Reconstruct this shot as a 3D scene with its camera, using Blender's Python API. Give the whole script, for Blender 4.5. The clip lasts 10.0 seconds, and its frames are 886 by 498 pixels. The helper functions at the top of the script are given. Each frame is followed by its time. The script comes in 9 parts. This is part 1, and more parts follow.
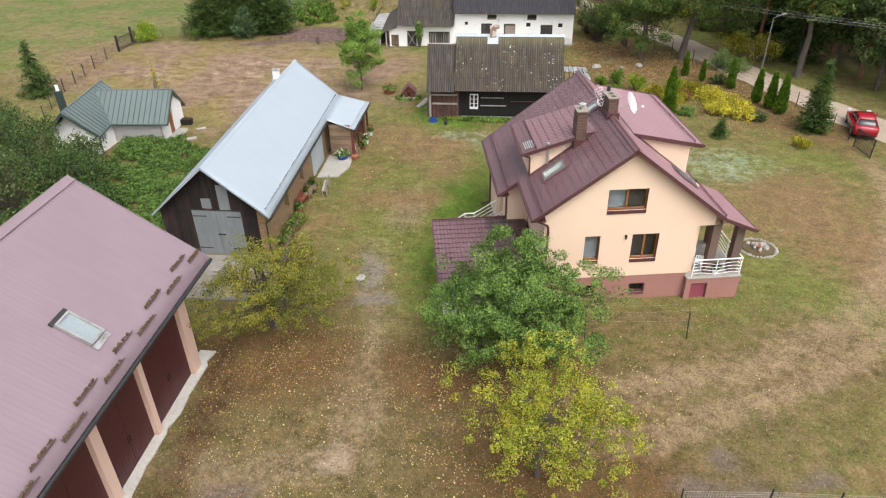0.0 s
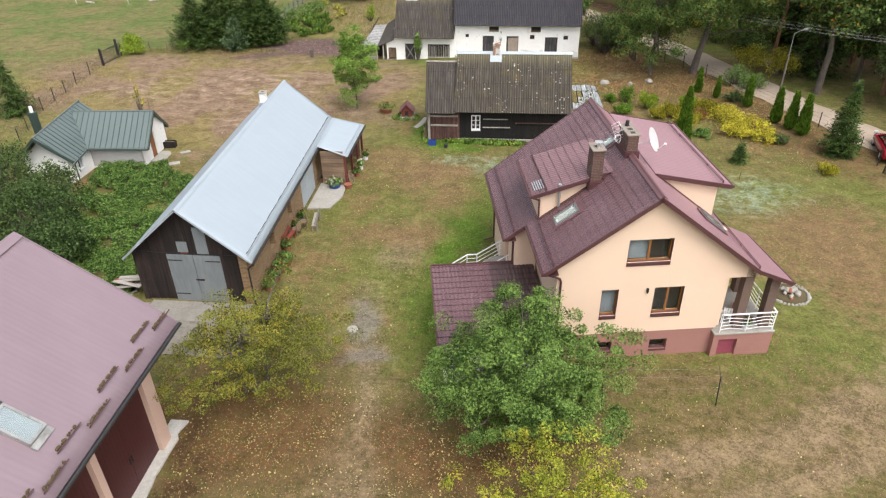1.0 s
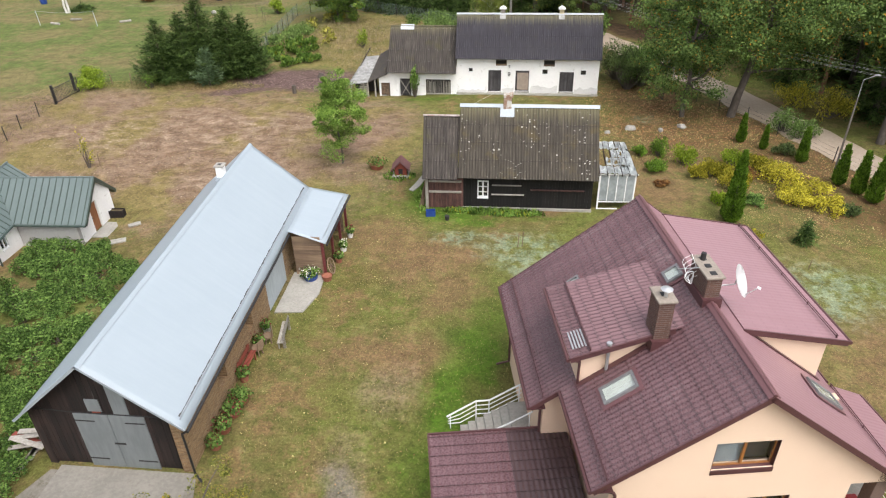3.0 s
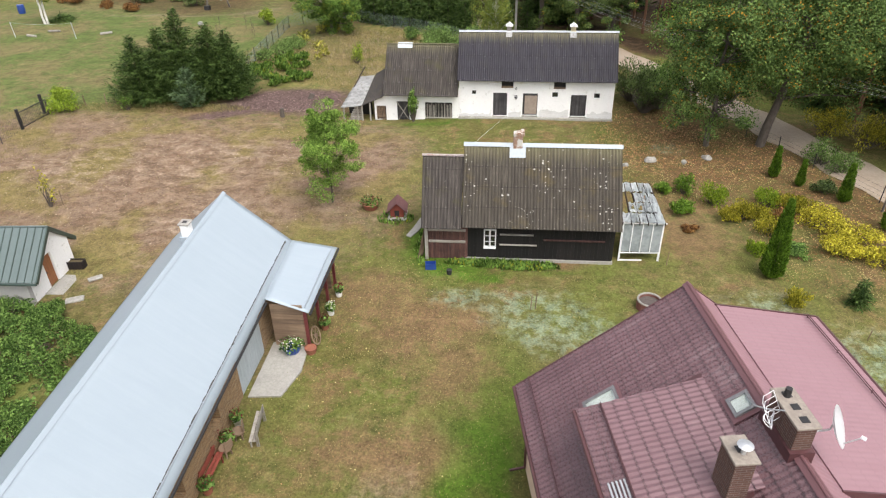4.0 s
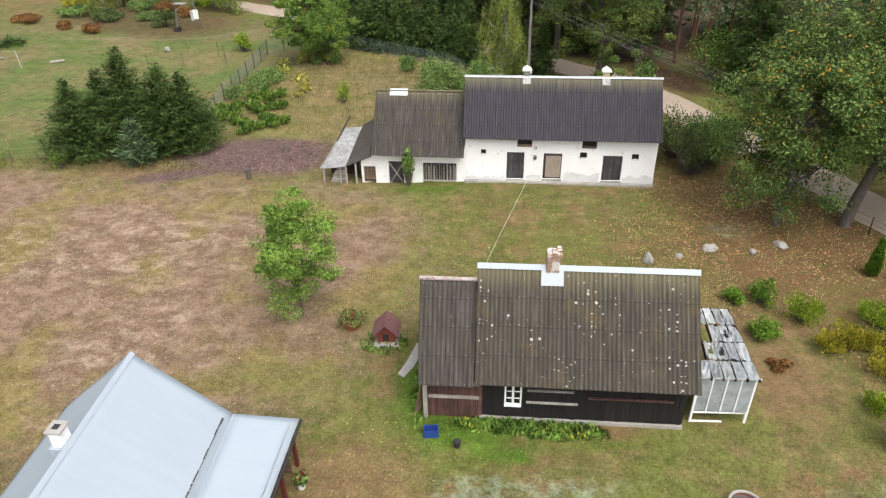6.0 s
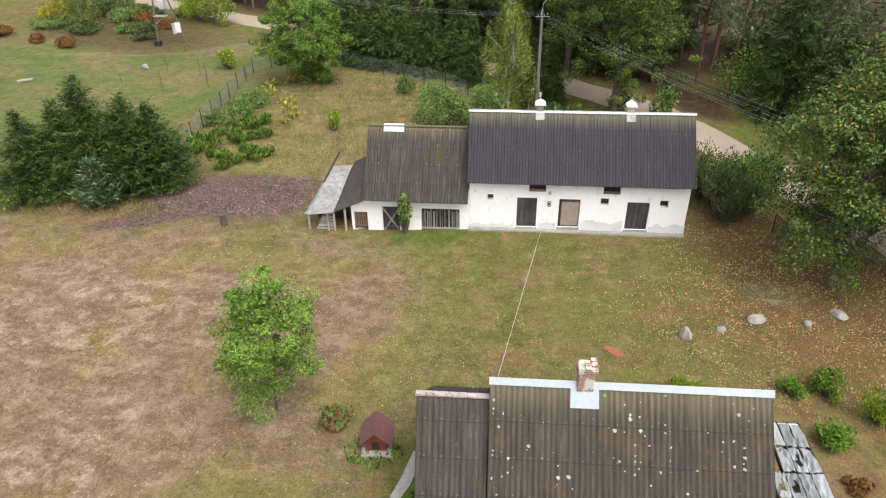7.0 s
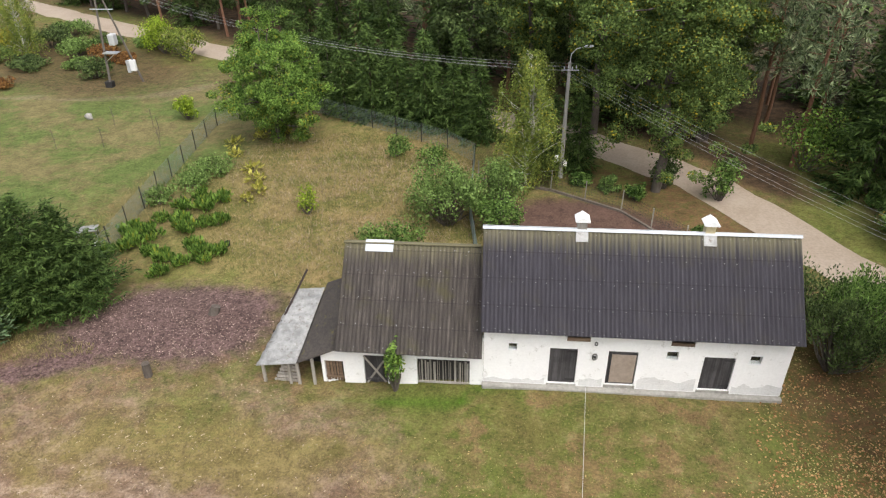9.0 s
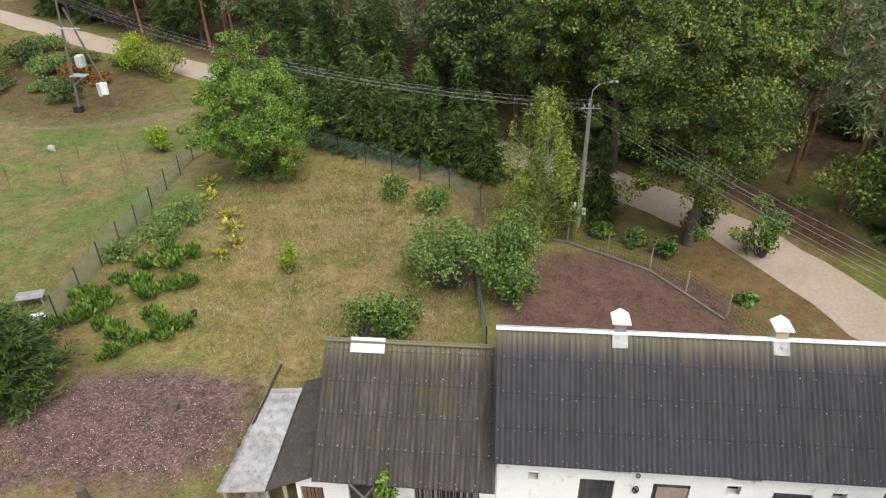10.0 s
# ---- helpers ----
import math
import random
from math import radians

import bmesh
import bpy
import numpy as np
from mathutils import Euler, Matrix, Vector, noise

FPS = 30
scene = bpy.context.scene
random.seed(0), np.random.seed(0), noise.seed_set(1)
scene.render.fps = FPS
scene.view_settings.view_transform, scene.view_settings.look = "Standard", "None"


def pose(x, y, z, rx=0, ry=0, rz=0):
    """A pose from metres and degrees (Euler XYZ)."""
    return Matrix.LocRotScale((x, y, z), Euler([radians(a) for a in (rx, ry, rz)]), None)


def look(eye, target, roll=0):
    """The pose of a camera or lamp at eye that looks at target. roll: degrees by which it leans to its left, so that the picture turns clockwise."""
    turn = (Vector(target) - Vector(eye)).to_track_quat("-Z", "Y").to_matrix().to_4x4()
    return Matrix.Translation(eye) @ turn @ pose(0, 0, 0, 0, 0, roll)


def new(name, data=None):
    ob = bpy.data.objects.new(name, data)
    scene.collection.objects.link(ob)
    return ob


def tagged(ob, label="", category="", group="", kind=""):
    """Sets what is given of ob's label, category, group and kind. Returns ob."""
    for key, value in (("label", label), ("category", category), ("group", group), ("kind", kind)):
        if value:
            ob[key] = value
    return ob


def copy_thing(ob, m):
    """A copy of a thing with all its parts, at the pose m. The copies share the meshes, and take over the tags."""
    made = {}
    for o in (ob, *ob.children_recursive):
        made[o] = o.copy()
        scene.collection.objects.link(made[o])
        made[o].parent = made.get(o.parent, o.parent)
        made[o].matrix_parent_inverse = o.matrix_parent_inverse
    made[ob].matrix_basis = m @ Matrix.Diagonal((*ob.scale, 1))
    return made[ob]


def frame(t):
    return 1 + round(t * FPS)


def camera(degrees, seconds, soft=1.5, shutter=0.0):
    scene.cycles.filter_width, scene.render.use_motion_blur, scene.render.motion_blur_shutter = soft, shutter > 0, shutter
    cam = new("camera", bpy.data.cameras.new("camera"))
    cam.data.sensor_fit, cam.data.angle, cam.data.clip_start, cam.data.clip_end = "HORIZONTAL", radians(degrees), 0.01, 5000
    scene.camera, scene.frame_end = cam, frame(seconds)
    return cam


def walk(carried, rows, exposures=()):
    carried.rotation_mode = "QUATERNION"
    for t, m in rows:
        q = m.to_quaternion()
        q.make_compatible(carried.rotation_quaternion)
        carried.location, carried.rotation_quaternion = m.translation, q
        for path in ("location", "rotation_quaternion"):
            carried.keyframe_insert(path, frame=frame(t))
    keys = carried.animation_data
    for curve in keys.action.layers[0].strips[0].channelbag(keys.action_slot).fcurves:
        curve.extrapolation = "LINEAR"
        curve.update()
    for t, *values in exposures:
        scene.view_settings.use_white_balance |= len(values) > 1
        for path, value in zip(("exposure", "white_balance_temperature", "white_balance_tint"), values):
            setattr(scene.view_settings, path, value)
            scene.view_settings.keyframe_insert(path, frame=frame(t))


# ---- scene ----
cam = camera(66.54, 10.0, 1.2)
ROWS = [
    (0.0, 0.0, 0.0, 20.681, 57.771, 0.917, 5.664),
    (0.5, -0.169, 1.824, 20.748, 57.801, 0.949, 5.646),
    (1.0, -0.401, 4.106, 20.842, 57.832, 0.971, 5.628),
    (1.5, -0.635, 6.419, 20.936, 57.842, 0.983, 5.609),
    (2.0, -0.918, 9.084, 21.02, 57.853, 1.006, 5.572),
    (2.5, -1.175, 11.662, 21.103, 57.863, 1.026, 5.573),
    (4.0, -2.201, 20.46, 21.262, 57.804, 0.982, 5.509),
    (4.5, -2.547, 23.345, 21.254, 57.804, 0.986, 5.469),
    (5.0, -2.956, 26.564, 21.258, 57.815, 0.952, 5.406),
    (5.5, -3.314, 29.599, 21.212, 57.776, 0.945, 5.375),
    (7.0, -4.41, 39.458, 21.099, 57.726, 0.868, 5.338),
    (7.5, -4.747, 42.618, 21.114, 57.747, 0.88, 5.309),
    (8.0, -5.124, 46.059, 21.186, 57.718, 0.884, 5.269),
    (8.5, -5.481, 49.254, 21.196, 57.768, 0.898, 5.23),
    (9.0, -5.878, 52.767, 21.258, 57.779, 0.882, 5.188),
    (9.5, -6.246, 56.006, 21.279, 57.78, 0.877, 5.138),
    (10.0, -6.641, 59.506, 21.318, 57.75, 0.839, 5.114),
]
walk(cam, [(t, pose(*row)) for t, *row in ROWS], exposures=[(0.0, 0.0), (6.0, 0.0), (8.5, -0.1), (10.0, -0.12)])

# ---- light: an overcast afternoon ----
world = bpy.data.worlds.new("sky")
scene.world = world
world.use_nodes = True
wn = world.node_tree.nodes
sky = wn.new("ShaderNodeTexSky")
sky.sky_type, sky.sun_disc = "NISHITA", False
sky.sun_elevation, sky.sun_rotation = radians(60), radians(145)
sky.air_density, sky.dust_density, sky.ozone_density = 1.0, 6.0, 1.0
pale = wn.new("ShaderNodeHueSaturation")
pale.inputs["Saturation"].default_value = 0.35
world.node_tree.links.new(sky.outputs["Color"], pale.inputs["Color"])
world.node_tree.links.new(pale.outputs["Color"], wn["Background"].inputs["Color"])
wn["Background"].inputs["Strength"].default_value = 0.312
sun = new("sun", bpy.data.lights.new("sun", "SUN"))
sun.data.energy, sun.data.angle, sun.data.color = 0.36, radians(36), (1.0, 0.97, 0.93)
sun.matrix_basis = look((15, -21.5, 45), (0, 0, 0))

# ---- material helpers ----


def nodes_of(name, rough=0.8, metal=0.0):
    m = bpy.data.materials.new(name)
    m.use_nodes = True
    nt = m.node_tree
    bsdf = nt.nodes["Principled BSDF"]
    bsdf.inputs["Roughness"].default_value, bsdf.inputs["Metallic"].default_value = rough, metal
    return m, nt, bsdf


def node(nt, kind, links=(), **values):
    n = nt.nodes.new(kind)
    for k, v in values.items():
        n.inputs[k.replace("_", " ")].default_value = v
    for a, b in links:
        nt.links.new(a, n.inputs[b])
    return n


def rgba(c):
    return (c[0], c[1], c[2], 1.0)


def mixed(nt, fac, a, b):
    n = nt.nodes.new("ShaderNodeMix")
    n.data_type = "RGBA"
    for sock, v in ((n.inputs[0], fac), (n.inputs[6], a), (n.inputs[7], b)):
        if isinstance(v, (int, float)):
            sock.default_value = v
        elif isinstance(v, tuple):
            sock.default_value = rgba(v)
        else:
            nt.links.new(v, sock)
    return n.outputs[2]


def maths(nt, op, a, b=0.0, clamp=False):
    n = nt.nodes.new("ShaderNodeMath")
    n.operation, n.use_clamp = op, clamp
    for i, v in enumerate((a, b)):
        if isinstance(v, (int, float)):
            n.inputs[i].default_value = v
        else:
            nt.links.new(v, n.inputs[i])
    return n.outputs[0]


def ramp(nt, value, lo, hi):
    n = nt.nodes.new("ShaderNodeMapRange")
    n.interpolation_type = "SMOOTHSTEP"
    nt.links.new(value, n.inputs["Value"])
    n.inputs["From Min"].default_value, n.inputs["From Max"].default_value = lo, hi
    return n.outputs["Result"]


def noise_of(nt, scale, detail=6.0, stretch=(1, 1, 1), vec=None, rough=0.6):
    if vec is None:
        vec = nt.nodes.new("ShaderNodeTexCoord").outputs["Object"]
    if stretch != (1, 1, 1):
        mp = nt.nodes.new("ShaderNodeMapping")
        mp.inputs["Scale"].default_value = stretch
        nt.links.new(vec, mp.inputs["Vector"])
        vec = mp.outputs["Vector"]
    n = node(nt, "ShaderNodeTexNoise", [(vec, "Vector")], Scale=scale, Detail=detail, Roughness=rough)
    return n.outputs["Fac"]


def bumped(nt, bsdf, height, strength, distance):
    b = node(nt, "ShaderNodeBump", [(height, "Height")], Strength=strength, Distance=distance)
    nt.links.new(b.outputs["Normal"], bsdf.inputs["Normal"])


def plain(name, c1, c2, fine=12.0, coarse=0.7, rough=0.8, metal=0.0, bump=0.3, depth=0.01, stretch=(1, 1, 1), c3=None, c3_at=0.62, per_piece=0.0):
    """Grain and stains at two scales, with a third colour for dirt or wear."""
    m, nt, bsdf = nodes_of(name, rough, metal)
    f = noise_of(nt, fine, 8.0, stretch)
    g = noise_of(nt, coarse, 5.0)
    col = mixed(nt, ramp(nt, maths(nt, "ADD", maths(nt, "MULTIPLY", f, 0.55), maths(nt, "MULTIPLY", g, 0.45)), 0.35, 0.65), c1, c2)
    if c3:
        s = noise_of(nt, coarse * 3.1, 9.0, stretch, rough=0.75)
        col = mixed(nt, ramp(nt, s, c3_at, c3_at + 0.12), col, c3)
    if per_piece:
        info = nt.nodes.new("ShaderNodeObjectInfo")
        hs = node(nt, "ShaderNodeHueSaturation", [(col, "Color")])
        nt.links.new(maths(nt, "ADD", maths(nt, "MULTIPLY", info.outputs["Random"], 2 * per_piece), 1 - per_piece), hs.inputs["Value"])
        col = hs.outputs["Color"]
    nt.links.new(col, bsdf.inputs["Base Color"])
    rr = maths(nt, "ADD", maths(nt, "MULTIPLY", g, 0.25), rough - 0.125, True)
    nt.links.new(rr, bsdf.inputs["Roughness"])
    if bump:
        bumped(nt, bsdf, f, bump, depth)
    return m


def leafy(name, c1, c2, c3=None, share=0.1, rough=0.6, through_light=0.22):
    """Foliage: colour varies from leaf to leaf and from clump to clump."""
    # Dark and bright ends pushed apart, standing in for foliage shade and light.
    c1, c2, c3 = [c and tuple(min(0.8, k * v) for v in c) for c, k in ((c1, 0.80), (c2, 1.52), (c3, 1.4))]
    m, nt, bsdf = nodes_of(name, rough)
    geo = nt.nodes.new("ShaderNodeNewGeometry")
    rnd = geo.outputs["Random Per Island"]
    clump = noise_of(nt, 1.3, 4.0)
    col = mixed(nt, ramp(nt, maths(nt, "ADD", maths(nt, "MULTIPLY", rnd, 0.30), maths(nt, "MULTIPLY", clump, 0.70)), 0.32, 0.68), c1, c2)
    if c3:
        pick = maths(nt, "FRACT", maths(nt, "MULTIPLY", rnd, 17.31))
        patch = noise_of(nt, 0.55, 3.0)
        col = mixed(nt, maths(nt, "MULTIPLY", maths(nt, "LESS_THAN", pick, share * 2.0), ramp(nt, patch, 0.42, 0.6)), col, c3)
    nt.links.new(col, bsdf.inputs["Base Color"])
    bsdf.inputs["Specular IOR Level"].default_value = 0.12
    tr = node(nt, "ShaderNodeBsdfTranslucent", [(col, "Color")])
    mx = nt.nodes.new("ShaderNodeMixShader")
    mx.inputs[0].default_value = through_light
    nt.links.new(bsdf.outputs[0], mx.inputs[1])
    nt.links.new(tr.outputs[0], mx.inputs[2])
    nt.links.new(mx.outputs[0], nt.nodes["Material Output"].inputs["Surface"])
    return m


SOILS = {}


def ground_material():
    m, nt, bsdf = nodes_of("ground", 0.95)
    bsdf.inputs["Specular IOR Level"].default_value = 0.15
    co = nt.nodes.new("ShaderNodeTexCoord").outputs["Object"]
    warp = node(nt, "ShaderNodeTexNoise", [(co, "Vector")], Scale=0.22, Detail=6.0, Roughness=0.65)
    off = nt.nodes.new("ShaderNodeVectorMath")
    off.operation = "MULTIPLY_ADD"
    nt.links.new(warp.outputs["Color"], off.inputs[0])
    off.inputs[1].default_value = (3.4, 3.4, 0)
    sub = nt.nodes.new("ShaderNodeVectorMath")
    sub.operation = "SUBTRACT"
    nt.links.new(co, off.inputs[2])
    nt.links.new(off.outputs[0], sub.inputs[0])
    sub.inputs[1].default_value = (1.7, 1.7, 0)
    wob = sub.outputs[0]

    def zone(cx, cy, rx, ry, turn=0.0, soft=0.45):
        return ("oval", cx, cy, rx, ry, radians(turn), soft)

    def arc(cx, cy, r, w, a0, a1):
        return ("arc", cx, cy, r, w, radians(a0), radians(a1))

    def any_of(*zones):
        """A kind of soil that covers these zones: its cover is laid on the land's points, and the grain frays its edges."""
        name = "soil_%d" % len(SOILS)
        SOILS[name] = zones
        cover = nt.nodes.new("ShaderNodeAttribute")
        cover.attribute_name = name
        return ramp(nt, maths(nt, "ADD", cover.outputs["Fac"], fray), 0.0, 1.0)

    fine = noise_of(nt, 9.0, 10.0, vec=co, rough=0.76)
    grit = noise_of(nt, 3.1, 12.0, vec=co, rough=0.86)
    straws = noise_of(nt, 0.9, 10.0, (0.75, 1.2, 1), wob, 0.78)
    mid = noise_of(nt, 1.6, 8.0, vec=co, rough=0.68)
    fray = maths(nt, "MULTIPLY", maths(nt, "SUBTRACT", mid, 0.5), 1.5)
    big = noise_of(nt, 0.16, 6.0, vec=co, rough=0.62)
    # lawn: olive and straw mixed at two scales
    k = maths(nt, "ADD", maths(nt, "MULTIPLY", mid, 0.55), maths(nt, "MULTIPLY", big, 0.45))
    col = mixed(nt, ramp(nt, k, 0.40, 0.60), (0.112, 0.120, 0.036), (0.195, 0.148, 0.066))
    # greener lawn
    green = any_of(zone(-9.6, 42.5, 1.6, 6), zone(-6.8, 42.4, 1.6, 1.6), zone(-6.5, 33, 3.5, 5), zone(-6, 53, 6, 4), zone(12.5, 29, 3, 5), zone(-8, 73, 9, 2.2), zone(-3, 68, 8, 5), zone(9, 27, 5, 3), zone(20, 22, 6, 7), zone(-3, 17, 3, 4), zone(-4, 28, 2, 4))
    col = mixed(nt, maths(nt, "MULTIPLY", green, maths(nt, "MULTIPLY", ramp(nt, k, 0.64, 0.40), 0.62)), col, (0.100, 0.128, 0.024))
    # rusty and straw coloured blotches all over the turf
    blot = noise_of(nt, 0.32, 8.0, vec=co, rough=0.72)
    col = mixed(nt, maths(nt, "MULTIPLY", ramp(nt, blot, 0.48, 0.58), 0.75), col, (0.210, 0.130, 0.070))
    blot2 = noise_of(nt, 0.9, 7.0, (1, 1, 1), wob, 0.7)
    col = mixed(nt, maths(nt, "MULTIPLY", ramp(nt, blot2, 0.54, 0.72), 0.42), col, (0.235, 0.190, 0.105))
    lush = any_of(zone(-9.5, 74.3, 4.5, 0.4, 0, 0.6), zone(-3.3, 36.5, 1.7, 8.5, -8, 0.5), zone(-6.6, 54.5, 1.3, 3.5), zone(-3, 51.9, 6, 0.7))
    col = mixed(nt, maths(nt, "MULTIPLY", lush, maths(nt, "ADD", 0.5, maths(nt, "MULTIPLY", mid, 0.8), True)), col, (0.074, 0.142, 0.016))
    tuft = noise_of(nt, 1.1, 9.0, (1, 1, 1), wob, 0.74)
    col = mixed(nt, maths(nt, "MULTIPLY", ramp(nt, tuft, 0.53, 0.66), 0.42), col, (0.085, 0.118, 0.022))
    # broad drifts of greener and of browner turf, some metres across
    col = mixed(nt, maths(nt, "MULTIPLY", ramp(nt, big, 0.49, 0.58), 0.66), col, (0.102, 0.140, 0.027))
    col = mixed(nt, maths(nt, "MULTIPLY", maths(nt, "SUBTRACT", 1.0, ramp(nt, big, 0.34, 0.46)), 0.35), col, (0.178, 0.108, 0.056))
    worn = any_of(zone(18.2, 39, 4.5, 4.5, 0, 0.6), zone(-5.8, 46.8, 3.4, 2.2, 0, 0.6), zone(-3.6, 43.2, 1.4, 2.2, 0, 0.6), zone(-7.2, 38.6, 2.6, 1.2, 0, 0.7), zone(-9.6, 49.2, 2.2, 2.4, 0, 0.6), zone(1.3, 53.0, 2.0, 0.9, 0, 0.6), zone(-13, 63.6, 2.4, 2.6, 0, 0.6), zone(-31, 75.3, 4.5, 1.3, 8, 0.6), zone(9.0, 56.5, 2.2, 2.6, 0, 0.6), zone(21, 33, 3, 5, 0, 0.6))
    col = mixed(nt, maths(nt, "MULTIPLY", worn, maths(nt, "ADD", 0.35, maths(nt, "MULTIPLY", mid, 0.8), True)), col, (0.200, 0.126, 0.070))
    # far meadow
    meadow = any_of(zone(-62, 92, 32, 26, 10, 0.25), zone(-33, 104, 9, 16, 20, 0.3))
    col = mixed(nt, meadow, col, mixed(nt, ramp(nt, maths(nt, "ADD", maths(nt, "MULTIPLY", big, 0.6), maths(nt, "MULTIPLY", tuft, 0.4)), 0.44, 0.56), (0.175, 0.150, 0.068), (0.105, 0.138, 0.040)))
    # dry field with bare straw and sand
    dry = any_of(zone(-26, 62, 17, 12, 0, 0.3), zone(-38, 66, 12, 9, 0, 0.35), zone(-17, 47, 4, 9, 0, 0.4), zone(-15, 66, 6, 8, 0, 0.5))
    straw = mixed(nt, ramp(nt, straws, 0.36, 0.62), (0.172, 0.110, 0.072), (0.272, 0.192, 0.140))
    straw = mixed(nt, ramp(nt, big, 0.46, 0.60), straw, mixed(nt, ramp(nt, straws, 0.34, 0.62), (0.165, 0.130, 0.050), (0.235, 0.180, 0.082)))
    col = mixed(nt, maths(nt, "MULTIPLY", dry, 0.92), col, straw)
    sand = maths(nt, "MULTIPLY", any_of(zone(-26, 66, 9, 4), zone(-21, 55, 3.5, 4), zone(-22.8, 57.4, 1.3, 3.0, -25, 0.5), zone(-34, 63, 5, 3)), ramp(nt, straws, 0.50, 0.62))
    col = mixed(nt, maths(nt, "MULTIPLY", sand, 0.8), col, (0.37, 0.285, 0.21))
    # rough grass behind the barn
    rough_grass = any_of(zone(-17, 93, 10, 12, 0, 0.3))
    col = mixed(nt, maths(nt, "MULTIPLY", rough_grass, 0.9), col, mixed(nt, ramp(nt, maths(nt, "ADD", maths(nt, "MULTIPLY", blot, 0.55), maths(nt, "MULTIPLY", grit, 0.45)), 0.40, 0.58), (0.105, 0.118, 0.028), (0.275, 0.205, 0.098)))
    # forecourt: brown worn ground with trodden tracks
    court = any_of(zone(-6, 17, 9, 9, 0, 0.35), zone(4, 18, 9, 7, 0, 0.4), zone(9.5, 23.8, 5.5, 3.2, 0, 0.6), zone(14.5, 25.0, 3.5, 2.6, 0, 0.7), zone(6.2, 26.9, 4.2, 0.8, 9, 0.6))
    col = mixed(nt, maths(nt, "MULTIPLY", court, 0.85), col, mixed(nt, ramp(nt, mid, 0.36, 0.64), (0.098, 0.076, 0.030), (0.178, 0.128, 0.068)))
    rust = any_of(zone(-10.6, 22.6, 4.2, 2.6, 0, 0.5), zone(-1.5, 22.3, 4.5, 1.6, 0, 0.6), zone(2.5, 17.5, 4.0, 3.0, 0, 0.6))
    col = mixed(nt, maths(nt, "MULTIPLY", rust, ramp(nt, grit, 0.36, 0.60)), col, (0.120, 0.060, 0.026))
    path = any_of(zone(-5.8, 24.6, 0.65, 4.2, 6, 0.7), zone(-7.2, 30.6, 0.9, 2.6, 12, 0.7), zone(-10.2, 16.4, 4, 0.8, 4, 0.6), zone(-6.4, 36.5, 0.9, 1.6, 0, 0.7), zone(-5.9, 19.6, 1.0, 2.4, 0, 0.8))
    col = mixed(nt, maths(nt, "MULTIPLY", maths(nt, "MULTIPLY", path, 0.7), ramp(nt, grit, 0.36, 0.58)), col, (0.245, 0.185, 0.122))
    bare = any_of(zone(-6.7, 17.2, 0.75, 0.8, 0, 0.45))
    col = mixed(nt, maths(nt, "MULTIPLY", bare, 0.75), col, (0.30, 0.235, 0.170))
    damp = any_of(zone(-7.3, 29.8, 0.8, 1.7, 8, 0.45), zone(-6.6, 27.4, 1.5, 0.5, 0, 0.5))
    col = mixed(nt, maths(nt, "MULTIPLY", damp, 0.65), col, (0.185, 0.170, 0.150))
    # brown moss along the garage, grey dug earth by the near fence
    band = any_of(zone(-12.5, 19.5, 0.75, 4.5, 0, 0.6), zone(-12.3, 13.5, 0.9, 2.5, 0, 0.6))
    col = mixed(nt, maths(nt, "MULTIPLY", band, ramp(nt, mid, 0.34, 0.56)), col, (0.088, 0.052, 0.026))
    dug = any_of(zone(6.9, 17.5, 1.2, 0.6, 0, 0.6), zone(9.1, 17.3, 1.3, 0.5, 0, 0.6), zone(12.2, 17.4, 0.9, 0.4, 0, 0.6), zone(8.6, 18.6, 0.6, 0.35, 0, 0.6), zone(-9.6, 15.6, 1.2, 0.5, 0, 0.6))
    col = mixed(nt, maths(nt, "MULTIPLY", dug, 0.75), col, (0.150, 0.116, 0.098))
    # sandy tyre tracks that curve round the house
    lane = any_of(zone(-47.5, 110.2, 9.5, 0.55, 2, 0.6), zone(-37.0, 112.6, 3.2, 0.9, 40, 0.6))
    col = mixed(nt, maths(nt, "MULTIPLY", lane, 0.6), col, (0.25, 0.195, 0.135))
    heath = any_of(zone(-52, 121, 16, 7.5, -30, 0.3))
    col = mixed(nt, maths(nt, "MULTIPLY", heath, maths(nt, "ADD", 0.35, maths(nt, "MULTIPLY", mid, 0.8), True)), col, mixed(nt, ramp(nt, grit, 0.4, 0.6), (0.058, 0.050, 0.022), (0.125, 0.075, 0.044)))
    tracks = any_of(arc(-0.66, 47.27, 26.1, 1.15, -84, 8), arc(-4.93, 50.8, 33.2, 0.95, -80, -12))
    col = mixed(nt, maths(nt, "MULTIPLY", maths(nt, "MULTIPLY", tracks, 0.72), ramp(nt, maths(nt, "ADD", maths(nt, "MULTIPLY", fine, 0.5), maths(nt, "MULTIPLY", mid, 0.5)), 0.34, 0.54)), col, (0.262, 0.190, 0.118))
    # leaf litter under the oaks and along the road
    litter = any_of(zone(14.5, 67, 7.5, 6.5, 0, 0.4), zone(21, 58, 4, 12, 22, 0.4), zone(10.5, 74.5, 4.0, 4.5, 0, 0.5), zone(6.2, 92.3, 3.6, 6.5, 35, 0.5), zone(-1, 97.6, 4, 1.6, -20, 0.5))
    col = mixed(nt, maths(nt, "MULTIPLY", litter, ramp(nt, maths(nt, "ADD", maths(nt, "MULTIPLY", fine, 0.5), maths(nt, "MULTIPLY", mid, 0.5)), 0.36, 0.62)), col, (0.152, 0.084, 0.046))
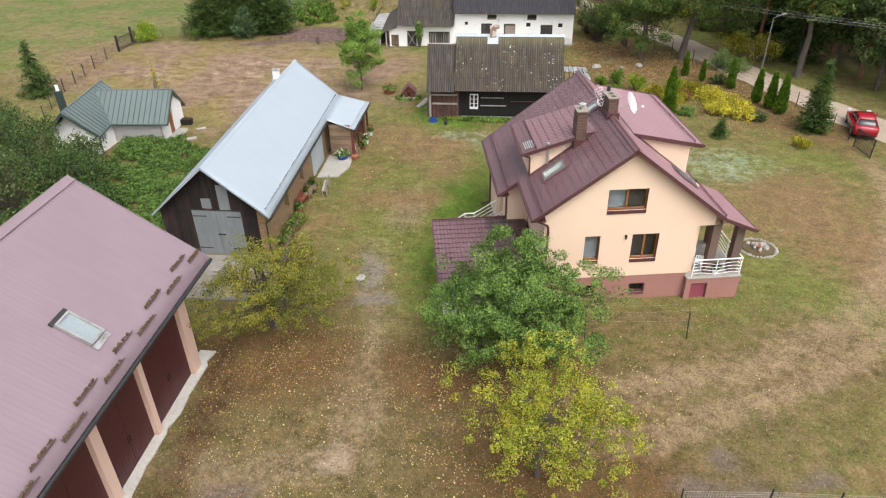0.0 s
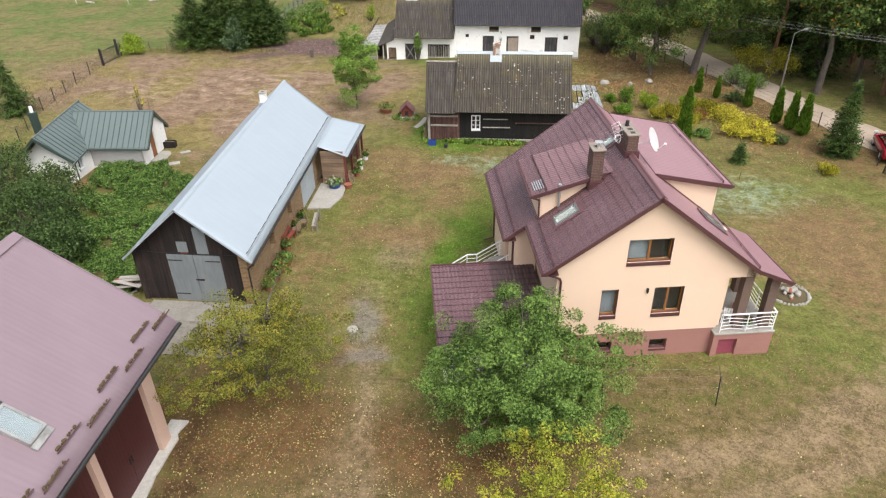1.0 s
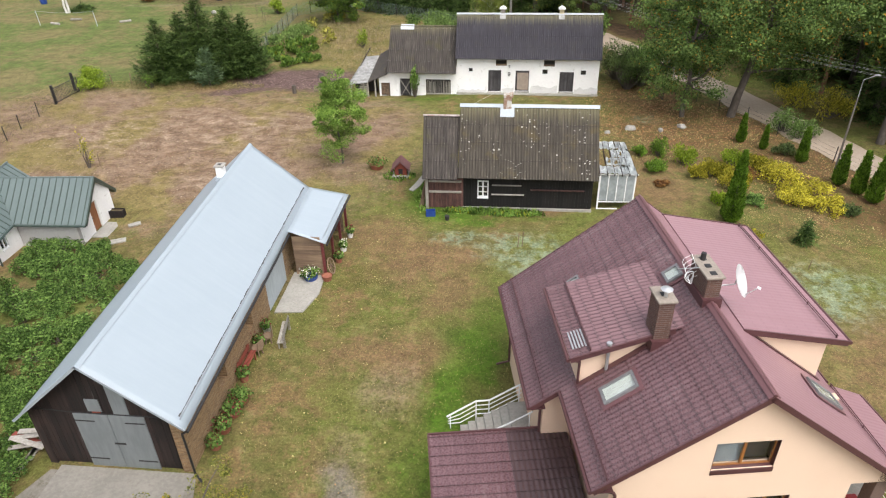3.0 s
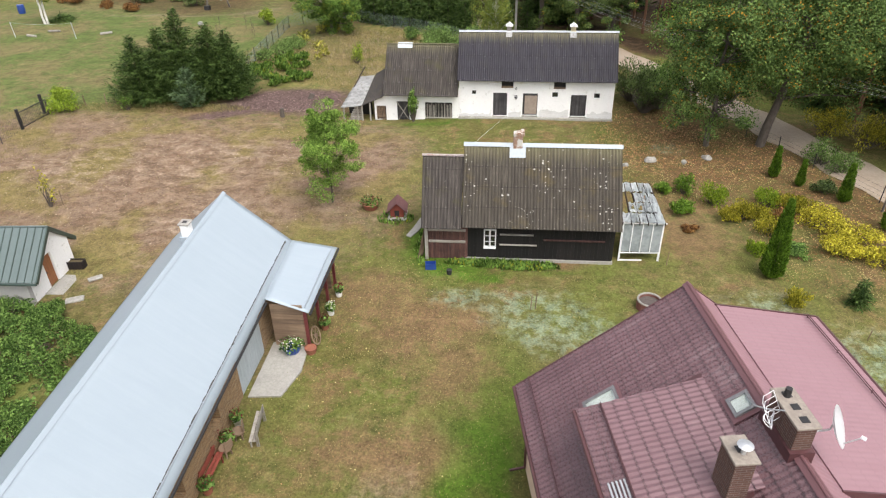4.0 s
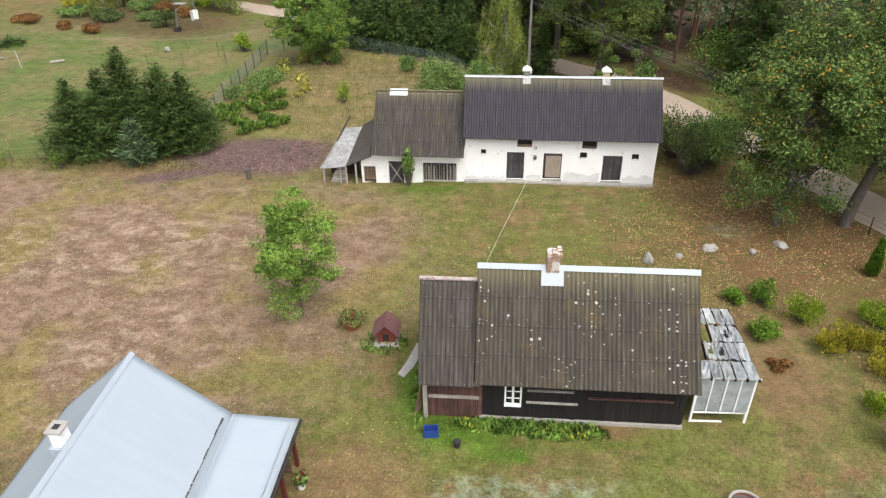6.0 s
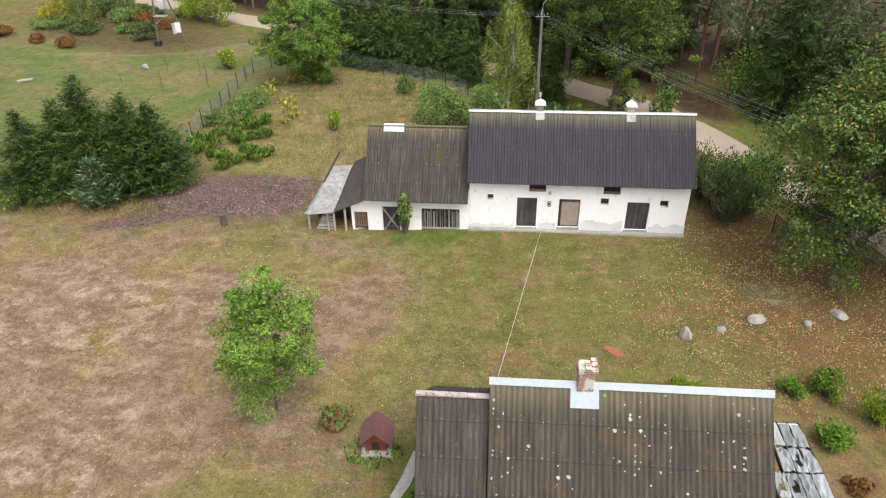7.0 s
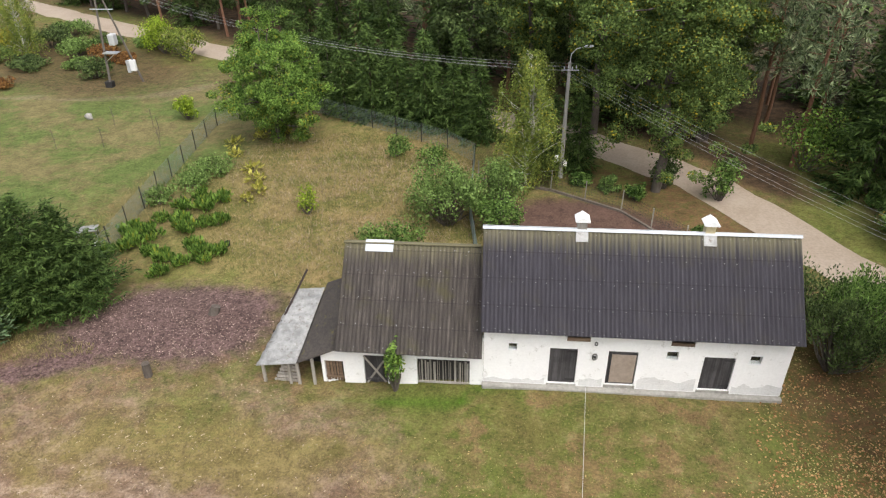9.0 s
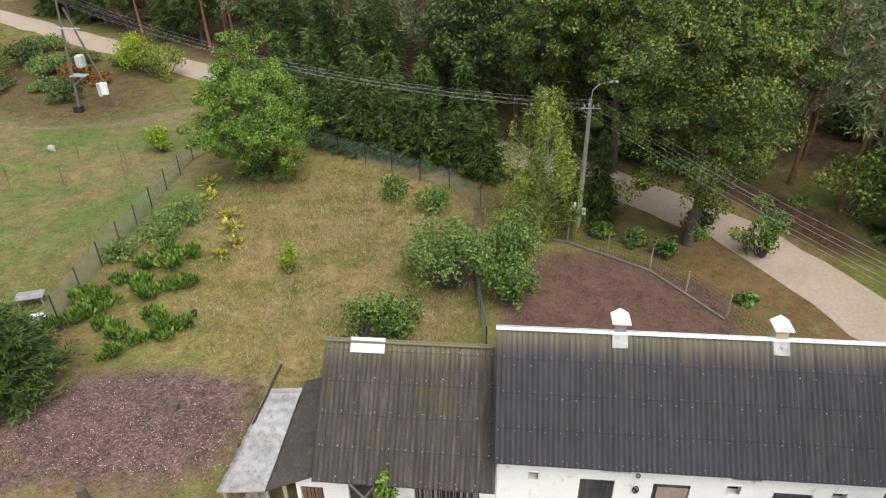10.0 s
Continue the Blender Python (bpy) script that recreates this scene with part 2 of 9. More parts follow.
    # pale mossy patches in front of the log hut
    pale_moss = maths(nt, "MULTIPLY", any_of(zone(0.2, 47.6, 3.4, 1.8, -20, 0.5), zone(-4.6, 49.5, 1.5, 0.9, 0, 0.6), zone(10.8, 49, 2.2, 1.6, 0, 0.6), zone(15, 45, 3.2, 2.4, 20, 0.6), zone(9.5, 69.5, 1.2, 1.0, 0, 0.6)), ramp(nt, mid, 0.40, 0.60))
    col = mixed(nt, maths(nt, "MULTIPLY", pale_moss, 0.85), col, (0.235, 0.285, 0.185))
    # bare soil: vegetable bed, yard behind the barn, beds
    soil = any_of(zone(-22.8, 78.4, 5.8, 3.2, 10, 0.3), zone(-27.0, 75.0, 4.0, 1.0, 20, 0.5))
    col = mixed(nt, maths(nt, "MULTIPLY", soil, 0.93), col, mixed(nt, ramp(nt, maths(nt, "ADD", maths(nt, "MULTIPLY", fine, 0.5), maths(nt, "MULTIPLY", grit, 0.5)), 0.38, 0.62), (0.062, 0.036, 0.036), (0.180, 0.118, 0.114)))
    yard = any_of(zone(-0.6, 87.6, 6.2, 5.2, -32, 0.15))
    col = mixed(nt, yard, col, mixed(nt, mid, (0.088, 0.052, 0.040), (0.148, 0.094, 0.073)))
    # forest floor
    floor = any_of(zone(11.6, 98.2, 2.0, 5.5, 35, 0.35), zone(4.5, 106.5, 2.4, 7, 60, 0.35), zone(24, 124, 38, 20, -30, 0.15), zone(-30, 142, 60, 14, -30, 0.15), zone(47, 72, 14, 30, 20, 0.2), zone(-18, 112, 16, 5, -20, 0.3), zone(-60, 190, 120, 40, -30, 0.15), zone(60, 150, 60, 60, -30, 0.15))
    col = mixed(nt, floor, col, mixed(nt, ramp(nt, mid, 0.35, 0.65), (0.040, 0.028, 0.017), (0.095, 0.060, 0.034)))
    # speckle of single blades, straws and dead leaves
    hs = node(nt, "ShaderNodeHueSaturation", [(col, "Color")])
    nt.links.new(maths(nt, "ADD", maths(nt, "MULTIPLY", maths(nt, "SUBTRACT", fine, 0.5), 2.1), maths(nt, "ADD", maths(nt, "ADD", 0.85, maths(nt, "MULTIPLY", maths(nt, "SUBTRACT", blot2, 0.5), 1.3)), maths(nt, "MULTIPLY", maths(nt, "SUBTRACT", grit, 0.5), 1.7))), hs.inputs["Value"])
    hs.inputs["Saturation"].default_value = 1.02
    nt.links.new(hs.outputs[0], bsdf.inputs["Base Color"])
    bumped(nt, bsdf, maths(nt, "ADD", fine, grit), 0.4, 0.05)
    return m


def wavy_roof(name, c1, c2, moss, streak, spots=0.0, rough=0.85, top=None):
    """Weathered sheet roofing: streaks run down the slope, moss gathers in patches, lichen makes pale spots."""
    m, nt, bsdf = nodes_of(name, rough)
    bsdf.inputs["Specular IOR Level"].default_value = 0.3
    uv = nt.nodes.new("ShaderNodeTexCoord")
    lines = noise_of(nt, 1.0, 6.0, (5.5, 0.5, 1), uv.outputs["UV"], 0.7)
    big = noise_of(nt, 0.5, 6.0, vec=uv.outputs["UV"], rough=0.7)
    fine = noise_of(nt, 22.0, 6.0, vec=uv.outputs["UV"])
    col = mixed(nt, ramp(nt, maths(nt, "ADD", maths(nt, "MULTIPLY", lines, 0.6), maths(nt, "MULTIPLY", fine, 0.4)), 0.36, 0.64), c1, c2)
    col = mixed(nt, maths(nt, "MULTIPLY", ramp(nt, lines, 0.55, 0.75), streak), col, tuple(min(1, 2.2 * v) for v in c2))
    col = mixed(nt, maths(nt, "MULTIPLY", ramp(nt, big, 0.50, 0.68), 0.7), col, moss)
    if spots:
        vor = node(nt, "ShaderNodeTexVoronoi", [(uv.outputs["UV"], "Vector")], Scale=6.4)
        blot = noise_of(nt, 12.0, 4.0, vec=uv.outputs["UV"])
        rnd = nt.nodes.new("ShaderNodeSeparateColor")
        nt.links.new(vor.outputs["Color"], rnd.inputs[0])
        where = ramp(nt, noise_of(nt, 0.45, 3.0, vec=uv.outputs["UV"]), 0.36, 0.60)
        size = maths(nt, "SUBTRACT", maths(nt, "MULTIPLY", maths(nt, "MULTIPLY", maths(nt, "POWER", rnd.outputs[0], 2.1), spots), where), 0.03)
        dot = maths(nt, "LESS_THAN", maths(nt, "ADD", vor.outputs["Distance"], maths(nt, "MULTIPLY", maths(nt, "SUBTRACT", blot, 0.5), 0.5)), size)
        col = mixed(nt, maths(nt, "MULTIPLY", dot, 0.8), col, (0.52, 0.51, 0.47))
    sp = nt.nodes.new("ShaderNodeSeparateXYZ")
    nt.links.new(uv.outputs["UV"], sp.inputs[0])
    if top:
        # lichen washed down in stripes from the ridge
        runs = noise_of(nt, 1.0, 4.0, (9.0, 0.12, 1), uv.outputs["UV"], 0.7)
        reach = maths(nt, "ADD", sp.outputs[1], maths(nt, "MULTIPLY", maths(nt, "SUBTRACT", runs, 0.5), 2.2))
        col = mixed(nt, maths(nt, "MULTIPLY", ramp(nt, reach, top - 1.3, top + 0.2), 0.7), col, (0.185, 0.170, 0.095))
    # lapped sheet ends with a row of pale nail heads
    fv = maths(nt, "FRACT", maths(nt, "MULTIPLY", sp.outputs[1], 1 / 1.15))
    col = mixed(nt, maths(nt, "MULTIPLY", maths(nt, "LESS_THAN", fv, 0.03), 0.4), col, (0.015, 0.014, 0.014))
    du = maths(nt, "MULTIPLY", maths(nt, "SUBTRACT", maths(nt, "FRACT", maths(nt, "MULTIPLY", sp.outputs[0], 1 / 0.531)), 0.5), 0.531)
    dv = maths(nt, "MULTIPLY", maths(nt, "SUBTRACT", fv, 0.08), 1.15)
    dd = maths(nt, "ADD", maths(nt, "MULTIPLY", du, du), maths(nt, "MULTIPLY", dv, dv))
    col = mixed(nt, maths(nt, "MULTIPLY", maths(nt, "LESS_THAN", dd, 0.0005), 0.25), col, (0.40, 0.39, 0.36))
    nt.links.new(col, bsdf.inputs["Base Color"])
    bumped(nt, bsdf, fine, 0.3, 0.01)
    return m


def metal_roof(name, c1, c2, rough=0.4, worn=None, grime=0.0):
    m, nt, bsdf = nodes_of(name, rough)
    uv = nt.nodes.new("ShaderNodeTexCoord")
    big = noise_of(nt, 0.35, 5.0, vec=uv.outputs["UV"])
    lines = noise_of(nt, 1.0, 6.0, (3.0, 0.25, 1), uv.outputs["UV"], 0.7)
    fine = noise_of(nt, 14.0, 6.0, vec=uv.outputs["UV"])
    col = mixed(nt, ramp(nt, maths(nt, "ADD", maths(nt, "MULTIPLY", big, 0.5), maths(nt, "MULTIPLY", lines, 0.5)), 0.35, 0.65), c1, c2)
    if worn:
        col = mixed(nt, maths(nt, "MULTIPLY", ramp(nt, lines, 0.52, 0.72), ramp(nt, big, 0.48, 0.62)), col, worn)
    if grime:
        sp = nt.nodes.new("ShaderNodeSeparateXYZ")
        nt.links.new(uv.outputs["UV"], sp.inputs[0])
        scallop = maths(nt, "MULTIPLY", maths(nt, "SINE", maths(nt, "MULTIPLY", sp.outputs[0], 2 * math.pi / 0.185)), 0.05)
        fv = maths(nt, "FRACT", maths(nt, "ADD", maths(nt, "MULTIPLY", sp.outputs[1], 1 / 0.40), scallop))
        edge = ramp(nt, maths(nt, "ABSOLUTE", maths(nt, "SUBTRACT", fv, 0.5)), 0.40, 0.47)
        col = mixed(nt, maths(nt, "MULTIPLY", maths(nt, "MULTIPLY", edge, ramp(nt, fine, 0.3, 0.6)), grime), col, tuple(0.3 * v for v in c1))
    nt.links.new(col, bsdf.inputs["Base Color"])
    nt.links.new(maths(nt, "ADD", maths(nt, "MULTIPLY", fine, 0.2), rough - 0.1), bsdf.inputs["Roughness"])
    bumped(nt, bsdf, maths(nt, "ADD", big, maths(nt, "MULTIPLY", fine, 0.1)), 0.12, 0.05)
    return m


def brickwork(name, c1, c2, mortar, patchy=None, size=1.0):
    m, nt, bsdf = nodes_of(name, 0.9)
    uv = nt.nodes.new("ShaderNodeTexCoord")
    br = nt.nodes.new("ShaderNodeTexBrick")
    nt.links.new(uv.outputs["UV"], br.inputs["Vector"])
    br.inputs["Color1"].default_value, br.inputs["Color2"].default_value, br.inputs["Mortar"].default_value = rgba(c1), rgba(c2), rgba(mortar)
    br.inputs["Scale"].default_value = 1.0
    br.inputs["Brick Width"].default_value, br.inputs["Row Height"].default_value = 0.26 * size, 0.077 * size
    br.inputs["Mortar Size"].default_value = 0.008 * size
    f = noise_of(nt, 7.0, 8.0, vec=uv.outputs["UV"], rough=0.7)
    col = mixed(nt, maths(nt, "MULTIPLY", ramp(nt, f, 0.4, 0.7), 0.45), br.outputs["Color"], tuple(0.45 * v for v in c1))
    if patchy:
        p = noise_of(nt, 1.3, 6.0, vec=uv.outputs["UV"], rough=0.7)
        col = mixed(nt, ramp(nt, p, 0.51, 0.56), col, patchy)
    nt.links.new(col, bsdf.inputs["Base Color"])
    bumped(nt, bsdf, maths(nt, "SUBTRACT", maths(nt, "MULTIPLY", f, 0.4), br.outputs["Fac"]), 0.5, 0.012)
    return m


GROUND = ground_material()
GRAVEL = plain("road gravel", (0.285, 0.225, 0.170), (0.37, 0.305, 0.242), 6.0, 0.35, 0.95, bump=0.5, depth=0.02, c3=(0.23, 0.17, 0.12))
CONCRETE = plain("concrete", (0.27, 0.258, 0.232), (0.36, 0.345, 0.315), 9.0, 0.8, 0.9, bump=0.25, c3=(0.24, 0.225, 0.195), c3_at=0.56)
CONCRETE_PALE = plain("bleached concrete", (0.40, 0.385, 0.35), (0.52, 0.50, 0.46), 9.0, 0.9, 0.9, bump=0.25, c3=(0.22, 0.19, 0.14), c3_at=0.60)
SLAB_OLD = plain("stained concrete", (0.155, 0.142, 0.120), (0.225, 0.205, 0.175), 7.0, 0.6, 0.92, bump=0.3, c3=(0.105, 0.088, 0.055), c3_at=0.52)
CONCRETE_WORN = plain("worn concrete", (0.195, 0.182, 0.160), (0.265, 0.248, 0.220), 8.0, 0.7, 0.9, bump=0.25, c3=(0.15, 0.13, 0.10), c3_at=0.58)
KERB = plain("mossy kerb", (0.115, 0.095, 0.078), (0.185, 0.158, 0.132), 8.0, 1.0, 0.92, bump=0.4, c3=(0.075, 0.065, 0.045), c3_at=0.56)
CAP = plain("sooty mortar cap", (0.22, 0.185, 0.155), (0.30, 0.26, 0.22), 12.0, 2.0, 0.9, bump=0.3, c3=(0.12, 0.10, 0.09))
SKY_FRAME = plain("grey window metal", (0.13, 0.13, 0.135), (0.19, 0.19, 0.195), 8.0, 1.5, 0.45, bump=0.05)
# Pale plate colour that stands in for sky reflected in roof windows.
SKY_SHEEN = plain("pale sky sheen", (0.42, 0.43, 0.40), (0.50, 0.51, 0.48), 8.0, 2.0, 0.6, bump=0.1)
PLASTER_PEACH = plain("peach plaster", (0.69, 0.515, 0.385), (0.735, 0.555, 0.42), 30.0, 0.35, 0.9, bump=0.15, depth=0.004)
PLASTER_ROSE = plain("rose plinth plaster", (0.285, 0.135, 0.115), (0.33, 0.165, 0.14), 26.0, 0.5, 0.88, bump=0.2, depth=0.004, c3=(0.24, 0.12, 0.10))
PLASTER_WHITE = plain("old whitewash", (0.80, 0.795, 0.79), (0.86, 0.855, 0.85), 9.0, 0.7, 0.92, bump=0.35, depth=0.02, c3=(0.56, 0.55, 0.52), c3_at=0.57)
PLASTER_DAMP = plain("damp whitewash", (0.56, 0.555, 0.545), (0.70, 0.695, 0.685), 12.0, 0.9, 0.9, bump=0.3, c3=(0.42, 0.415, 0.40), c3_at=0.57)
PLASTER_GREY = plain("grey render", (0.35, 0.34, 0.33), (0.42, 0.41, 0.40), 12.0, 0.6, 0.9, bump=0.2, c3=(0.44, 0.43, 0.42))
PLASTER_PINK = plain("garage plaster", (0.56, 0.385, 0.31), (0.62, 0.435, 0.355), 18.0, 0.6, 0.9, bump=0.15, c3=(0.52, 0.36, 0.29))
# Left-slope, dormer and right-slope copies of one tile: light put into colour.
ROOF_TILE = metal_roof("shaded grimy plum tiles", (0.102, 0.054, 0.060), (0.150, 0.084, 0.092), 0.28, (0.225, 0.165, 0.170), 0.6)
ROOF_DORMER = metal_roof("half-lit plum tiles", (0.160, 0.088, 0.097), (0.188, 0.108, 0.118), 0.36, (0.30, 0.22, 0.22), 0.6)
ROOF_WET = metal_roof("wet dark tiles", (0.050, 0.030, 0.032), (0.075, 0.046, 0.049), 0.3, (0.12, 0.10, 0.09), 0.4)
ROOF_LIT = metal_roof("lit plum tiles", (0.262, 0.148, 0.165), (0.285, 0.166, 0.184), 0.45, None, 0.10)
ROOF_PLAIN = metal_roof("plum sheet", (0.120, 0.055, 0.060), (0.150, 0.070, 0.076), 0.36)
ROOF_GARAGE = metal_roof("mauve sheet", (0.205, 0.150, 0.172), (0.228, 0.168, 0.190), 0.42)
ROOF_ZINC = metal_roof("zinc sheet", (0.300, 0.352, 0.395), (0.320, 0.372, 0.415), 0.5)
ROOF_GREEN = metal_roof("green sheet", (0.100, 0.130, 0.126), (0.120, 0.152, 0.147), 0.38)
ROOF_HUT = wavy_roof("lichened fibre cement", (0.036, 0.031, 0.025), (0.082, 0.071, 0.057), (0.098, 0.076, 0.036), 0.45, 0.43, top=4.78)
ROOF_BARN = wavy_roof("dark fibre cement", (0.029, 0.027, 0.033), (0.049, 0.046, 0.055), (0.046, 0.042, 0.040), 0.15, 0.0, top=4.6)
ROOF_ANNEX = wavy_roof("mossy fibre cement", (0.028, 0.024, 0.022), (0.080, 0.069, 0.060), (0.066, 0.060, 0.026), 0.55, 0.15, top=5.15)
FELT = plain("roofing felt", (0.034, 0.029, 0.026), (0.064, 0.054, 0.046), 9.0, 0.9, 0.9, c3=(0.092, 0.080, 0.024), c3_at=0.55)
TRIM_PLUM = plain("plum trim", (0.068, 0.027, 0.029), (0.092, 0.038, 0.040), 8.0, 0.8, 0.45, bump=0.05)
TRIM_GREEN = plain("green trim", (0.035, 0.055, 0.048), (0.048, 0.072, 0.062), 8.0, 0.8, 0.45, bump=0.05)
TRIM_ZINC = plain("zinc trim", (0.30, 0.345, 0.385), (0.36, 0.40, 0.44), 6.0, 0.9, 0.4, bump=0.05, c3=(0.42, 0.45, 0.48))
TRIM_WHITE = plain("white painted metal", (0.40, 0.43, 0.46), (0.48, 0.51, 0.54), 8.0, 1.0, 0.45, bump=0.05, c3=(0.5, 0.49, 0.46), c3_at=0.66)
WET_LITTER = plain("wet dark litter", (0.030, 0.028, 0.025), (0.070, 0.064, 0.056), 20.0, 2.0, 0.9, bump=0.5)
MOSS = plain("moss", (0.060, 0.045, 0.020), (0.105, 0.080, 0.038), 20.0, 2.0, 0.95, bump=0.8, depth=0.03)
DOOR_MAROON = plain("maroon steel", (0.052, 0.012, 0.014), (0.066, 0.016, 0.018), 6.0, 0.7, 0.5, bump=0.08)
DOOR_GREY = plain("grey painted boards", (0.165, 0.185, 0.195), (0.205, 0.225, 0.235), 7.0, 0.9, 0.7, bump=0.2, stretch=(1, 1, 0.15), c3=(0.20, 0.215, 0.22))
DOOR_BLUE = plain("pale blue boards", (0.34, 0.39, 0.42), (0.42, 0.47, 0.50), 7.0, 0.9, 0.7, bump=0.2, stretch=(1, 1, 0.15), c3=(0.30, 0.33, 0.35))
WOOD_BLACK = plain("black tarred boards", (0.005, 0.0045, 0.0045), (0.012, 0.010, 0.009), 9.0, 1.2, 0.9, bump=0.6, depth=0.012, stretch=(1, 1, 0.06), c3=(0.032, 0.027, 0.024), c3_at=0.68, per_piece=0.35)
WOOD_DARK = plain("dark weathered boards", (0.009, 0.006, 0.006), (0.034, 0.020, 0.017), 9.0, 1.2, 0.85, bump=0.6, depth=0.012, stretch=(1, 1, 0.06), c3=(0.115, 0.103, 0.097), c3_at=0.62, per_piece=0.45)
WOOD_DOOR = plain("greyed door boards", (0.028, 0.026, 0.028), (0.078, 0.073, 0.075), 9.0, 1.2, 0.85, bump=0.6, depth=0.012, stretch=(1, 1, 0.06), c3=(0.165, 0.155, 0.148), c3_at=0.62, per_piece=0.3)
WOOD_RED = plain("faded red boards", (0.050, 0.022, 0.019), (0.145, 0.070, 0.058), 9.0, 1.2, 0.85, bump=0.6, depth=0.012, stretch=(1, 1, 0.06), c3=(0.27, 0.24, 0.21), c3_at=0.6, per_piece=0.35)
WOOD_GREY = plain("silvered boards", (0.22, 0.20, 0.175), (0.36, 0.335, 0.30), 9.0, 1.0, 0.85, bump=0.5, depth=0.01, stretch=(1, 1, 0.08), c3=(0.12, 0.105, 0.09), per_piece=0.25)
WOOD_BROWN = plain("brown boards", (0.145, 0.095, 0.062), (0.235, 0.165, 0.110), 9.0, 1.0, 0.8, bump=0.5, depth=0.01, stretch=(0.1, 0.1, 1), c3=(0.085, 0.055, 0.038), per_piece=0.25)
PATCH = plain("bare board sheet", (0.27, 0.215, 0.175), (0.35, 0.285, 0.235), 6.0, 1.2, 0.85, bump=0.2, c3=(0.20, 0.15, 0.12), c3_at=0.6)
WOOD_DOOR_ORANGE = plain("orange brown door", (0.22, 0.085, 0.035), (0.30, 0.125, 0.055), 9.0, 1.5, 0.6, bump=0.2, stretch=(1, 1, 0.1))
WOOD_GOLD = plain("golden oak frames", (0.24, 0.095, 0.024), (0.31, 0.130, 0.035), 20.0, 2.0, 0.4, bump=0.1)
WALL_STONE = brickwork("weathered brick wall", (0.32, 0.200, 0.100), (0.185, 0.108, 0.056), (0.34, 0.265, 0.17), None, 1.0)
CHIMNEY_BRICK = brickwork("brown chimney brick", (0.120, 0.058, 0.042), (0.085, 0.042, 0.034), (0.17, 0.14, 0.12))
CHIMNEY_OLD = brickwork("flaking chimney", (0.26, 0.13, 0.085), (0.33, 0.19, 0.13), (0.36, 0.32, 0.26), (0.50, 0.48, 0.44))
TIN = plain("old grey tin", (0.20, 0.20, 0.195), (0.36, 0.36, 0.35), 4.0, 1.2, 0.6, 0.2, bump=0.2, c3=(0.15, 0.13, 0.11), c3_at=0.54)
STEEL = plain("galvanised steel", (0.50, 0.51, 0.52), (0.60, 0.61, 0.62), 10.0, 1.0, 0.35, 0.7, bump=0.05)
NET = plain("green coated wire", (0.13, 0.17, 0.16), (0.18, 0.22, 0.21), 8.0, 2.0, 0.5, bump=0.0)
IRON = plain("dark iron", (0.022, 0.022, 0.024), (0.040, 0.038, 0.038), 14.0, 2.0, 0.6, 0.3, bump=0.1)
WHITE = plain("white enamel", (0.76, 0.77, 0.78), (0.82, 0.82, 0.83), 10.0, 1.5, 0.4, bump=0.03, c3=(0.62, 0.62, 0.60), c3_at=0.7)
STONE = plain("field stone", (0.24, 0.23, 0.205), (0.36, 0.345, 0.315), 6.0, 1.6, 0.9, bump=0.6, depth=0.03, c3=(0.13, 0.13, 0.10))
BARK = plain("bark", (0.065, 0.052, 0.042), (0.125, 0.105, 0.088), 9.0, 1.0, 0.95, bump=0.8, depth=0.03, stretch=(1, 1, 0.25))
BARK_PINE = plain("pine bark", (0.150, 0.072, 0.042), (0.235, 0.125, 0.075), 7.0, 0.3, 0.95, bump=0.8, depth=0.03, stretch=(1, 1, 0.3), c3=(0.075, 0.055, 0.045))
BARK_BIRCH = plain("birch bark", (0.60, 0.58, 0.55), (0.72, 0.70, 0.67), 6.0, 1.0, 0.8, bump=0.2, stretch=(0.4, 0.4, 2.5), c3=(0.06, 0.055, 0.05), c3_at=0.6)
POLE_WOOD = plain("weathered pole wood", (0.10, 0.088, 0.075), (0.17, 0.15, 0.13), 9.0, 1.0, 0.9, bump=0.3, stretch=(1, 1, 0.15))
POLE = plain("concrete pole", (0.26, 0.25, 0.235), (0.34, 0.33, 0.31), 14.0, 0.8, 0.9, bump=0.2)
LEAF_APPLE = leafy("apple leaves", (0.032, 0.074, 0.013), (0.158, 0.240, 0.060))
LEAF_YELLOW = leafy("yellowing leaves", (0.105, 0.145, 0.014), (0.285, 0.305, 0.042), (0.36, 0.29, 0.035), 0.12)
LEAF_PLUM = leafy("olive leaves", (0.070, 0.090, 0.018), (0.180, 0.185, 0.036), (0.27, 0.215, 0.03), 0.14)
LEAF_ASH = leafy("fresh green leaves", (0.080, 0.155, 0.020), (0.185, 0.285, 0.055))
LEAF_OAK = leafy("oak leaves", (0.036, 0.072, 0.017), (0.120, 0.180, 0.048), (0.34, 0.17, 0.02), 0.04)
LEAF_ASPEN = leafy("aspen leaves", (0.040, 0.072, 0.018), (0.122, 0.172, 0.046), (0.26, 0.22, 0.02), 0.06)
LEAF_DARK = leafy("dark broad leaves", (0.036, 0.060, 0.020), (0.092, 0.128, 0.042))
LEAF_ELDER = leafy("elder leaves", (0.018, 0.040, 0.011), (0.075, 0.120, 0.036))
LEAF_MAPLE = leafy("maple leaves", (0.046, 0.100, 0.017), (0.150, 0.240, 0.048), (0.25, 0.25, 0.03), 0.05)
LEAF_FADED = leafy("faded leaves", (0.20, 0.21, 0.035), (0.36, 0.33, 0.075))
LEAF_BIRCH = leafy("birch leaves", (0.088, 0.128, 0.026), (0.190, 0.232, 0.052), (0.28, 0.26, 0.04), 0.07)
LEAF_WILLOW = leafy("grey green leaves", (0.075, 0.125, 0.030), (0.155, 0.230, 0.066))
LEAF_WEED = leafy("weeds", (0.034, 0.080, 0.014), (0.140, 0.220, 0.054))
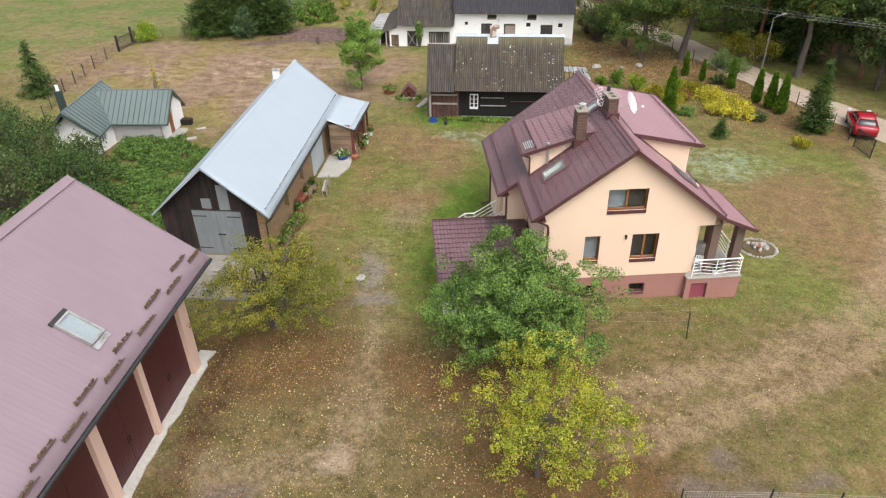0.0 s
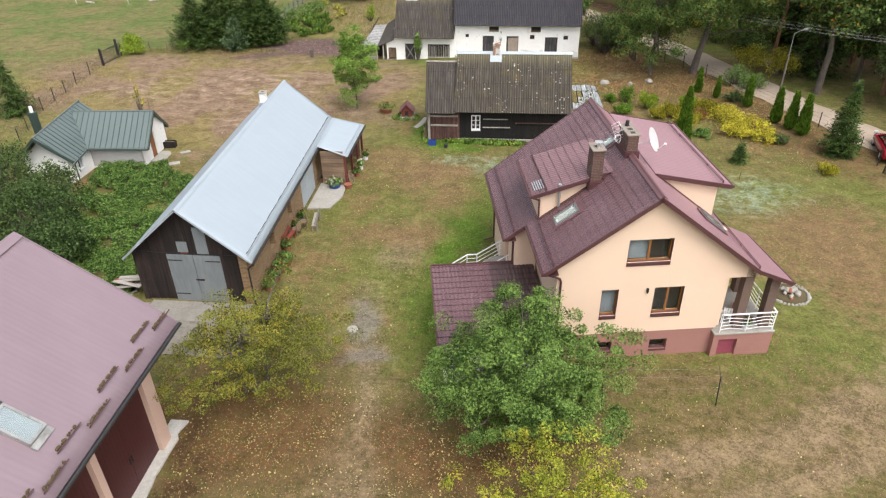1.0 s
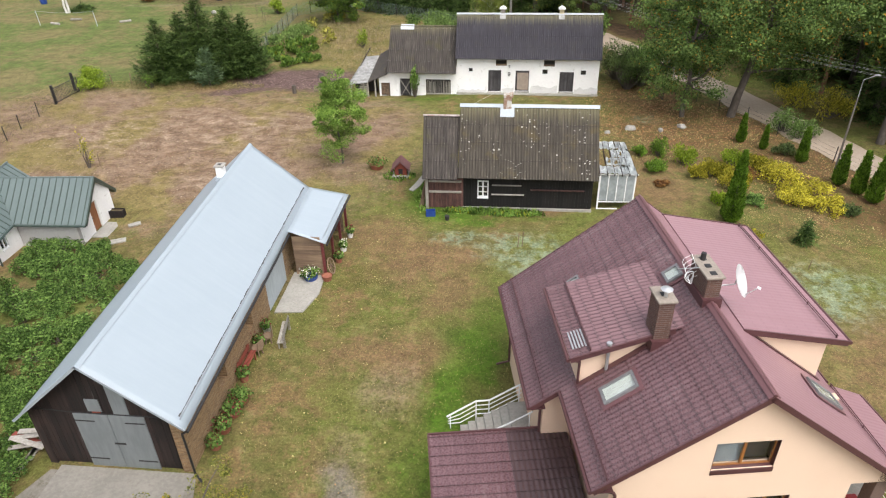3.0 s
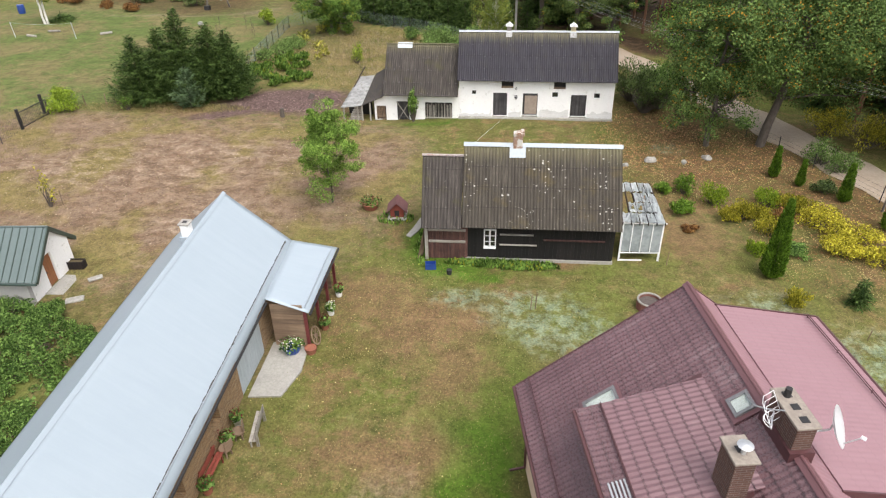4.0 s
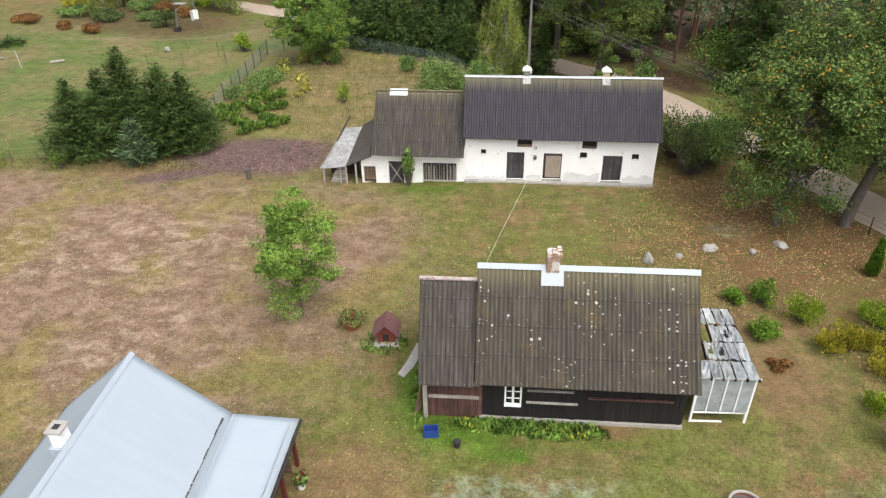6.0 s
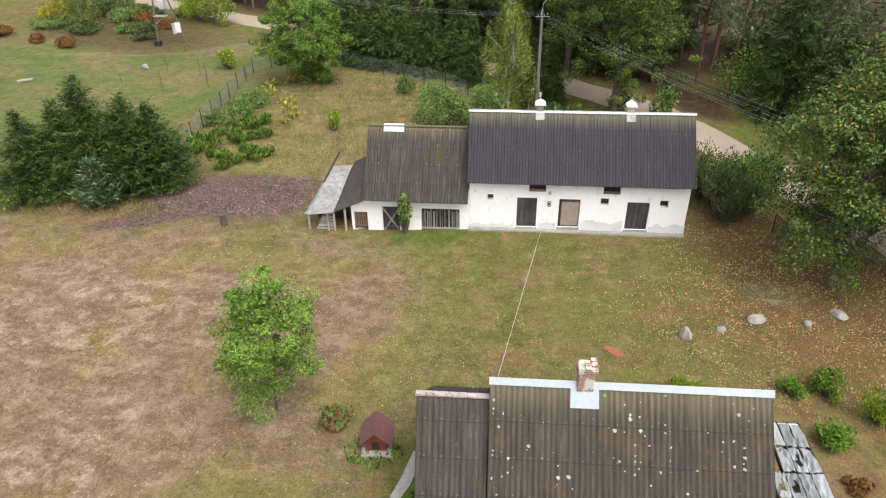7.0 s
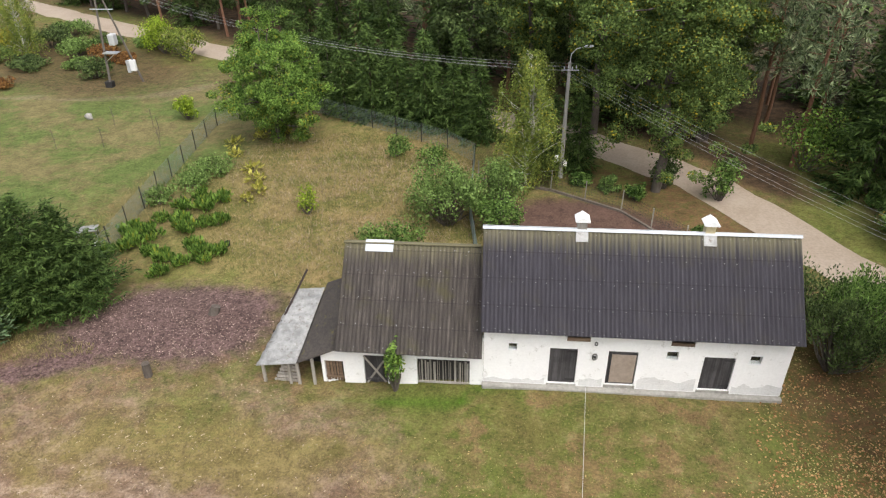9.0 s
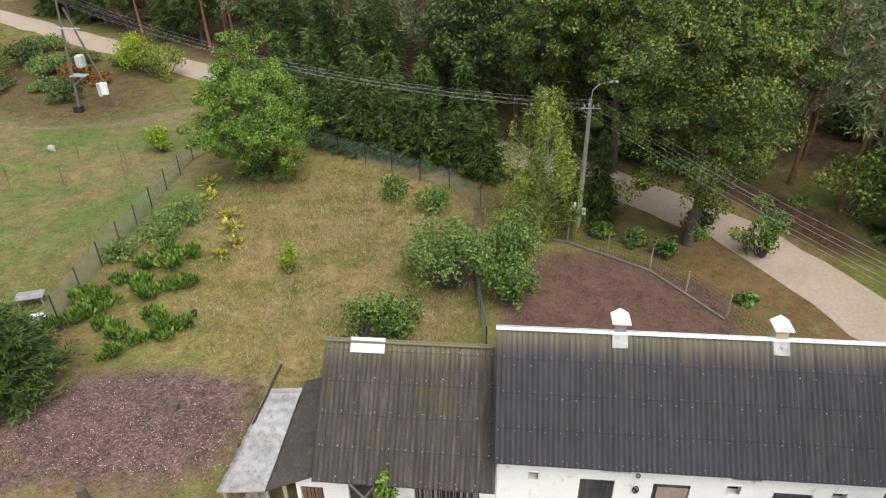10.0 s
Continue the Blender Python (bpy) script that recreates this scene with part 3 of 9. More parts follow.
LEAF_GOLD = leafy("golden shrub", (0.27, 0.245, 0.022), (0.46, 0.41, 0.045))
LEAF_OCHRE = leafy("ochre shrub", (0.170, 0.175, 0.018), (0.34, 0.300, 0.036))
LEAF_LIME = leafy("lime shrub", (0.135, 0.215, 0.018), (0.225, 0.300, 0.030))
LEAF_RUST = leafy("rusty shrub", (0.12, 0.055, 0.022), (0.20, 0.105, 0.035))
NEEDLE_SPRUCE = leafy("spruce needles", (0.024, 0.050, 0.012), (0.078, 0.120, 0.031), through_light=0.2)
NEEDLE_PINE = leafy("pine needles", (0.080, 0.114, 0.058), (0.180, 0.220, 0.112), through_light=0.2)
NEEDLE_BLUE = leafy("bluish needles", (0.060, 0.105, 0.046), (0.110, 0.160, 0.080), through_light=0.1)
NEEDLE_THUJA = leafy("thuja", (0.060, 0.125, 0.012), (0.120, 0.205, 0.024), through_light=0.2)
PETAL_RED = leafy("red flowers", (0.085, 0.012, 0.016), (0.17, 0.026, 0.034))
PETAL_WHITE = leafy("white flowers", (0.75, 0.72, 0.45), (0.80, 0.79, 0.70))
DEAD_LEAF = leafy("fallen leaves", (0.13, 0.065, 0.028), (0.26, 0.155, 0.075), (0.36, 0.31, 0.14), 0.28)
OAK_LITTER = leafy("orange oak litter", (0.24, 0.115, 0.045), (0.38, 0.22, 0.11))
CHIP = leafy("pale chips", (0.20, 0.14, 0.11), (0.36, 0.28, 0.23))
STRAW = leafy("bleached straw", (0.20, 0.15, 0.10), (0.34, 0.27, 0.20))
# Greyer version for the sky reflection in the garage roof window.
SHEEN_GREY = plain("grey sky sheen", (0.22, 0.245, 0.26), (0.24, 0.265, 0.28), 8.0, 2.0, 0.5, bump=0.0)
GRASS = leafy("grass blades", (0.120, 0.130, 0.032), (0.270, 0.220, 0.100))


def glass_material():
    m, nt, bsdf = nodes_of("window glass", 0.04)
    bsdf.inputs["Base Color"].default_value = (0.9, 0.95, 0.95, 1)
    bsdf.inputs["Transmission Weight"].default_value = 1.0
    bsdf.inputs["IOR"].default_value = 1.45
    return m


GLASS = glass_material()
FILM = plain("milky foil", (0.40, 0.435, 0.445), (0.58, 0.61, 0.62), 5.0, 1.2, 0.35, bump=0.4, depth=0.03, c3=(0.30, 0.31, 0.29), per_piece=0.3)
FOIL_WALL = plain("dull grey foil", (0.20, 0.225, 0.235), (0.30, 0.33, 0.34), 4.0, 1.0, 0.35, bump=0.4, depth=0.03, c3=(0.16, 0.17, 0.165), per_piece=0.2)
CURTAIN = plain("curtain", (0.15, 0.17, 0.19), (0.22, 0.24, 0.26), 8.0, 2.0, 0.8, bump=0.3, depth=0.03, stretch=(4, 4, 0.3))
# Near-black colour of the plates that stand in for shade inside openings.
INNER_SHADE = plain("interior shade", (0.020, 0.018, 0.017), (0.035, 0.032, 0.030), 6.0, 1.0, 0.9, bump=0)
TINTED = plain("tinted car glass", (0.012, 0.014, 0.016), (0.016, 0.018, 0.020), 3.0, 0.5, 0.15, bump=0.0)
RED_PAINT = plain("red car paint", (0.26, 0.010, 0.020), (0.30, 0.013, 0.024), 3.0, 0.5, 0.22, bump=0.0)
RUBBER = plain("rubber", (0.018, 0.018, 0.018), (0.030, 0.030, 0.030), 20.0, 2.0, 0.85, bump=0.2)
APPLE = plain("windfall skin", (0.50, 0.40, 0.12), (0.62, 0.54, 0.25), 20.0, 4.0, 0.5, bump=0.0)
BLUE_PLASTIC = plain("blue plastic", (0.015, 0.045, 0.20), (0.022, 0.060, 0.26), 10.0, 2.0, 0.4, bump=0.05)
TERRACOTTA = plain("rust red", (0.22, 0.075, 0.045), (0.30, 0.115, 0.070), 10.0, 2.0, 0.85, bump=0.2)
RED_BOARD = plain("red stained boards", (0.17, 0.035, 0.022), (0.24, 0.055, 0.035), 8.0, 1.5, 0.75, bump=0.3, stretch=(1, 1, 0.2))
WIRE = plain("weathered aluminium wire", (0.30, 0.30, 0.30), (0.36, 0.36, 0.36), 10.0, 2.0, 0.5, bump=0.0)
CERAMIC = plain("insulators", (0.40, 0.41, 0.42), (0.46, 0.47, 0.48), 10.0, 2.0, 0.3, bump=0.0)

# ---- mesh helpers ----


def mesh_of(name, verts, faces, uv=None, smooth=False):
    me = bpy.data.meshes.new(name)
    verts = np.asarray(verts, dtype=np.float32).reshape(-1, 3)
    if isinstance(faces, np.ndarray):
        n, k = faces.shape
        me.vertices.add(len(verts))
        me.vertices.foreach_set("co", verts.ravel())
        me.loops.add(n * k)
        me.loops.foreach_set("vertex_index", faces.astype(np.int32).ravel())
        me.polygons.add(n)
        me.polygons.foreach_set("loop_start", np.arange(0, n * k, k, dtype=np.int32))
        me.update(calc_edges=True)
    else:
        me.from_pydata(verts.tolist(), [], faces)
    if uv is not None:
        layer = me.uv_layers.new(name="UVMap")
        idx = np.empty(len(me.loops), dtype=np.int32)
        me.loops.foreach_get("vertex_index", idx)
        layer.data.foreach_set("uv", np.asarray(uv, dtype=np.float32)[idx].ravel())
    if smooth:
        me.polygons.foreach_set("use_smooth", np.ones(len(me.polygons), dtype=bool))
    me.validate()
    return me


def box_uv(me):
    layer = me.uv_layers.new(name="UVMap")
    for p in me.polygons:
        n = p.normal
        ax, ay, az = abs(n.x), abs(n.y), abs(n.z)
        for li in p.loop_indices:
            v = me.vertices[me.loops[li].vertex_index].co
            layer.data[li].uv = (v.x, v.y) if az >= max(ax, ay) else ((v.x, v.z) if ay >= ax else (v.y, v.z))


def put(name, me, material, parent=None, label=""):
    ob = new(name, me)
    me.materials.clear()
    me.materials.append(material)
    if parent:
        ob.parent = parent
    if label:
        ob["label"] = label
    return ob


def part(name, bm, material, parent=None, label="", smooth=False):
    me = bpy.data.meshes.new(name)
    bmesh.ops.recalc_face_normals(bm, faces=bm.faces)
    bm.to_mesh(me)
    bm.free()
    box_uv(me)
    if smooth:
        me.polygons.foreach_set("use_smooth", np.ones(len(me.polygons), dtype=bool))
    return put(name, me, material, parent, label)


def thing(name, at, label, category, group="", kind=""):
    ob = new(name)
    ob.matrix_basis = at
    ob.empty_display_size = 0.3
    return tagged(ob, label, category, group, kind)


def box(bm, x0, x1, y0, y1, z0, z1, m=None, bevel=0.0):
    r = bmesh.ops.create_cube(bm, size=1.0, matrix=Matrix.LocRotScale(((x0 + x1) / 2, (y0 + y1) / 2, (z0 + z1) / 2), None, (abs(x1 - x0), abs(y1 - y0), abs(z1 - z0))))
    vs = r["verts"]
    if bevel:
        es = list({e for v in vs for e in v.link_edges})
        vs = list({v for f in bmesh.ops.bevel(bm, geom=es, offset=bevel, segments=1, affect="EDGES", profile=0.5)["faces"] for v in f.verts} | {v for v in vs if v.is_valid})
    if m is not None:
        bmesh.ops.transform(bm, matrix=m, verts=vs)
    return bm


def boxed(*a, **k):
    return box(bmesh.new(), *a, **k)


def tube(bm, p, q, r0, r1=None, n=8, caps=True):
    p, q = Vector(p), Vector(q)
    r1 = r0 if r1 is None else r1
    d = q - p
    m = Matrix.Translation((p + q) / 2) @ d.to_track_quat("Z", "Y").to_matrix().to_4x4()
    bmesh.ops.create_cone(bm, cap_ends=caps, segments=n, radius1=r0, radius2=r1, depth=d.length, matrix=m)
    return bm


def tubed(points, r, n=6):
    bm = bmesh.new()
    for p, q in zip(points, points[1:]):
        tube(bm, p, q, r, r, n)
    return bm


def beam(bm, p, q, w, h, up=(0, 0, 1)):
    """A bar from p to q, w wide and h deep below the line."""
    p, q, up = Vector(p), Vector(q), Vector(up)
    d = (q - p).normalized()
    s = d.cross(up).normalized()
    t = s.cross(d)
    vs = [bm.verts.new(o + s * a * w / 2 + t * b) for o in (p, q) for a, b in ((-1, -h), (1, -h), (1, 0), (-1, 0))]
    for f in ((0, 1, 2, 3), (4, 7, 6, 5), (0, 4, 5, 1), (1, 5, 6, 2), (2, 6, 7, 3), (3, 7, 4, 0)):
        bm.faces.new([vs[i] for i in f])
    return bm


def prism(points, y0, y1):
    """A polygon in x and z, pushed from y0 to y1."""
    bm = bmesh.new()
    a = [bm.verts.new((x, y0, z)) for x, z in points]
    b = [bm.verts.new((x, y1, z)) for x, z in points]
    bm.faces.new(a)
    bm.faces.new(b[::-1])
    for i in range(len(a)):
        j = (i + 1) % len(a)
        bm.faces.new((a[i], b[i], b[j], a[j]))
    return bm


def wall_bm(u0, u1, w0, w1, holes=(), thick=0.3, clips=(), m=None):
    """A wall in the plane of x and z, its outer face at y = 0, with rectangular openings (u0, u1, w0, w1) through it; clips are half planes (x, z, nx, nz) cut away."""
    us = sorted({u0, u1, *[v for h in holes for v in h[:2] if u0 < v < u1]})
    ws = sorted({w0, w1, *[v for h in holes for v in h[2:] if w0 < v < w1]})
    bm = bmesh.new()
    grid = {(u, w): bm.verts.new((u, 0, w)) for u in us for w in ws}
    for a, b in zip(us, us[1:]):
        for c, d in zip(ws, ws[1:]):
            mu, mw = (a + b) / 2, (c + d) / 2
            if not any(h[0] < mu < h[1] and h[2] < mw < h[3] for h in holes):
                bm.faces.new((grid[a, c], grid[b, c], grid[b, d], grid[a, d]))
    for x, z, nx, nz in clips:
        bmesh.ops.bisect_plane(bm, geom=bm.verts[:] + bm.edges[:] + bm.faces[:], plane_co=(x, 0, z), plane_no=(nx, 0, nz), clear_outer=True)
    ext = bmesh.ops.extrude_face_region(bm, geom=bm.faces[:])
    bmesh.ops.translate(bm, vec=(0, thick, 0), verts=[v for v in ext["geom"] if isinstance(v, bmesh.types.BMVert)])
    loose = [v for v in bm.verts if not v.link_faces]
    bmesh.ops.delete(bm, geom=loose, context="VERTS")
    if m is not None:
        bmesh.ops.transform(bm, matrix=m, verts=bm.verts[:])
    return bm


def sheet(name, material, parent, a, b, c, d, us, vs, height, thick=0.03, label="", flat=False):
    """Roof sheeting over the corners a, b (eaves) and c, d (ridge), with a profile in metres along and up the slope."""
    a, b, c, d = [np.array(p, float) for p in (a, b, c, d)]
    lu, lv = np.linalg.norm(b - a), np.linalg.norm(d - a)
    us, vs = np.clip(np.asarray(us, float), 0, lu), np.clip(np.asarray(vs, float), 0, lv)
    U, V = np.meshgrid(us, vs)
    s, t = (U / lu)[..., None], (V / lv)[..., None]
    n = np.cross(b - a, d - a)
    n = n / np.linalg.norm(n)
    flip = n[2] < 0
    n = -n if flip else n
    P = a * (1 - s) * (1 - t) + b * s * (1 - t) + c * s * t + d * (1 - s) * t
    top = (P + n * height(U, V)[..., None]).reshape(-1, 3)
    nv, nu = U.shape
    i = np.arange(nv * nu).reshape(nv, nu)
    q = np.stack([i[:-1, :-1], i[:-1, 1:], i[1:, 1:], i[1:, :-1]], -1).reshape(-1, 4)
    rim = np.concatenate([i[0, :], i[1:, -1], i[-1, -2::-1], i[-2:0:-1, 0]])
    low = P.reshape(-1, 3)[rim] - n * thick
    j = len(top) + np.arange(len(rim))
    side = np.stack([rim, j, np.roll(j, -1), np.roll(rim, -1)], -1)
    base = np.array([a, b, c, d]) - n * thick * 0.98
    k = len(top) + len(rim)
    faces = np.concatenate([q, side, np.array([[k, k + 3, k + 2, k + 1]])])
    if flip:
        faces = faces[:, ::-1]
    verts = np.concatenate([top, low, base])
    uv = np.concatenate([np.stack([U, V], -1).reshape(-1, 2), np.stack([U, V], -1).reshape(-1, 2)[rim], np.zeros((4, 2))])
    me = mesh_of(name, verts, faces, uv)
    me.polygons.foreach_set("use_smooth", np.full(len(me.polygons), not flat))
    return put(name, me, material, parent, label)


def span(p, q):
    return math.dist(p, q)


def waves(length, period, per=6):
    return np.append(np.arange(0, length, period / per), length)


def rows_of(length, row):
    out = [0.0]
    k = 0
    while k * row < length:
        out += [k * row + 0.001, k * row + row * 0.5, (k + 1) * row - 0.001]
        k += 1
    return [v for v in out if v < length] + [length]


def tiles(u, v):
    return 0.012 * np.sin(u * 2 * np.pi / 0.185) + 0.026 * (1 - (v / 0.40) % 1.0)


def corrugated(u, v):
    return 0.032 * np.sin(u * 2 * np.pi / 0.177) + 0.0005 * (1 - (v / 1.15) % 1.0)


def trapezoid(u, v):
    return 0.018 * np.clip(2.2 * np.sin(u * 2 * np.pi / 0.2), -1, 1) * 0.13


def smooth_sheet(u, v):
    return 0.006 * np.sin(u * 2.1) * np.sin(v * 1.3)


def shallow_tiles(u, v):
    return 0.2 * tiles(u, v)


def tile_sheet(name, mat_, parent, a, b, c, d, label=""):
    return sheet(name, mat_, parent, a, b, c, d, waves(span(a, b), 0.185, 6), rows_of(span(a, d), 0.40), shallow_tiles if mat_ is ROOF_LIT else tiles, 0.04, label, True)


def wave_sheet(name, mat_, parent, a, b, c, d, label=""):
    return sheet(name, mat_, parent, a, b, c, d, waves(span(a, b), 0.177, 6), rows_of(span(a, d), 1.15), corrugated, 0.035, label)


def lumpy(bm, amount, scale, seed=0.0):
    for v in bm.verts:
        v.co += Vector(noise.noise_vector(v.co * scale + Vector((seed, seed * 1.7, 0)))) * amount
    return bm


def ground_z(x, y):
    """The lie of the land: almost level, with shallow dips beside the barn and the small house."""
    dip = math.exp(-(((x + 13) / 6.5) ** 2 + ((y - 76) / 5.0) ** 2))
    hollow = math.exp(-(((x + 31) / 9.0) ** 2 + ((y - 47.5) / 7.0) ** 2))
    return -0.35 * dip - 0.5 * hollow + 0.05 * math.sin(x * 0.31) * math.sin(y * 0.23)


def grounded(x, y, turn=0.0, down=0.0):
    return pose(x, y, ground_z(x, y) - down, 0, 0, turn)


def window_unit(parent, m, w, h, depth, frame_mat, sill_mat=None, leaves=2, curtain=0.0, frame_w=0.06, name="window", sill_h=0.1):
    """A casement in an opening: lower left corner at the origin of m, the outer wall face at y = 0."""
    bm = bmesh.new()
    y0, y1 = depth, depth + 0.06
    for b in ((0, frame_w, 0, h), (w - frame_w, w, 0, h), (frame_w, w - frame_w, 0, frame_w), (frame_w, w - frame_w, h - frame_w, h)):
        box(bm, b[0], b[1], y0, y1, b[2], b[3])
    for i in range(1, leaves):
        x = w * i / leaves
        box(bm, x - frame_w * 0.7, x + frame_w * 0.7, y0 - 0.01, y1, frame_w, h - frame_w)
    bmesh.ops.transform(bm, matrix=m, verts=bm.verts[:])
    win = part(name, bm, frame_mat, parent)
    pane = boxed(frame_w * 0.7, w - frame_w * 0.7, y0 + 0.025, y0 + 0.037, frame_w * 0.7, h - frame_w * 0.7, m)
    p = part("pane", pane, GLASS, win)
    p.visible_shadow = False
    # A near-black plate takes the place of the unlit room.
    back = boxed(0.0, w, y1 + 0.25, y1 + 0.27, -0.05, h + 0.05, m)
    part("shade_backing", back, INNER_SHADE, win)
    if curtain:
        part("curtain", boxed(frame_w, w * curtain, y1 + 0.06, y1 + 0.075, frame_w, h - frame_w, m), CURTAIN, win)
    if sill_mat:
        bm = boxed(0.0, w, -0.035, y0, -sill_h, 0.012)
        for v in bm.verts:
            if v.co.y < 0 and v.co.z > -0.01:
                v.co.z -= 0.02
        if sill_h > 0.15:
            for x in (0.0, w - 0.018):
                box(bm, x, x + 0.018, -0.004, y0, 0.012, h)
        bmesh.ops.transform(bm, matrix=m, verts=bm.verts[:])
        part("sill", bm, sill_mat, win)
    return win

# ---- land ----
xs = np.array([-3000, -900, -300, -150, -110, *np.arange(-80, -15, 1.0), *np.arange(-15, 26, 0.5), *np.arange(26, 46, 1.0), 60, 90, 200, 800, 3000])
ys = np.array([-2000, -500, -120, -40, *np.arange(-10, 14, 1.0), *np.arange(14, 50, 0.5), *np.arange(50, 151, 1.0), 170, 220, 400, 1000, 3500])
GX, GY = np.meshgrid(xs, ys)
dips = np.exp(-(((GX + 13) / 6.5) ** 2 + ((GY - 76) / 5.0) ** 2))
hollows = np.exp(-(((GX + 31) / 9.0) ** 2 + ((GY - 47.5) / 7.0) ** 2))
GZ = -0.35 * dips - 0.5 * hollows + 0.05 * np.sin(GX * 0.31) * np.sin(GY * 0.23)
gi = np.arange(GX.size).reshape(GX.shape)
gq = np.stack([gi[:-1, :-1], gi[:-1, 1:], gi[1:, 1:], gi[1:, :-1]], -1).reshape(-1, 4)
ground = put("ground", mesh_of("ground", np.stack([GX, GY, GZ], -1).reshape(-1, 3), gq, smooth=True), GROUND)
tagged(ground, "mown lawn and dry straw-coloured meadow with worn sandy tracks", "ground", kind="structure")


def lay_soils(me):
    """Write how far each soil covers each point of the land; the zones' outlines wander by a metre or so."""
    px, py = GX.ravel(), GY.ravel()
    sway = np.array([tuple(noise.noise_vector(Vector((x * 0.2, y * 0.2, 0))) * 1.1 + noise.noise_vector(Vector((x * 0.55, y * 0.55, 4))) * 0.5) for x, y in zip(px, py)])
    wx, wy = px + sway[:, 0], py + sway[:, 1]
    ex, ey = px + 0.35 * sway[:, 0], py + 0.35 * sway[:, 1]
    for name, zones in SOILS.items():
        best = np.full(px.shape, -1.0)
        for kind, cx, cy, a, b, c, d in zones:
            if kind == "oval":
                dx, dy = wx - cx, wy - cy
                u, v = (dx * math.cos(c) + dy * math.sin(c)) / a, (-dx * math.sin(c) + dy * math.cos(c)) / b
                cover = (1 + d - np.hypot(u, v)) / (2 * d)
            else:
                dx, dy = ex - cx, ey - cy
                ang = np.arctan2(dy, dx)
                cover = np.minimum(1.25 - np.abs(np.hypot(dx, dy) - a) / b, np.minimum((ang - c) / 0.15, (d - ang) / 0.25))
            best = np.maximum(best, np.clip(cover, -1, 1.4))
        me.attributes.new(name, "FLOAT", "POINT").data.foreach_set("value", best.astype(np.float32))


lay_soils(ground.data)

ROAD = [(48, 12), (41, 28), (33.5, 43.5), (27.8, 54), (23.0, 64), (18.4, 75), (13.0, 86.3), (8.0, 95.5), (1.5, 102.2), (-9, 108.6), (-23, 117), (-39, 126.5), (-57, 137), (-76, 148.5), (-120, 172), (-260, 240)]


def glide(points, per=8):
    pts = [Vector((*p, 0)) for p in points]
    out = []
    for i in range(len(pts) - 1):
        p0, p1, p2, p3 = pts[max(i - 1, 0)], pts[i], pts[i + 1], pts[min(i + 2, len(pts) - 1)]
        for k in range(per):
            t = k / per
            out.append(0.5 * ((2 * p1) + (p2 - p0) * t + (2 * p0 - 5 * p1 + 4 * p2 - p3) * t * t + (3 * p1 - p0 - 3 * p2 + p3) * t ** 3))
    return out + [pts[-1]]


def ribbon(name, points, width, lift, material, label, category, wobble=0.25, kind="structure"):
    line = glide(points)
    vs, fs = [], []
    for i, p in enumerate(line):
        d = (line[min(i + 1, len(line) - 1)] - line[max(i - 1, 0)]).normalized()
        s = Vector((d.y, -d.x, 0))
        for k, o in enumerate((-1, -0.5, 0, 0.5, 1)):
            q = p + s * (o * width / 2 + (wobble * noise.noise(p * 0.35 + Vector((k * 9, 0, 0))) if abs(o) == 1 else 0))
            vs.append((q.x, q.y, ground_z(q.x, q.y) + lift * (1.0 if abs(o) < 1 else 0.55) + (0.03 if o == 0 else 0)))
    n = len(line)
    fs = [(i * 5 + k, i * 5 + k + 1, i * 5 + k + 6, i * 5 + k + 5) for i in range(n - 1) for k in range(4)]
    ob = put(name, mesh_of(name, vs, [f[::-1] for f in fs], smooth=True), material)
    return tagged(ob, label, category, kind=kind)


ribbon("road", ROAD, 3.8, 0.06, GRAVEL, "pale gravel country road with soft worn edges", "road", 0.6)

# concrete aprons and slabs
bm = bmesh.new()
random.seed(2)
edge, y = [(-14.0, -4.0), (-14.0, 22.9)], 22.9
while y > -4:
    edge.append((-13.32 + random.uniform(-0.10, 0.10), y))
    y -= random.uniform(0.25, 0.7)
for x, y in edge:
    bm.verts.new((x, y, 0.05))
f = bm.faces.new(bm.verts[:])
e = bmesh.ops.extrude_face_region(bm, geom=[f])
bmesh.ops.translate(bm, vec=(0, 0, -0.25), verts=[v for v in e["geom"] if isinstance(v, bmesh.types.BMVert)])
apron = part("garage_apron", bm, CONCRETE_PALE)
tagged(apron, "narrow weathered concrete strip along the garage doors", "pavement", kind="structure")
bm = bmesh.new()
for k, (x, y) in enumerate([(-18.9, 30.7), (-13.0, 30.7), (-12.6, 29.4), (-13.2, 26.8), (-19.9, 26.9), (-19.7, 28.8)]):
    bm.verts.new((x, y, 0.05))
f = bm.faces.new(bm.verts[:])
e = bmesh.ops.extrude_face_region(bm, geom=[f])
bmesh.ops.translate(bm, vec=(0, 0, -0.25), verts=[v for v in e["geom"] if isinstance(v, bmesh.types.BMVert)])
tagged(part("shed_apron", bm, SLAB_OLD), "old cracked concrete apron before the shed doors", "pavement", kind="structure")
slab = part("door_slab", boxed(-18.6, -13.15, 29.35, 30.95, -0.2, 0.062, bevel=0.01), CONCRETE_WORN)
tagged(slab, "paler concrete strip before the shed doors", "pavement", kind="structure")
bm = bmesh.new()
for x, y in [(-13.2, 41.2), (-11.75, 41.35), (-11.3, 43.0), (-11.4, 44.5), (-12.2, 45.1), (-13.2, 44.9)]:
    bm.verts.new((x, y, 0.07))
f = bm.faces.new(bm.verts[:])
e = bmesh.ops.extrude_face_region(bm, geom=[f])
bmesh.ops.translate(bm, vec=(0, 0, -0.25), verts=[v for v in e["geom"] if isinstance(v, bmesh.types.BMVert)])
tagged(part("porch_slab", bm, CONCRETE), "pale poured concrete slab with a damp patch", "pavement", kind="structure")
bm = bmesh.new()
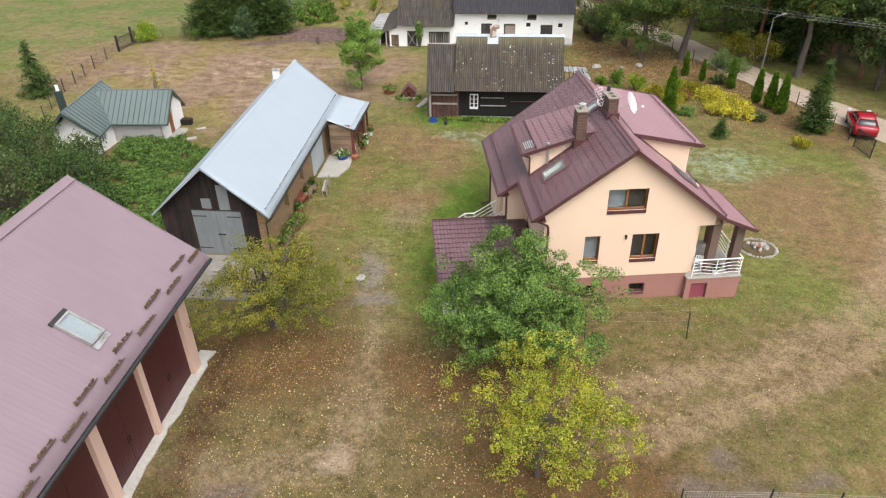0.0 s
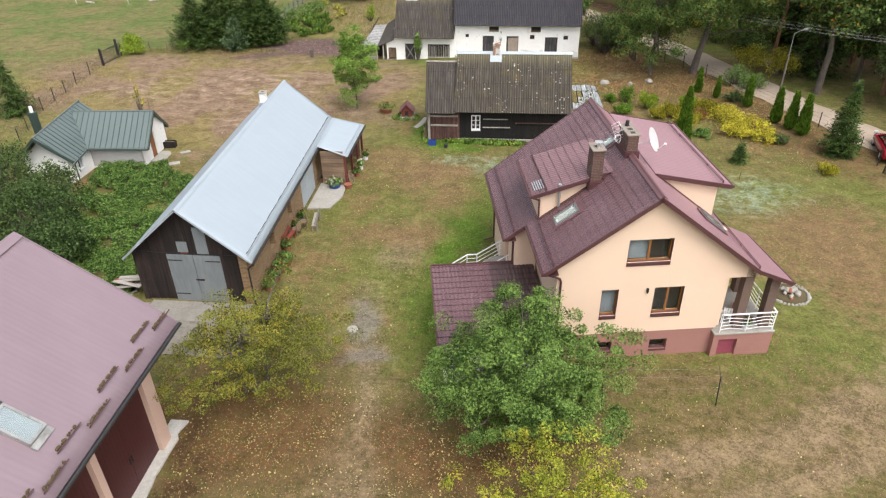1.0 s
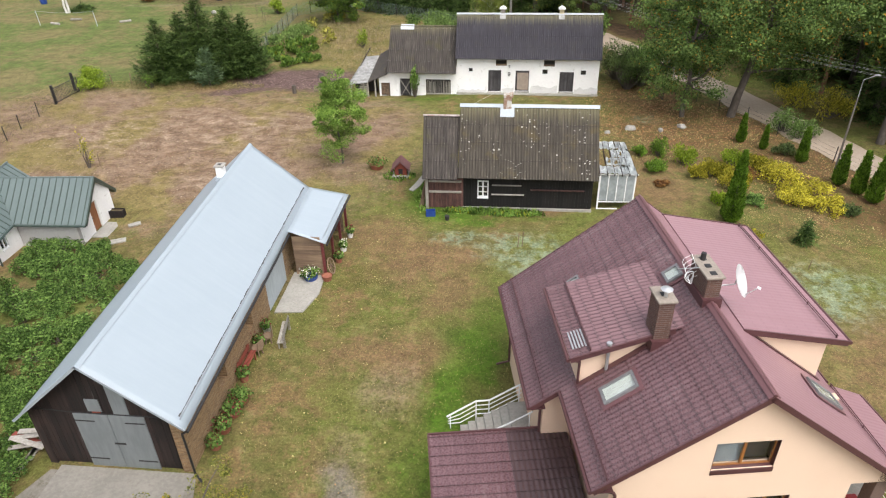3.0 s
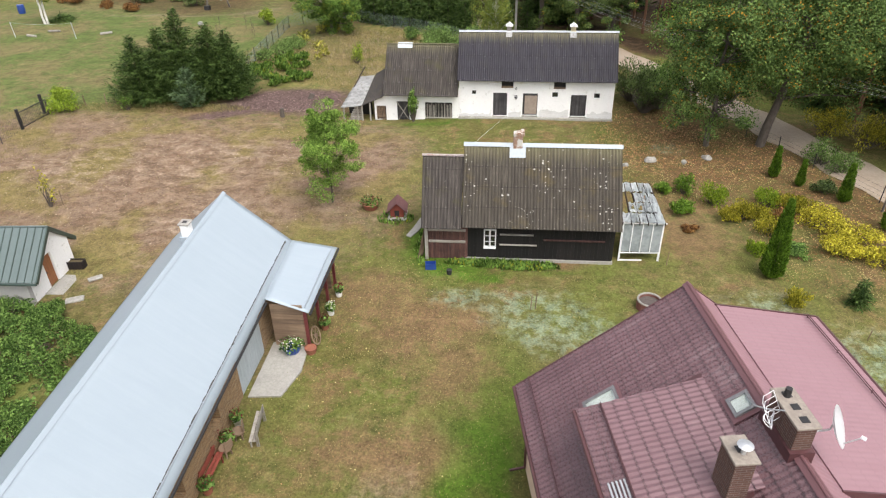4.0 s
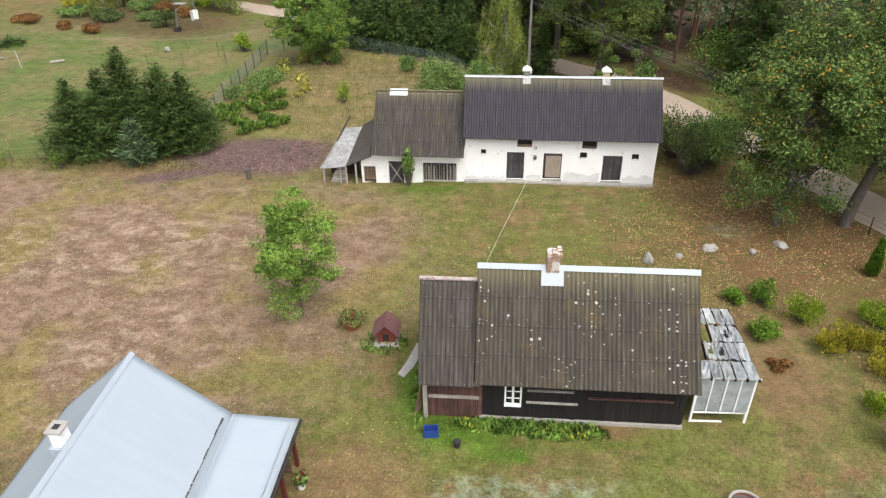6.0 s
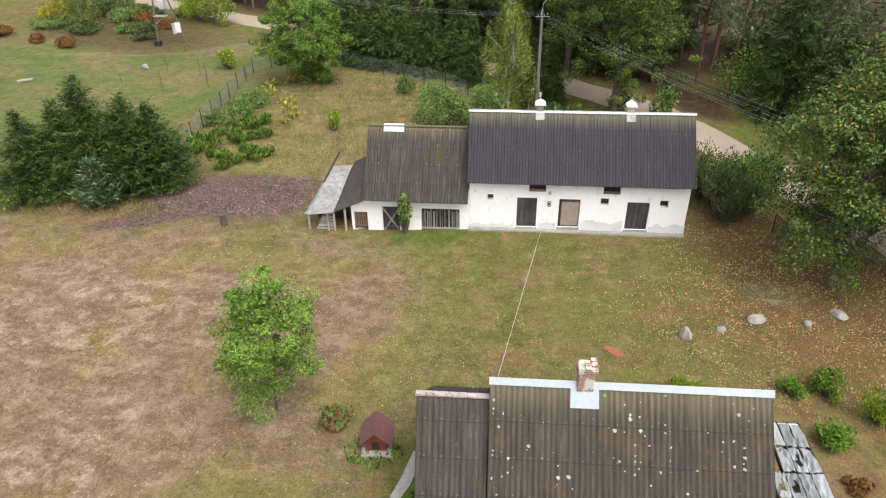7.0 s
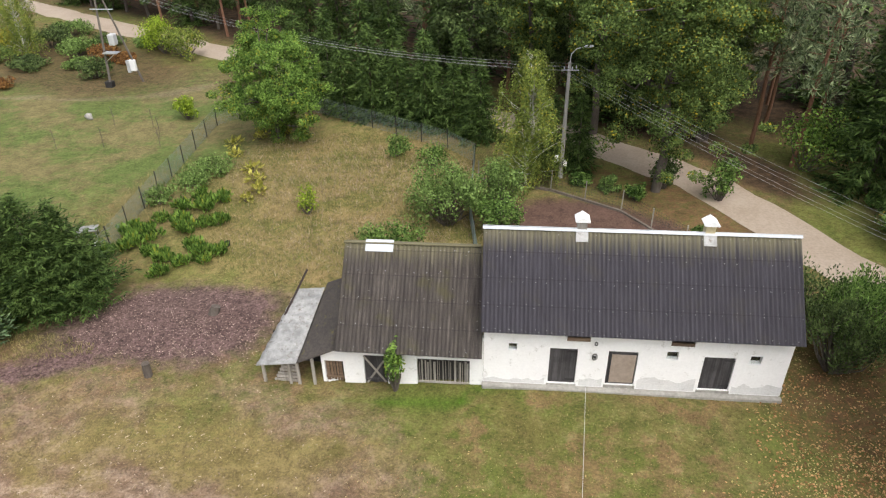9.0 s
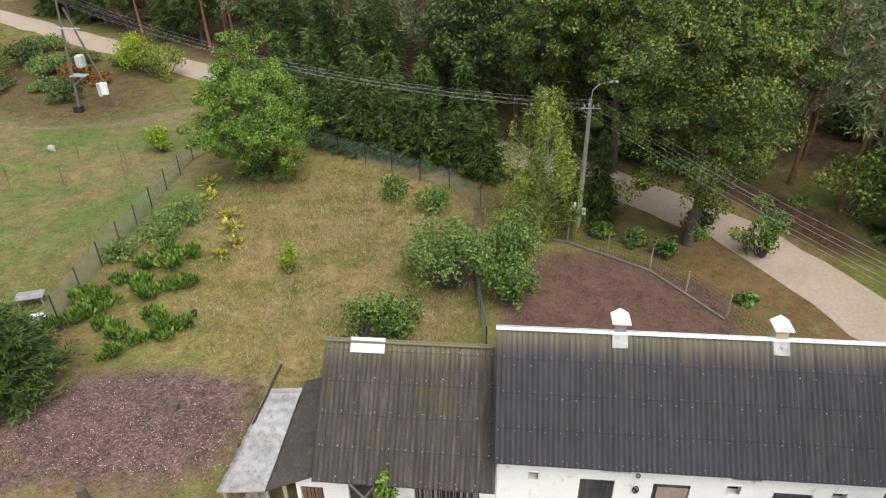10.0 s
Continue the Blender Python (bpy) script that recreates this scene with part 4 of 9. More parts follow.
for x, y in [(-7.6, 57.6), (-7.2, 57.6), (-7.5, 56.0), (-7.9, 55.2), (-8.2, 55.4), (-7.9, 56.3)]:
    bm.verts.new((x, y, 0.05))
f = bm.faces.new(bm.verts[:])
e = bmesh.ops.extrude_face_region(bm, geom=[f])
bmesh.ops.translate(bm, vec=(0, 0, -0.2), verts=[v for v in e["geom"] if isinstance(v, bmesh.types.BMVert)])
tagged(part("stepping_slab", bm, CONCRETE), "flat concrete stepping slab in the grass", "pavement", kind="structure")

# ---- dwelling house ----
house = thing("house", pose(5.6, 28.45, 0, 0, 0, 9.5), "peach plastered dwelling house with a plum metal tile roof", "house")
TOP, SL, SR, KINK = 8.38, 0.735, 0.778, 4.8


def z_left(x):
    return TOP + SL * x


def z_right(x):
    return TOP - SR * x if x < KINK else TOP - SR * KINK - 0.43 * (x - KINK)


TURN_L = pose(0, 0, 0, 0, 0, -90)    # wall facing -x: u runs along -y
TURN_R = pose(0, 0, 0, 0, 0, 90)     # wall facing +x
FRONT_HOLES = [(-0.95, 0.92, 5.2, 6.3), (0.47, 1.78, 2.44, 3.84), (-1.84, -1.10, 2.45, 3.84), (3.6, 5.2, 1.45, 4.15)]
part("front_wall", wall_bm(-3.85, 5.0, 1.45, 8.6, FRONT_HOLES, 0.3, [(0, TOP - 0.2, -SL, 1), (0, TOP - 0.2, SR, 1)]), PLASTER_PEACH, house)
part("plinth", wall_bm(-3.82, 3.5, -0.4, 1.447, [(-1.91, -1.07, 0.38, 0.93), (0.67, 1.47, 0.38, 0.93)], 0.3, m=pose(0, 0.03, 0)), PLASTER_ROSE, house, "rose painted plinth")
part("side_wall", boxed(-3.85, -3.55, 0.302, 4.14, -0.4, 5.3), PLASTER_PEACH, house)
part("side_wall", wall_bm(-10.6, -4.45, -0.4, 4.0, [(-6.9, -5.9, 1.3, 3.4), (-9.4, -8.2, 2.3, 3.5)], 0.3, m=pose(-4.95, 0, 0) @ TURN_L), PLASTER_PEACH, house)
part("wing_wall", prism([(-4.95, -0.4), (-3.86, -0.4), (-3.86, z_left(-3.86) - 0.2), (-4.95, z_left(-4.95) - 0.2)], 4.15, 4.449), PLASTER_PEACH, house)
part("back_wall", wall_bm(-4.95, 4.6, -0.4, 8.6, (), 0.3, [(0, TOP - 0.2, -SL, 1), (0, TOP - 0.2, SR, 1)], pose(0, 10.601, 0)), PLASTER_PEACH, house)
part("side_wall", boxed(4.3, 4.6, 3.0, 10.6, -0.4, 4.8), PLASTER_PEACH, house)
part("porch_wall", boxed(3.6, 3.88, 0.302, 3.0, 1.3, 5.2), PLASTER_PEACH, house)
part("porch_wall", boxed(3.6, 4.6, 2.72, 2.999, 1.3, 4.9), PLASTER_PEACH, house)
# roof sheets
EAVE_L, EAVE_W, EAVE_P, STEP = -4.5, -5.5, 6.38, 3.75
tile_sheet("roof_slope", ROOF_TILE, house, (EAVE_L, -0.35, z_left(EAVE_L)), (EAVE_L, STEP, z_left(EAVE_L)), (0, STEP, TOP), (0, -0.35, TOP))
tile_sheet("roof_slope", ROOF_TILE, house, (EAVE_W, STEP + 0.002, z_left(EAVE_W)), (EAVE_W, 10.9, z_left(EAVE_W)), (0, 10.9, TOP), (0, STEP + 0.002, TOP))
# Right slopes take the brightest copy, with their light in its colour.
tile_sheet("roof_slope", ROOF_LIT, house, (KINK, 10.9, z_right(KINK)), (KINK, -0.35, z_right(KINK)), (0, -0.35, TOP), (0, 10.9, TOP))
tile_sheet("porch_roof", ROOF_LIT, house, (EAVE_P - 0.2, 3.75, z_right(EAVE_P)), (EAVE_P, -0.35, z_right(EAVE_P)), (KINK + 0.002, -0.35, z_right(KINK) + 0.02), (KINK + 0.002, 3.6, z_right(KINK) + 0.02))
bm = bmesh.new()
for s_ in (1, -1):
    beam(bm, (s_ * 0.085, -0.38, TOP + 0.035), (s_ * 0.085, 10.93, TOP + 0.035), 0.2, 0.025, (s_ * 0.7, 0, 1))
tube(bm, (0, -0.38, TOP + 0.055), (0, 10.93, TOP + 0.055), 0.055, n=8)
part("ridge_cap", bm, ROOF_PLAIN, house)
for (x0, z0, x1, z1, y) in ((0, TOP, EAVE_L - 0.02, z_left(EAVE_L - 0.02), -0.36), (0, TOP, KINK, z_right(KINK), -0.36), (KINK, z_right(KINK), EAVE_P + 0.02, z_right(EAVE_P + 0.02), -0.36), (0, TOP, EAVE_W - 0.02, z_left(EAVE_W - 0.02), 10.91), (0, TOP, KINK + 0.02, z_right(KINK), 10.91), (EAVE_L, z_left(EAVE_L), EAVE_W - 0.02, z_left(EAVE_W - 0.02), STEP - 0.01)):
    part("barge_board", beam(bmesh.new(), (x0, y, z0 + 0.03), (x1, y, z1 + 0.03), 0.05, 0.17), TRIM_PLUM, house)
for (x, y0, y1, z) in ((EAVE_L - 0.05, -0.35, STEP - 0.05, z_left(EAVE_L) - 0.06), (EAVE_W - 0.05, STEP, 10.9, z_left(EAVE_W) - 0.06), (KINK + 0.05, 3.8, 10.9, z_right(KINK) - 0.06)):
    bm = bmesh.new()
    tube(bm, (x, y0, z), (x, y1, z), 0.07, n=8)
    part("gutter", bm, TRIM_PLUM, house)
part("gutter", tube(bmesh.new(), (EAVE_P + 0.05, -0.35, z_right(EAVE_P) - 0.06), (EAVE_P - 0.15, 3.75, z_right(EAVE_P) - 0.06), 0.07), TRIM_PLUM, house)


def snow_rail(x, z, y0, y1, parent):
    """Two thin rails on short brackets that stand square to the slope."""
    bm = bmesh.new()
    for h in (0.05, 0.13):
        tube(bm, (x, y0, z + h), (x, y1, z + h), 0.018, n=5)
    n = int((y1 - y0) / 1.5)
    for i in range(n + 1):
        y = y0 + 0.05 + (y1 - y0 - 0.1) * i / n
        box(bm, x - 0.02, x + 0.02, y - 0.008, y + 0.008, z - 0.01, z + 0.14)
    return part("snow_guard", bm, TRIM_PLUM, parent, "dark snow guard rail")


snow_rail(-4.1, z_left(-4.1) + 0.03, -0.3, STEP - 0.05, house)
snow_rail(-5.08, z_left(-5.08) + 0.03, STEP + 0.05, 10.85, house)
snow_rail(4.75, z_right(4.75) + 0.04, -0.3, 3.5, house)
# soffits close the eaves
part("soffit", boxed(EAVE_L + 0.02, -3.86, -0.33, STEP - 0.02, z_left(EAVE_L) - 0.13, z_left(EAVE_L) - 0.09), TRIM_PLUM, house)
part("soffit", boxed(EAVE_W + 0.02, -4.96, STEP + 0.01, 10.85, z_left(EAVE_W) - 0.13, z_left(EAVE_W) - 0.09), TRIM_PLUM, house)
part("soffit", prism([(KINK, z_right(KINK) - 0.16), (6.25, z_right(6.25) - 0.13), (6.25, z_right(6.25) - 0.10), (KINK, z_right(KINK) - 0.12)], -0.3, 3.55), TRIM_PLUM, house)
for pts in ([(EAVE_L + 0.05, -0.1, z_left(EAVE_L) - 0.12), (-3.75, -0.09, 4.62), (-3.68, -0.07, 4.45), (-3.68, -0.07, 1.6), (-3.68, -0.09, 0.15)], [(-5.02, 4.0, 4.2), (-5.02, 4.25, 3.9), (-5.02, 4.25, 0.2)], [(-5.45, 10.7, 4.2), (-5.02, 10.7, 3.85), (-5.02, 10.7, 0.25), (-5.6, 10.7, 0.12)]):
    part("drainpipe", tubed(pts, 0.05, 8), TRIM_PLUM, house)
# dormer on the right slope
DZ0, DZ1 = z_right(1.05) + 0.05, 6.85
tile_sheet("dormer_roof", ROOF_LIT, house, (4.66, 10.7, DZ1), (4.66, 3.3, DZ1), (1.05, 3.3, DZ0), (1.05, 10.7, DZ0))
part("dormer_wall", prism([(1.3, z_right(1.3)), (4.1, z_right(4.1) - 0.1), (4.1, DZ1 + 0.06), (1.3, DZ0 - 0.1)], 3.5, 3.78), PLASTER_PEACH, house)
part("dormer_wall", boxed(3.82, 4.1, 3.782, 10.3, 5.0, DZ1 + 0.06), PLASTER_PEACH, house)
part("dormer_wall", prism([(1.3, z_right(1.3)), (4.1, z_right(4.1) - 0.1), (4.1, DZ1 + 0.06), (1.3, DZ0 - 0.1)], 10.302, 10.5), PLASTER_PEACH, house)
part("barge_board", beam(bmesh.new(), (1.0, 3.28, DZ0 + 0.04), (4.68, 3.28, DZ1 + 0.04), 0.05, 0.2), TRIM_PLUM, house)
part("barge_board", beam(bmesh.new(), (1.0, 10.72, DZ0 + 0.04), (4.68, 10.72, DZ1 + 0.04), 0.05, 0.2), TRIM_PLUM, house)
part("valley_flashing", beam(bmesh.new(), (1.15, 3.42, z_right(1.15) + 0.05), (4.2, 3.42, z_right(4.2) + 0.05), 0.16, 0.02), TRIM_PLUM, house)
part("gutter", tube(bmesh.new(), (4.72, 3.28, DZ1 - 0.05), (4.72, 10.72, DZ1 - 0.05), 0.07), TRIM_PLUM, house)
snow_rail(4.25, DZ1 + 0.12, 3.35, 10.6, house)
# dormer on the left slope
LX0, LZ0, LX1 = -4.4, 6.72, -0.86
LZ1 = z_left(LX1) + 0.05
SPLIT = 0.18
LXS, LZS = LX0 + SPLIT * (LX1 - LX0), LZ0 + SPLIT * (LZ1 - LZ0)
# The shallower dormer gets a copy brightened for the light on it.
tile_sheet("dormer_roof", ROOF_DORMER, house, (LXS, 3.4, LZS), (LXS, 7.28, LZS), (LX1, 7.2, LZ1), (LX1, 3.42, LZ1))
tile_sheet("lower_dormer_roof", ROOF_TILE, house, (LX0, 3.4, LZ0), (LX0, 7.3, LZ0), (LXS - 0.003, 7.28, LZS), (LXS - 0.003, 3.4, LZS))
part("dormer_wall", prism([(-4.0, z_left(-4.0) - 0.1), (-1.5, z_left(-1.5)), (-1.5, LZ1 - 0.32), (-4.0, LZ0 + 0.05)], 3.65, 3.9), PLASTER_PEACH, house)
part("dormer_wall", boxed(-4.0, -3.75, 3.902, 6.9, 4.9, LZ0 + 0.05), PLASTER_PEACH, house)
part("dormer_wall", prism([(-4.0, z_left(-4.0) - 0.1), (-1.5, z_left(-1.5)), (-1.5, LZ1 - 0.32), (-4.0, LZ0 + 0.05)], 6.902, 7.1), PLASTER_PEACH, house)
part("barge_board", beam(bmesh.new(), (LX1 - 0.3, 3.38, LZ1 - 0.05), (LX0 - 0.02, 3.38, LZ0 + 0.04), 0.05, 0.18), TRIM_PLUM, house)
part("gutter", tube(bmesh.new(), (LX0 - 0.06, 3.38, LZ0 - 0.05), (LX0 - 0.06, 7.3, LZ0 - 0.05), 0.07), TRIM_PLUM, house)
part("drainpipe", tubed([(LX0, 3.5, LZ0 - 0.1), (-4.02, 3.58, LZ0 - 0.3), (-4.02, 3.58, z_left(-4.02) + 0.05)], 0.045, 8), TRIM_PLUM, house)
snow_rail(-3.75, LZ0 + 0.22, 3.45, 7.2, house)
for i in range(5):
    part("roof_step", beam(bmesh.new(), (-4.22 + 0.1 * i, 3.75, 6.84 + 0.03 * i), (-4.22 + 0.1 * i, 4.6, 6.84 + 0.03 * i), 0.05, 0.03), STEEL, house, "pale metal roof step")
part("valley_flashing", beam(bmesh.new(), (-4.05, 3.52, z_left(-4.05) + 0.06), (-1.3, 3.52, z_left(-1.3) + 0.06), 0.18, 0.02), TRIM_PLUM, house)
part("valley_flashing", beam(bmesh.new(), (LX0 + 0.4, 7.36, z_left(LX0 + 0.4) + 0.05), (LX1, 7.3, z_left(LX1) + 0.05), 0.2, 0.02), TRIM_PLUM, house)


def roof_light(x, y, w, l, slope, side, glass=True):
    """A roof window: w along the eaves, l up the slope."""
    ang = math.degrees(math.atan(slope)) * (-1 if side < 0 else 1)
    z = (z_left(x) if side < 0 else z_right(x)) + 0.02
    m = pose(x, y, z, 0, ang, 0)
    bm = bmesh.new()
    for b in ((-l / 2, l / 2, -w / 2, -w / 2 + 0.09), (-l / 2, l / 2, w / 2 - 0.09, w / 2), (-l / 2, -l / 2 + 0.09, -w / 2 + 0.09, w / 2 - 0.09), (l / 2 - 0.09, l / 2, -w / 2 + 0.09, w / 2 - 0.09)):
        box(bm, b[0], b[1], b[2], b[3], 0.0, 0.12)
    bmesh.ops.transform(bm, matrix=m, verts=bm.verts[:])
    f = part("roof_window", bm, SKY_FRAME, house, "roof window in a grey metal frame")
    part("flashing", boxed(-l / 2 - 0.13, l / 2 + 0.13, -w / 2 - 0.13, w / 2 + 0.13, 0.015, 0.045, m), ROOF_PLAIN, f)
    # Added plate under the pane carries the reflected sky as colour.
    part("blind", boxed(-l / 2 + 0.09, l / 2 - 0.09, -w / 2 + 0.09, w / 2 - 0.09, 0.05, 0.06, m), SKY_SHEEN, f)
    p = part("pane", boxed(-l / 2 + 0.08, l / 2 - 0.08, -w / 2 + 0.08, w / 2 - 0.08, 0.085, 0.097, m), GLASS, f)
    p.visible_shadow = False


roof_light(-3.0, 2.5, 0.70, 1.22, SL, -1)
roof_light(-0.42, 5.78, 0.62, 0.62, SL, -1)
roof_light(-3.3, 8.2, 0.68, 1.15, SL, -1)
roof_light(3.5, 2.2, 0.75, 1.25, SR, 1)


def chimney(parent, x0, x1, y0, y1, z0, z1, brick, cap):
    body = part("chimney", boxed(x0, x1, y0, y1, z0, z1 - 0.08, bevel=0.01), brick, parent, "brown brick chimney")
    part("chimney_cap", boxed(x0 - 0.06, x1 + 0.06, y0 - 0.06, y1 + 0.06, z1 - 0.078, z1, bevel=0.015), cap, body)
    n = max(1, int((y1 - y0) / 0.4))
    for i in range(n):
        yc = y0 + (i + 0.5) * (y1 - y0) / n
        part("flue", boxed((x0 + x1) / 2 - 0.1, (x0 + x1) / 2 + 0.1, yc - 0.1, yc + 0.1, z1 - 0.03, z1 + 0.012), IRON, body)
    part("flashing", boxed(x0 - 0.07, x1 + 0.07, y0 - 0.12, y1 + 0.12, z0 + 0.2, z0 + 0.62), TRIM_PLUM, body)
    return body


c1 = chimney(house, -1.86, -1.36, 3.3, 4.05, 6.8, 8.9, CHIMNEY_BRICK, CAP)
bm = bmesh.new()
tube(bm, (-1.6, 3.55, 8.88), (-1.6, 3.55, 9.17), 0.06)
tube(bm, (-1.6, 3.55, 9.17), (-1.6, 3.55, 9.22), 0.19, 0.05, 14)
part("cowl", bm, STEEL, c1)
c2 = chimney(house, -0.22, 0.26, 3.85, 5.1, 7.9, 9.3, CHIMNEY_BRICK, CAP)
bm = bmesh.new()
tube(bm, (0.0, 4.85, 9.28), (0.0, 4.85, 9.55), 0.09, 0.08, 12)
part("cowl", bm, IRON, c2)
bm = bmesh.new()
tube(bm, (-3.15, 3.5, 5.95), (-3.15, 3.5, 7.15), 0.055, n=10)
tube(bm, (-3.15, 3.5, 7.15), (-3.15, 3.5, 7.23), 0.09, 0.09, 10)
part("vent_pipe", bm, STEEL, house)


def dish(name, at, target, r, label):
    d = thing(name, look(at, target), label, "antenna")
    bm = bmesh.new()
    rings, seg = 4, 20
    vs = [[bm.verts.new((r * 0.82 * k / rings * math.cos(a), r * k / rings * math.sin(a), -0.22 * r * (k / rings) ** 2)) for a in np.linspace(0, 2 * math.pi, seg, endpoint=False)] for k in range(1, rings + 1)]
    c = bm.verts.new((0, 0, 0))
    for j in range(seg):
        bm.faces.new((c, vs[0][j], vs[0][(j + 1) % seg]))
        for k in range(rings - 1):
            bm.faces.new((vs[k][j], vs[k + 1][j], vs[k + 1][(j + 1) % seg], vs[k][(j + 1) % seg]))
    bmesh.ops.solidify(bm, geom=bm.faces[:], thickness=0.02)
    part("reflector", bm, WHITE, d, smooth=True)
    part("feed_arm", tubed([(0, -r * 0.9, -0.2 * r), (0, -r * 0.55, -r * 0.95)], 0.02), STEEL, d)
    part("receiver", tubed([(0, -r * 0.5, -r * 0.92), (0, -r * 0.62, -r * 1.08)], 0.05), WHITE, d)
    return d


HM = house.matrix_basis
dish("satellite_dish", HM @ Vector((0.95, 4.2, 8.85)), HM @ Vector((8.0, -1.0, 13.0)), 0.56, "white oval satellite dish on a short roof mast")
part("mast", tubed([(0.27, 4.2, 8.7), (0.9, 4.22, 8.72), (0.92, 4.22, 8.9)], 0.025), STEEL, house)
ant = thing("grid_antenna", HM @ pose(-0.55, 4.6, 9.15, 60, 0, 40), "white wire grid antenna clamped to the chimney", "antenna")
for i in range(6):
    y = -0.35 + 0.14 * i
    part("rod", tubed([(-0.30, y, 0.10), (0, y, -0.02), (0.30, y, 0.10)], 0.008, 5), WHITE, ant)
for x in (-0.30, 0.30):
    part("side_rod", tubed([(x, -0.36, 0.10), (x, 0.36, 0.10)], 0.009, 5), WHITE, ant)
for k, (r_, o_) in enumerate(((0.24, 0.0), (0.19, 0.06))):
    part("cable_loop", tubed([(0.12 + o_ + r_ * math.cos(a), -0.35 + r_ * 0.8 * math.sin(a), -0.12 - 0.03 * k + 0.05 * math.sin(2 * a)) for a in np.linspace(0, 6.2832, 15)], 0.011, 5), WHITE, ant, "loop of white cable")
part("boom", tubed([(0, 0, 0), (0, 0, 0.4)], 0.02), STEEL, ant)
part("clamp_arm", tubed([(0, 0, -0.02), (0.2, -0.05, -0.5)], 0.02), STEEL, ant)
# windows
window_unit(house, pose(-0.95, 0, 5.2), 1.87, 1.1, 0.14, WOOD_GOLD, TRIM_PLUM, 2, 0.5, sill_h=0.18)
window_unit(house, pose(0.47, 0, 2.44), 1.31, 1.4, 0.14, WOOD_GOLD, TRIM_PLUM, 2, 0.0, sill_h=0.18)
window_unit(house, pose(-1.84, 0, 2.45), 0.74, 1.39, 0.14, WOOD_GOLD, TRIM_PLUM, 1, 0.93, sill_h=0.18)
window_unit(house, pose(-1.91, 0.03, 0.38), 0.84, 0.55, 0.12, TRIM_PLUM, TRIM_PLUM, 1)
window_unit(house, pose(0.67, 0.03, 0.38), 0.80, 0.55, 0.12, TRIM_PLUM, TRIM_PLUM, 1)
window_unit(house, pose(-4.95, 9.4, 2.3) @ TURN_L, 1.2, 1.2, 0.14, WOOD_GOLD, TRIM_PLUM, 2, 0.9)
part("entrance_door", boxed(-4.82, -4.76, 5.92, 6.88, 1.32, 3.38), WOOD_GOLD, house)
bm = boxed(0.10, 0.18, -0.10, 0.0, 3.68, 3.84)
tube(bm, (0.14, -0.06, 3.62), (0.14, -0.06, 3.68), 0.04)
part("wall_lamp", bm, IRON, house)
# porch
part("porch_base", wall_bm(3.47, 6.2, -0.4, 1.22, [(3.75, 4.6, -0.1, 0.95)], 0.3, m=pose(0, -0.28, 0)), PLASTER_ROSE, house)
part("porch_base", boxed(5.9, 6.2, 0.022, 3.2, -0.4, 1.22), PLASTER_ROSE, house)
part("porch_base", boxed(3.47, 3.77, 0.022, 0.3, -0.4, 1.22), PLASTER_ROSE, house)
part("cellar_door", boxed(3.75, 4.6, -0.14, -0.08, -0.1, 0.95), plain("raspberry door", (0.22, 0.045, 0.075), (0.27, 0.06, 0.09), 10, 1, 0.6, bump=0.1), house)
part("porch_floor", boxed(3.45, 6.25, -0.32, 3.2, 1.222, 1.32, bevel=0.02), CONCRETE, house)
for (x, y, top) in ((4.62, 0.2, 4.62), (5.85, 0.2, 4.05), (5.85, 2.9, 4.05)):
    part("porch_column", boxed(x - 0.2, x + 0.2, y - 0.2, y + 0.2, 1.32, top), plain("dark plaster", (0.115, 0.075, 0.06), (0.15, 0.10, 0.08), 14, 1, 0.85, bump=0.2), house)
rail = part("porch_railing", tubed([(3.7, -0.22, 2.3), (6.15, -0.22, 2.3), (6.15, 3.1, 2.3)], 0.035, 8), WHITE, house, "white steel railing with bowed bars")
for k in range(4):
    z = 1.48 + 0.19 * k
    pts = [(3.72 + 2.41 * t, -0.22, z + 0.05 * math.sin(t * 3 * math.pi)) for t in np.linspace(0, 1, 13)] + [(6.14, -0.22 + 3.3 * t, z + 0.05 * math.sin(t * 3 * math.pi)) for t in np.linspace(0.05, 1, 13)]
    part("bar", tubed(pts, 0.016, 5), WHITE, rail)
for (x, y) in ((3.72, -0.22), (4.9, -0.22), (6.14, -0.22), (6.14, 1.4), (6.14, 3.1)):
    part("baluster", tubed([(x, y, 1.32), (x, y, 2.3)], 0.022, 6), WHITE, rail)
# covered entry beside the house
annex = thing("entry_lean_to", HM.copy(), "low lean-to with a plum metal tile roof against the house", "lean-to")
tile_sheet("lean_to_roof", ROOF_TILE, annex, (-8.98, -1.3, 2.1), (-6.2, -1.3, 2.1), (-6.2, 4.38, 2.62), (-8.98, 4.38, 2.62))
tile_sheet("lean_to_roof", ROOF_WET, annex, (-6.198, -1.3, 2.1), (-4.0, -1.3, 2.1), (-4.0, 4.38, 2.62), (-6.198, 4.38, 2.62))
part("barge_board", beam(bmesh.new(), (-9.0, -1.3, 2.18), (-9.0, 4.4, 2.7), 0.05, 0.18), TRIM_PLUM, annex)
part("barge_board", beam(bmesh.new(), (-9.0, 4.4, 2.7), (-4.97, 4.4, 2.7), 0.06, 0.2), TRIM_PLUM, annex)
part("wall", boxed(-8.75, -8.5, -1.0, 4.1, -0.4, 2.12), PLASTER_WHITE, annex)
part("wall", boxed(-8.75, -4.96, 4.102, 4.3, -0.4, 2.5), PLASTER_WHITE, annex)
part("wall", boxed(-8.49, -3.9, -1.0, -0.75, -0.4, 2.06), PLASTER_WHITE, annex)
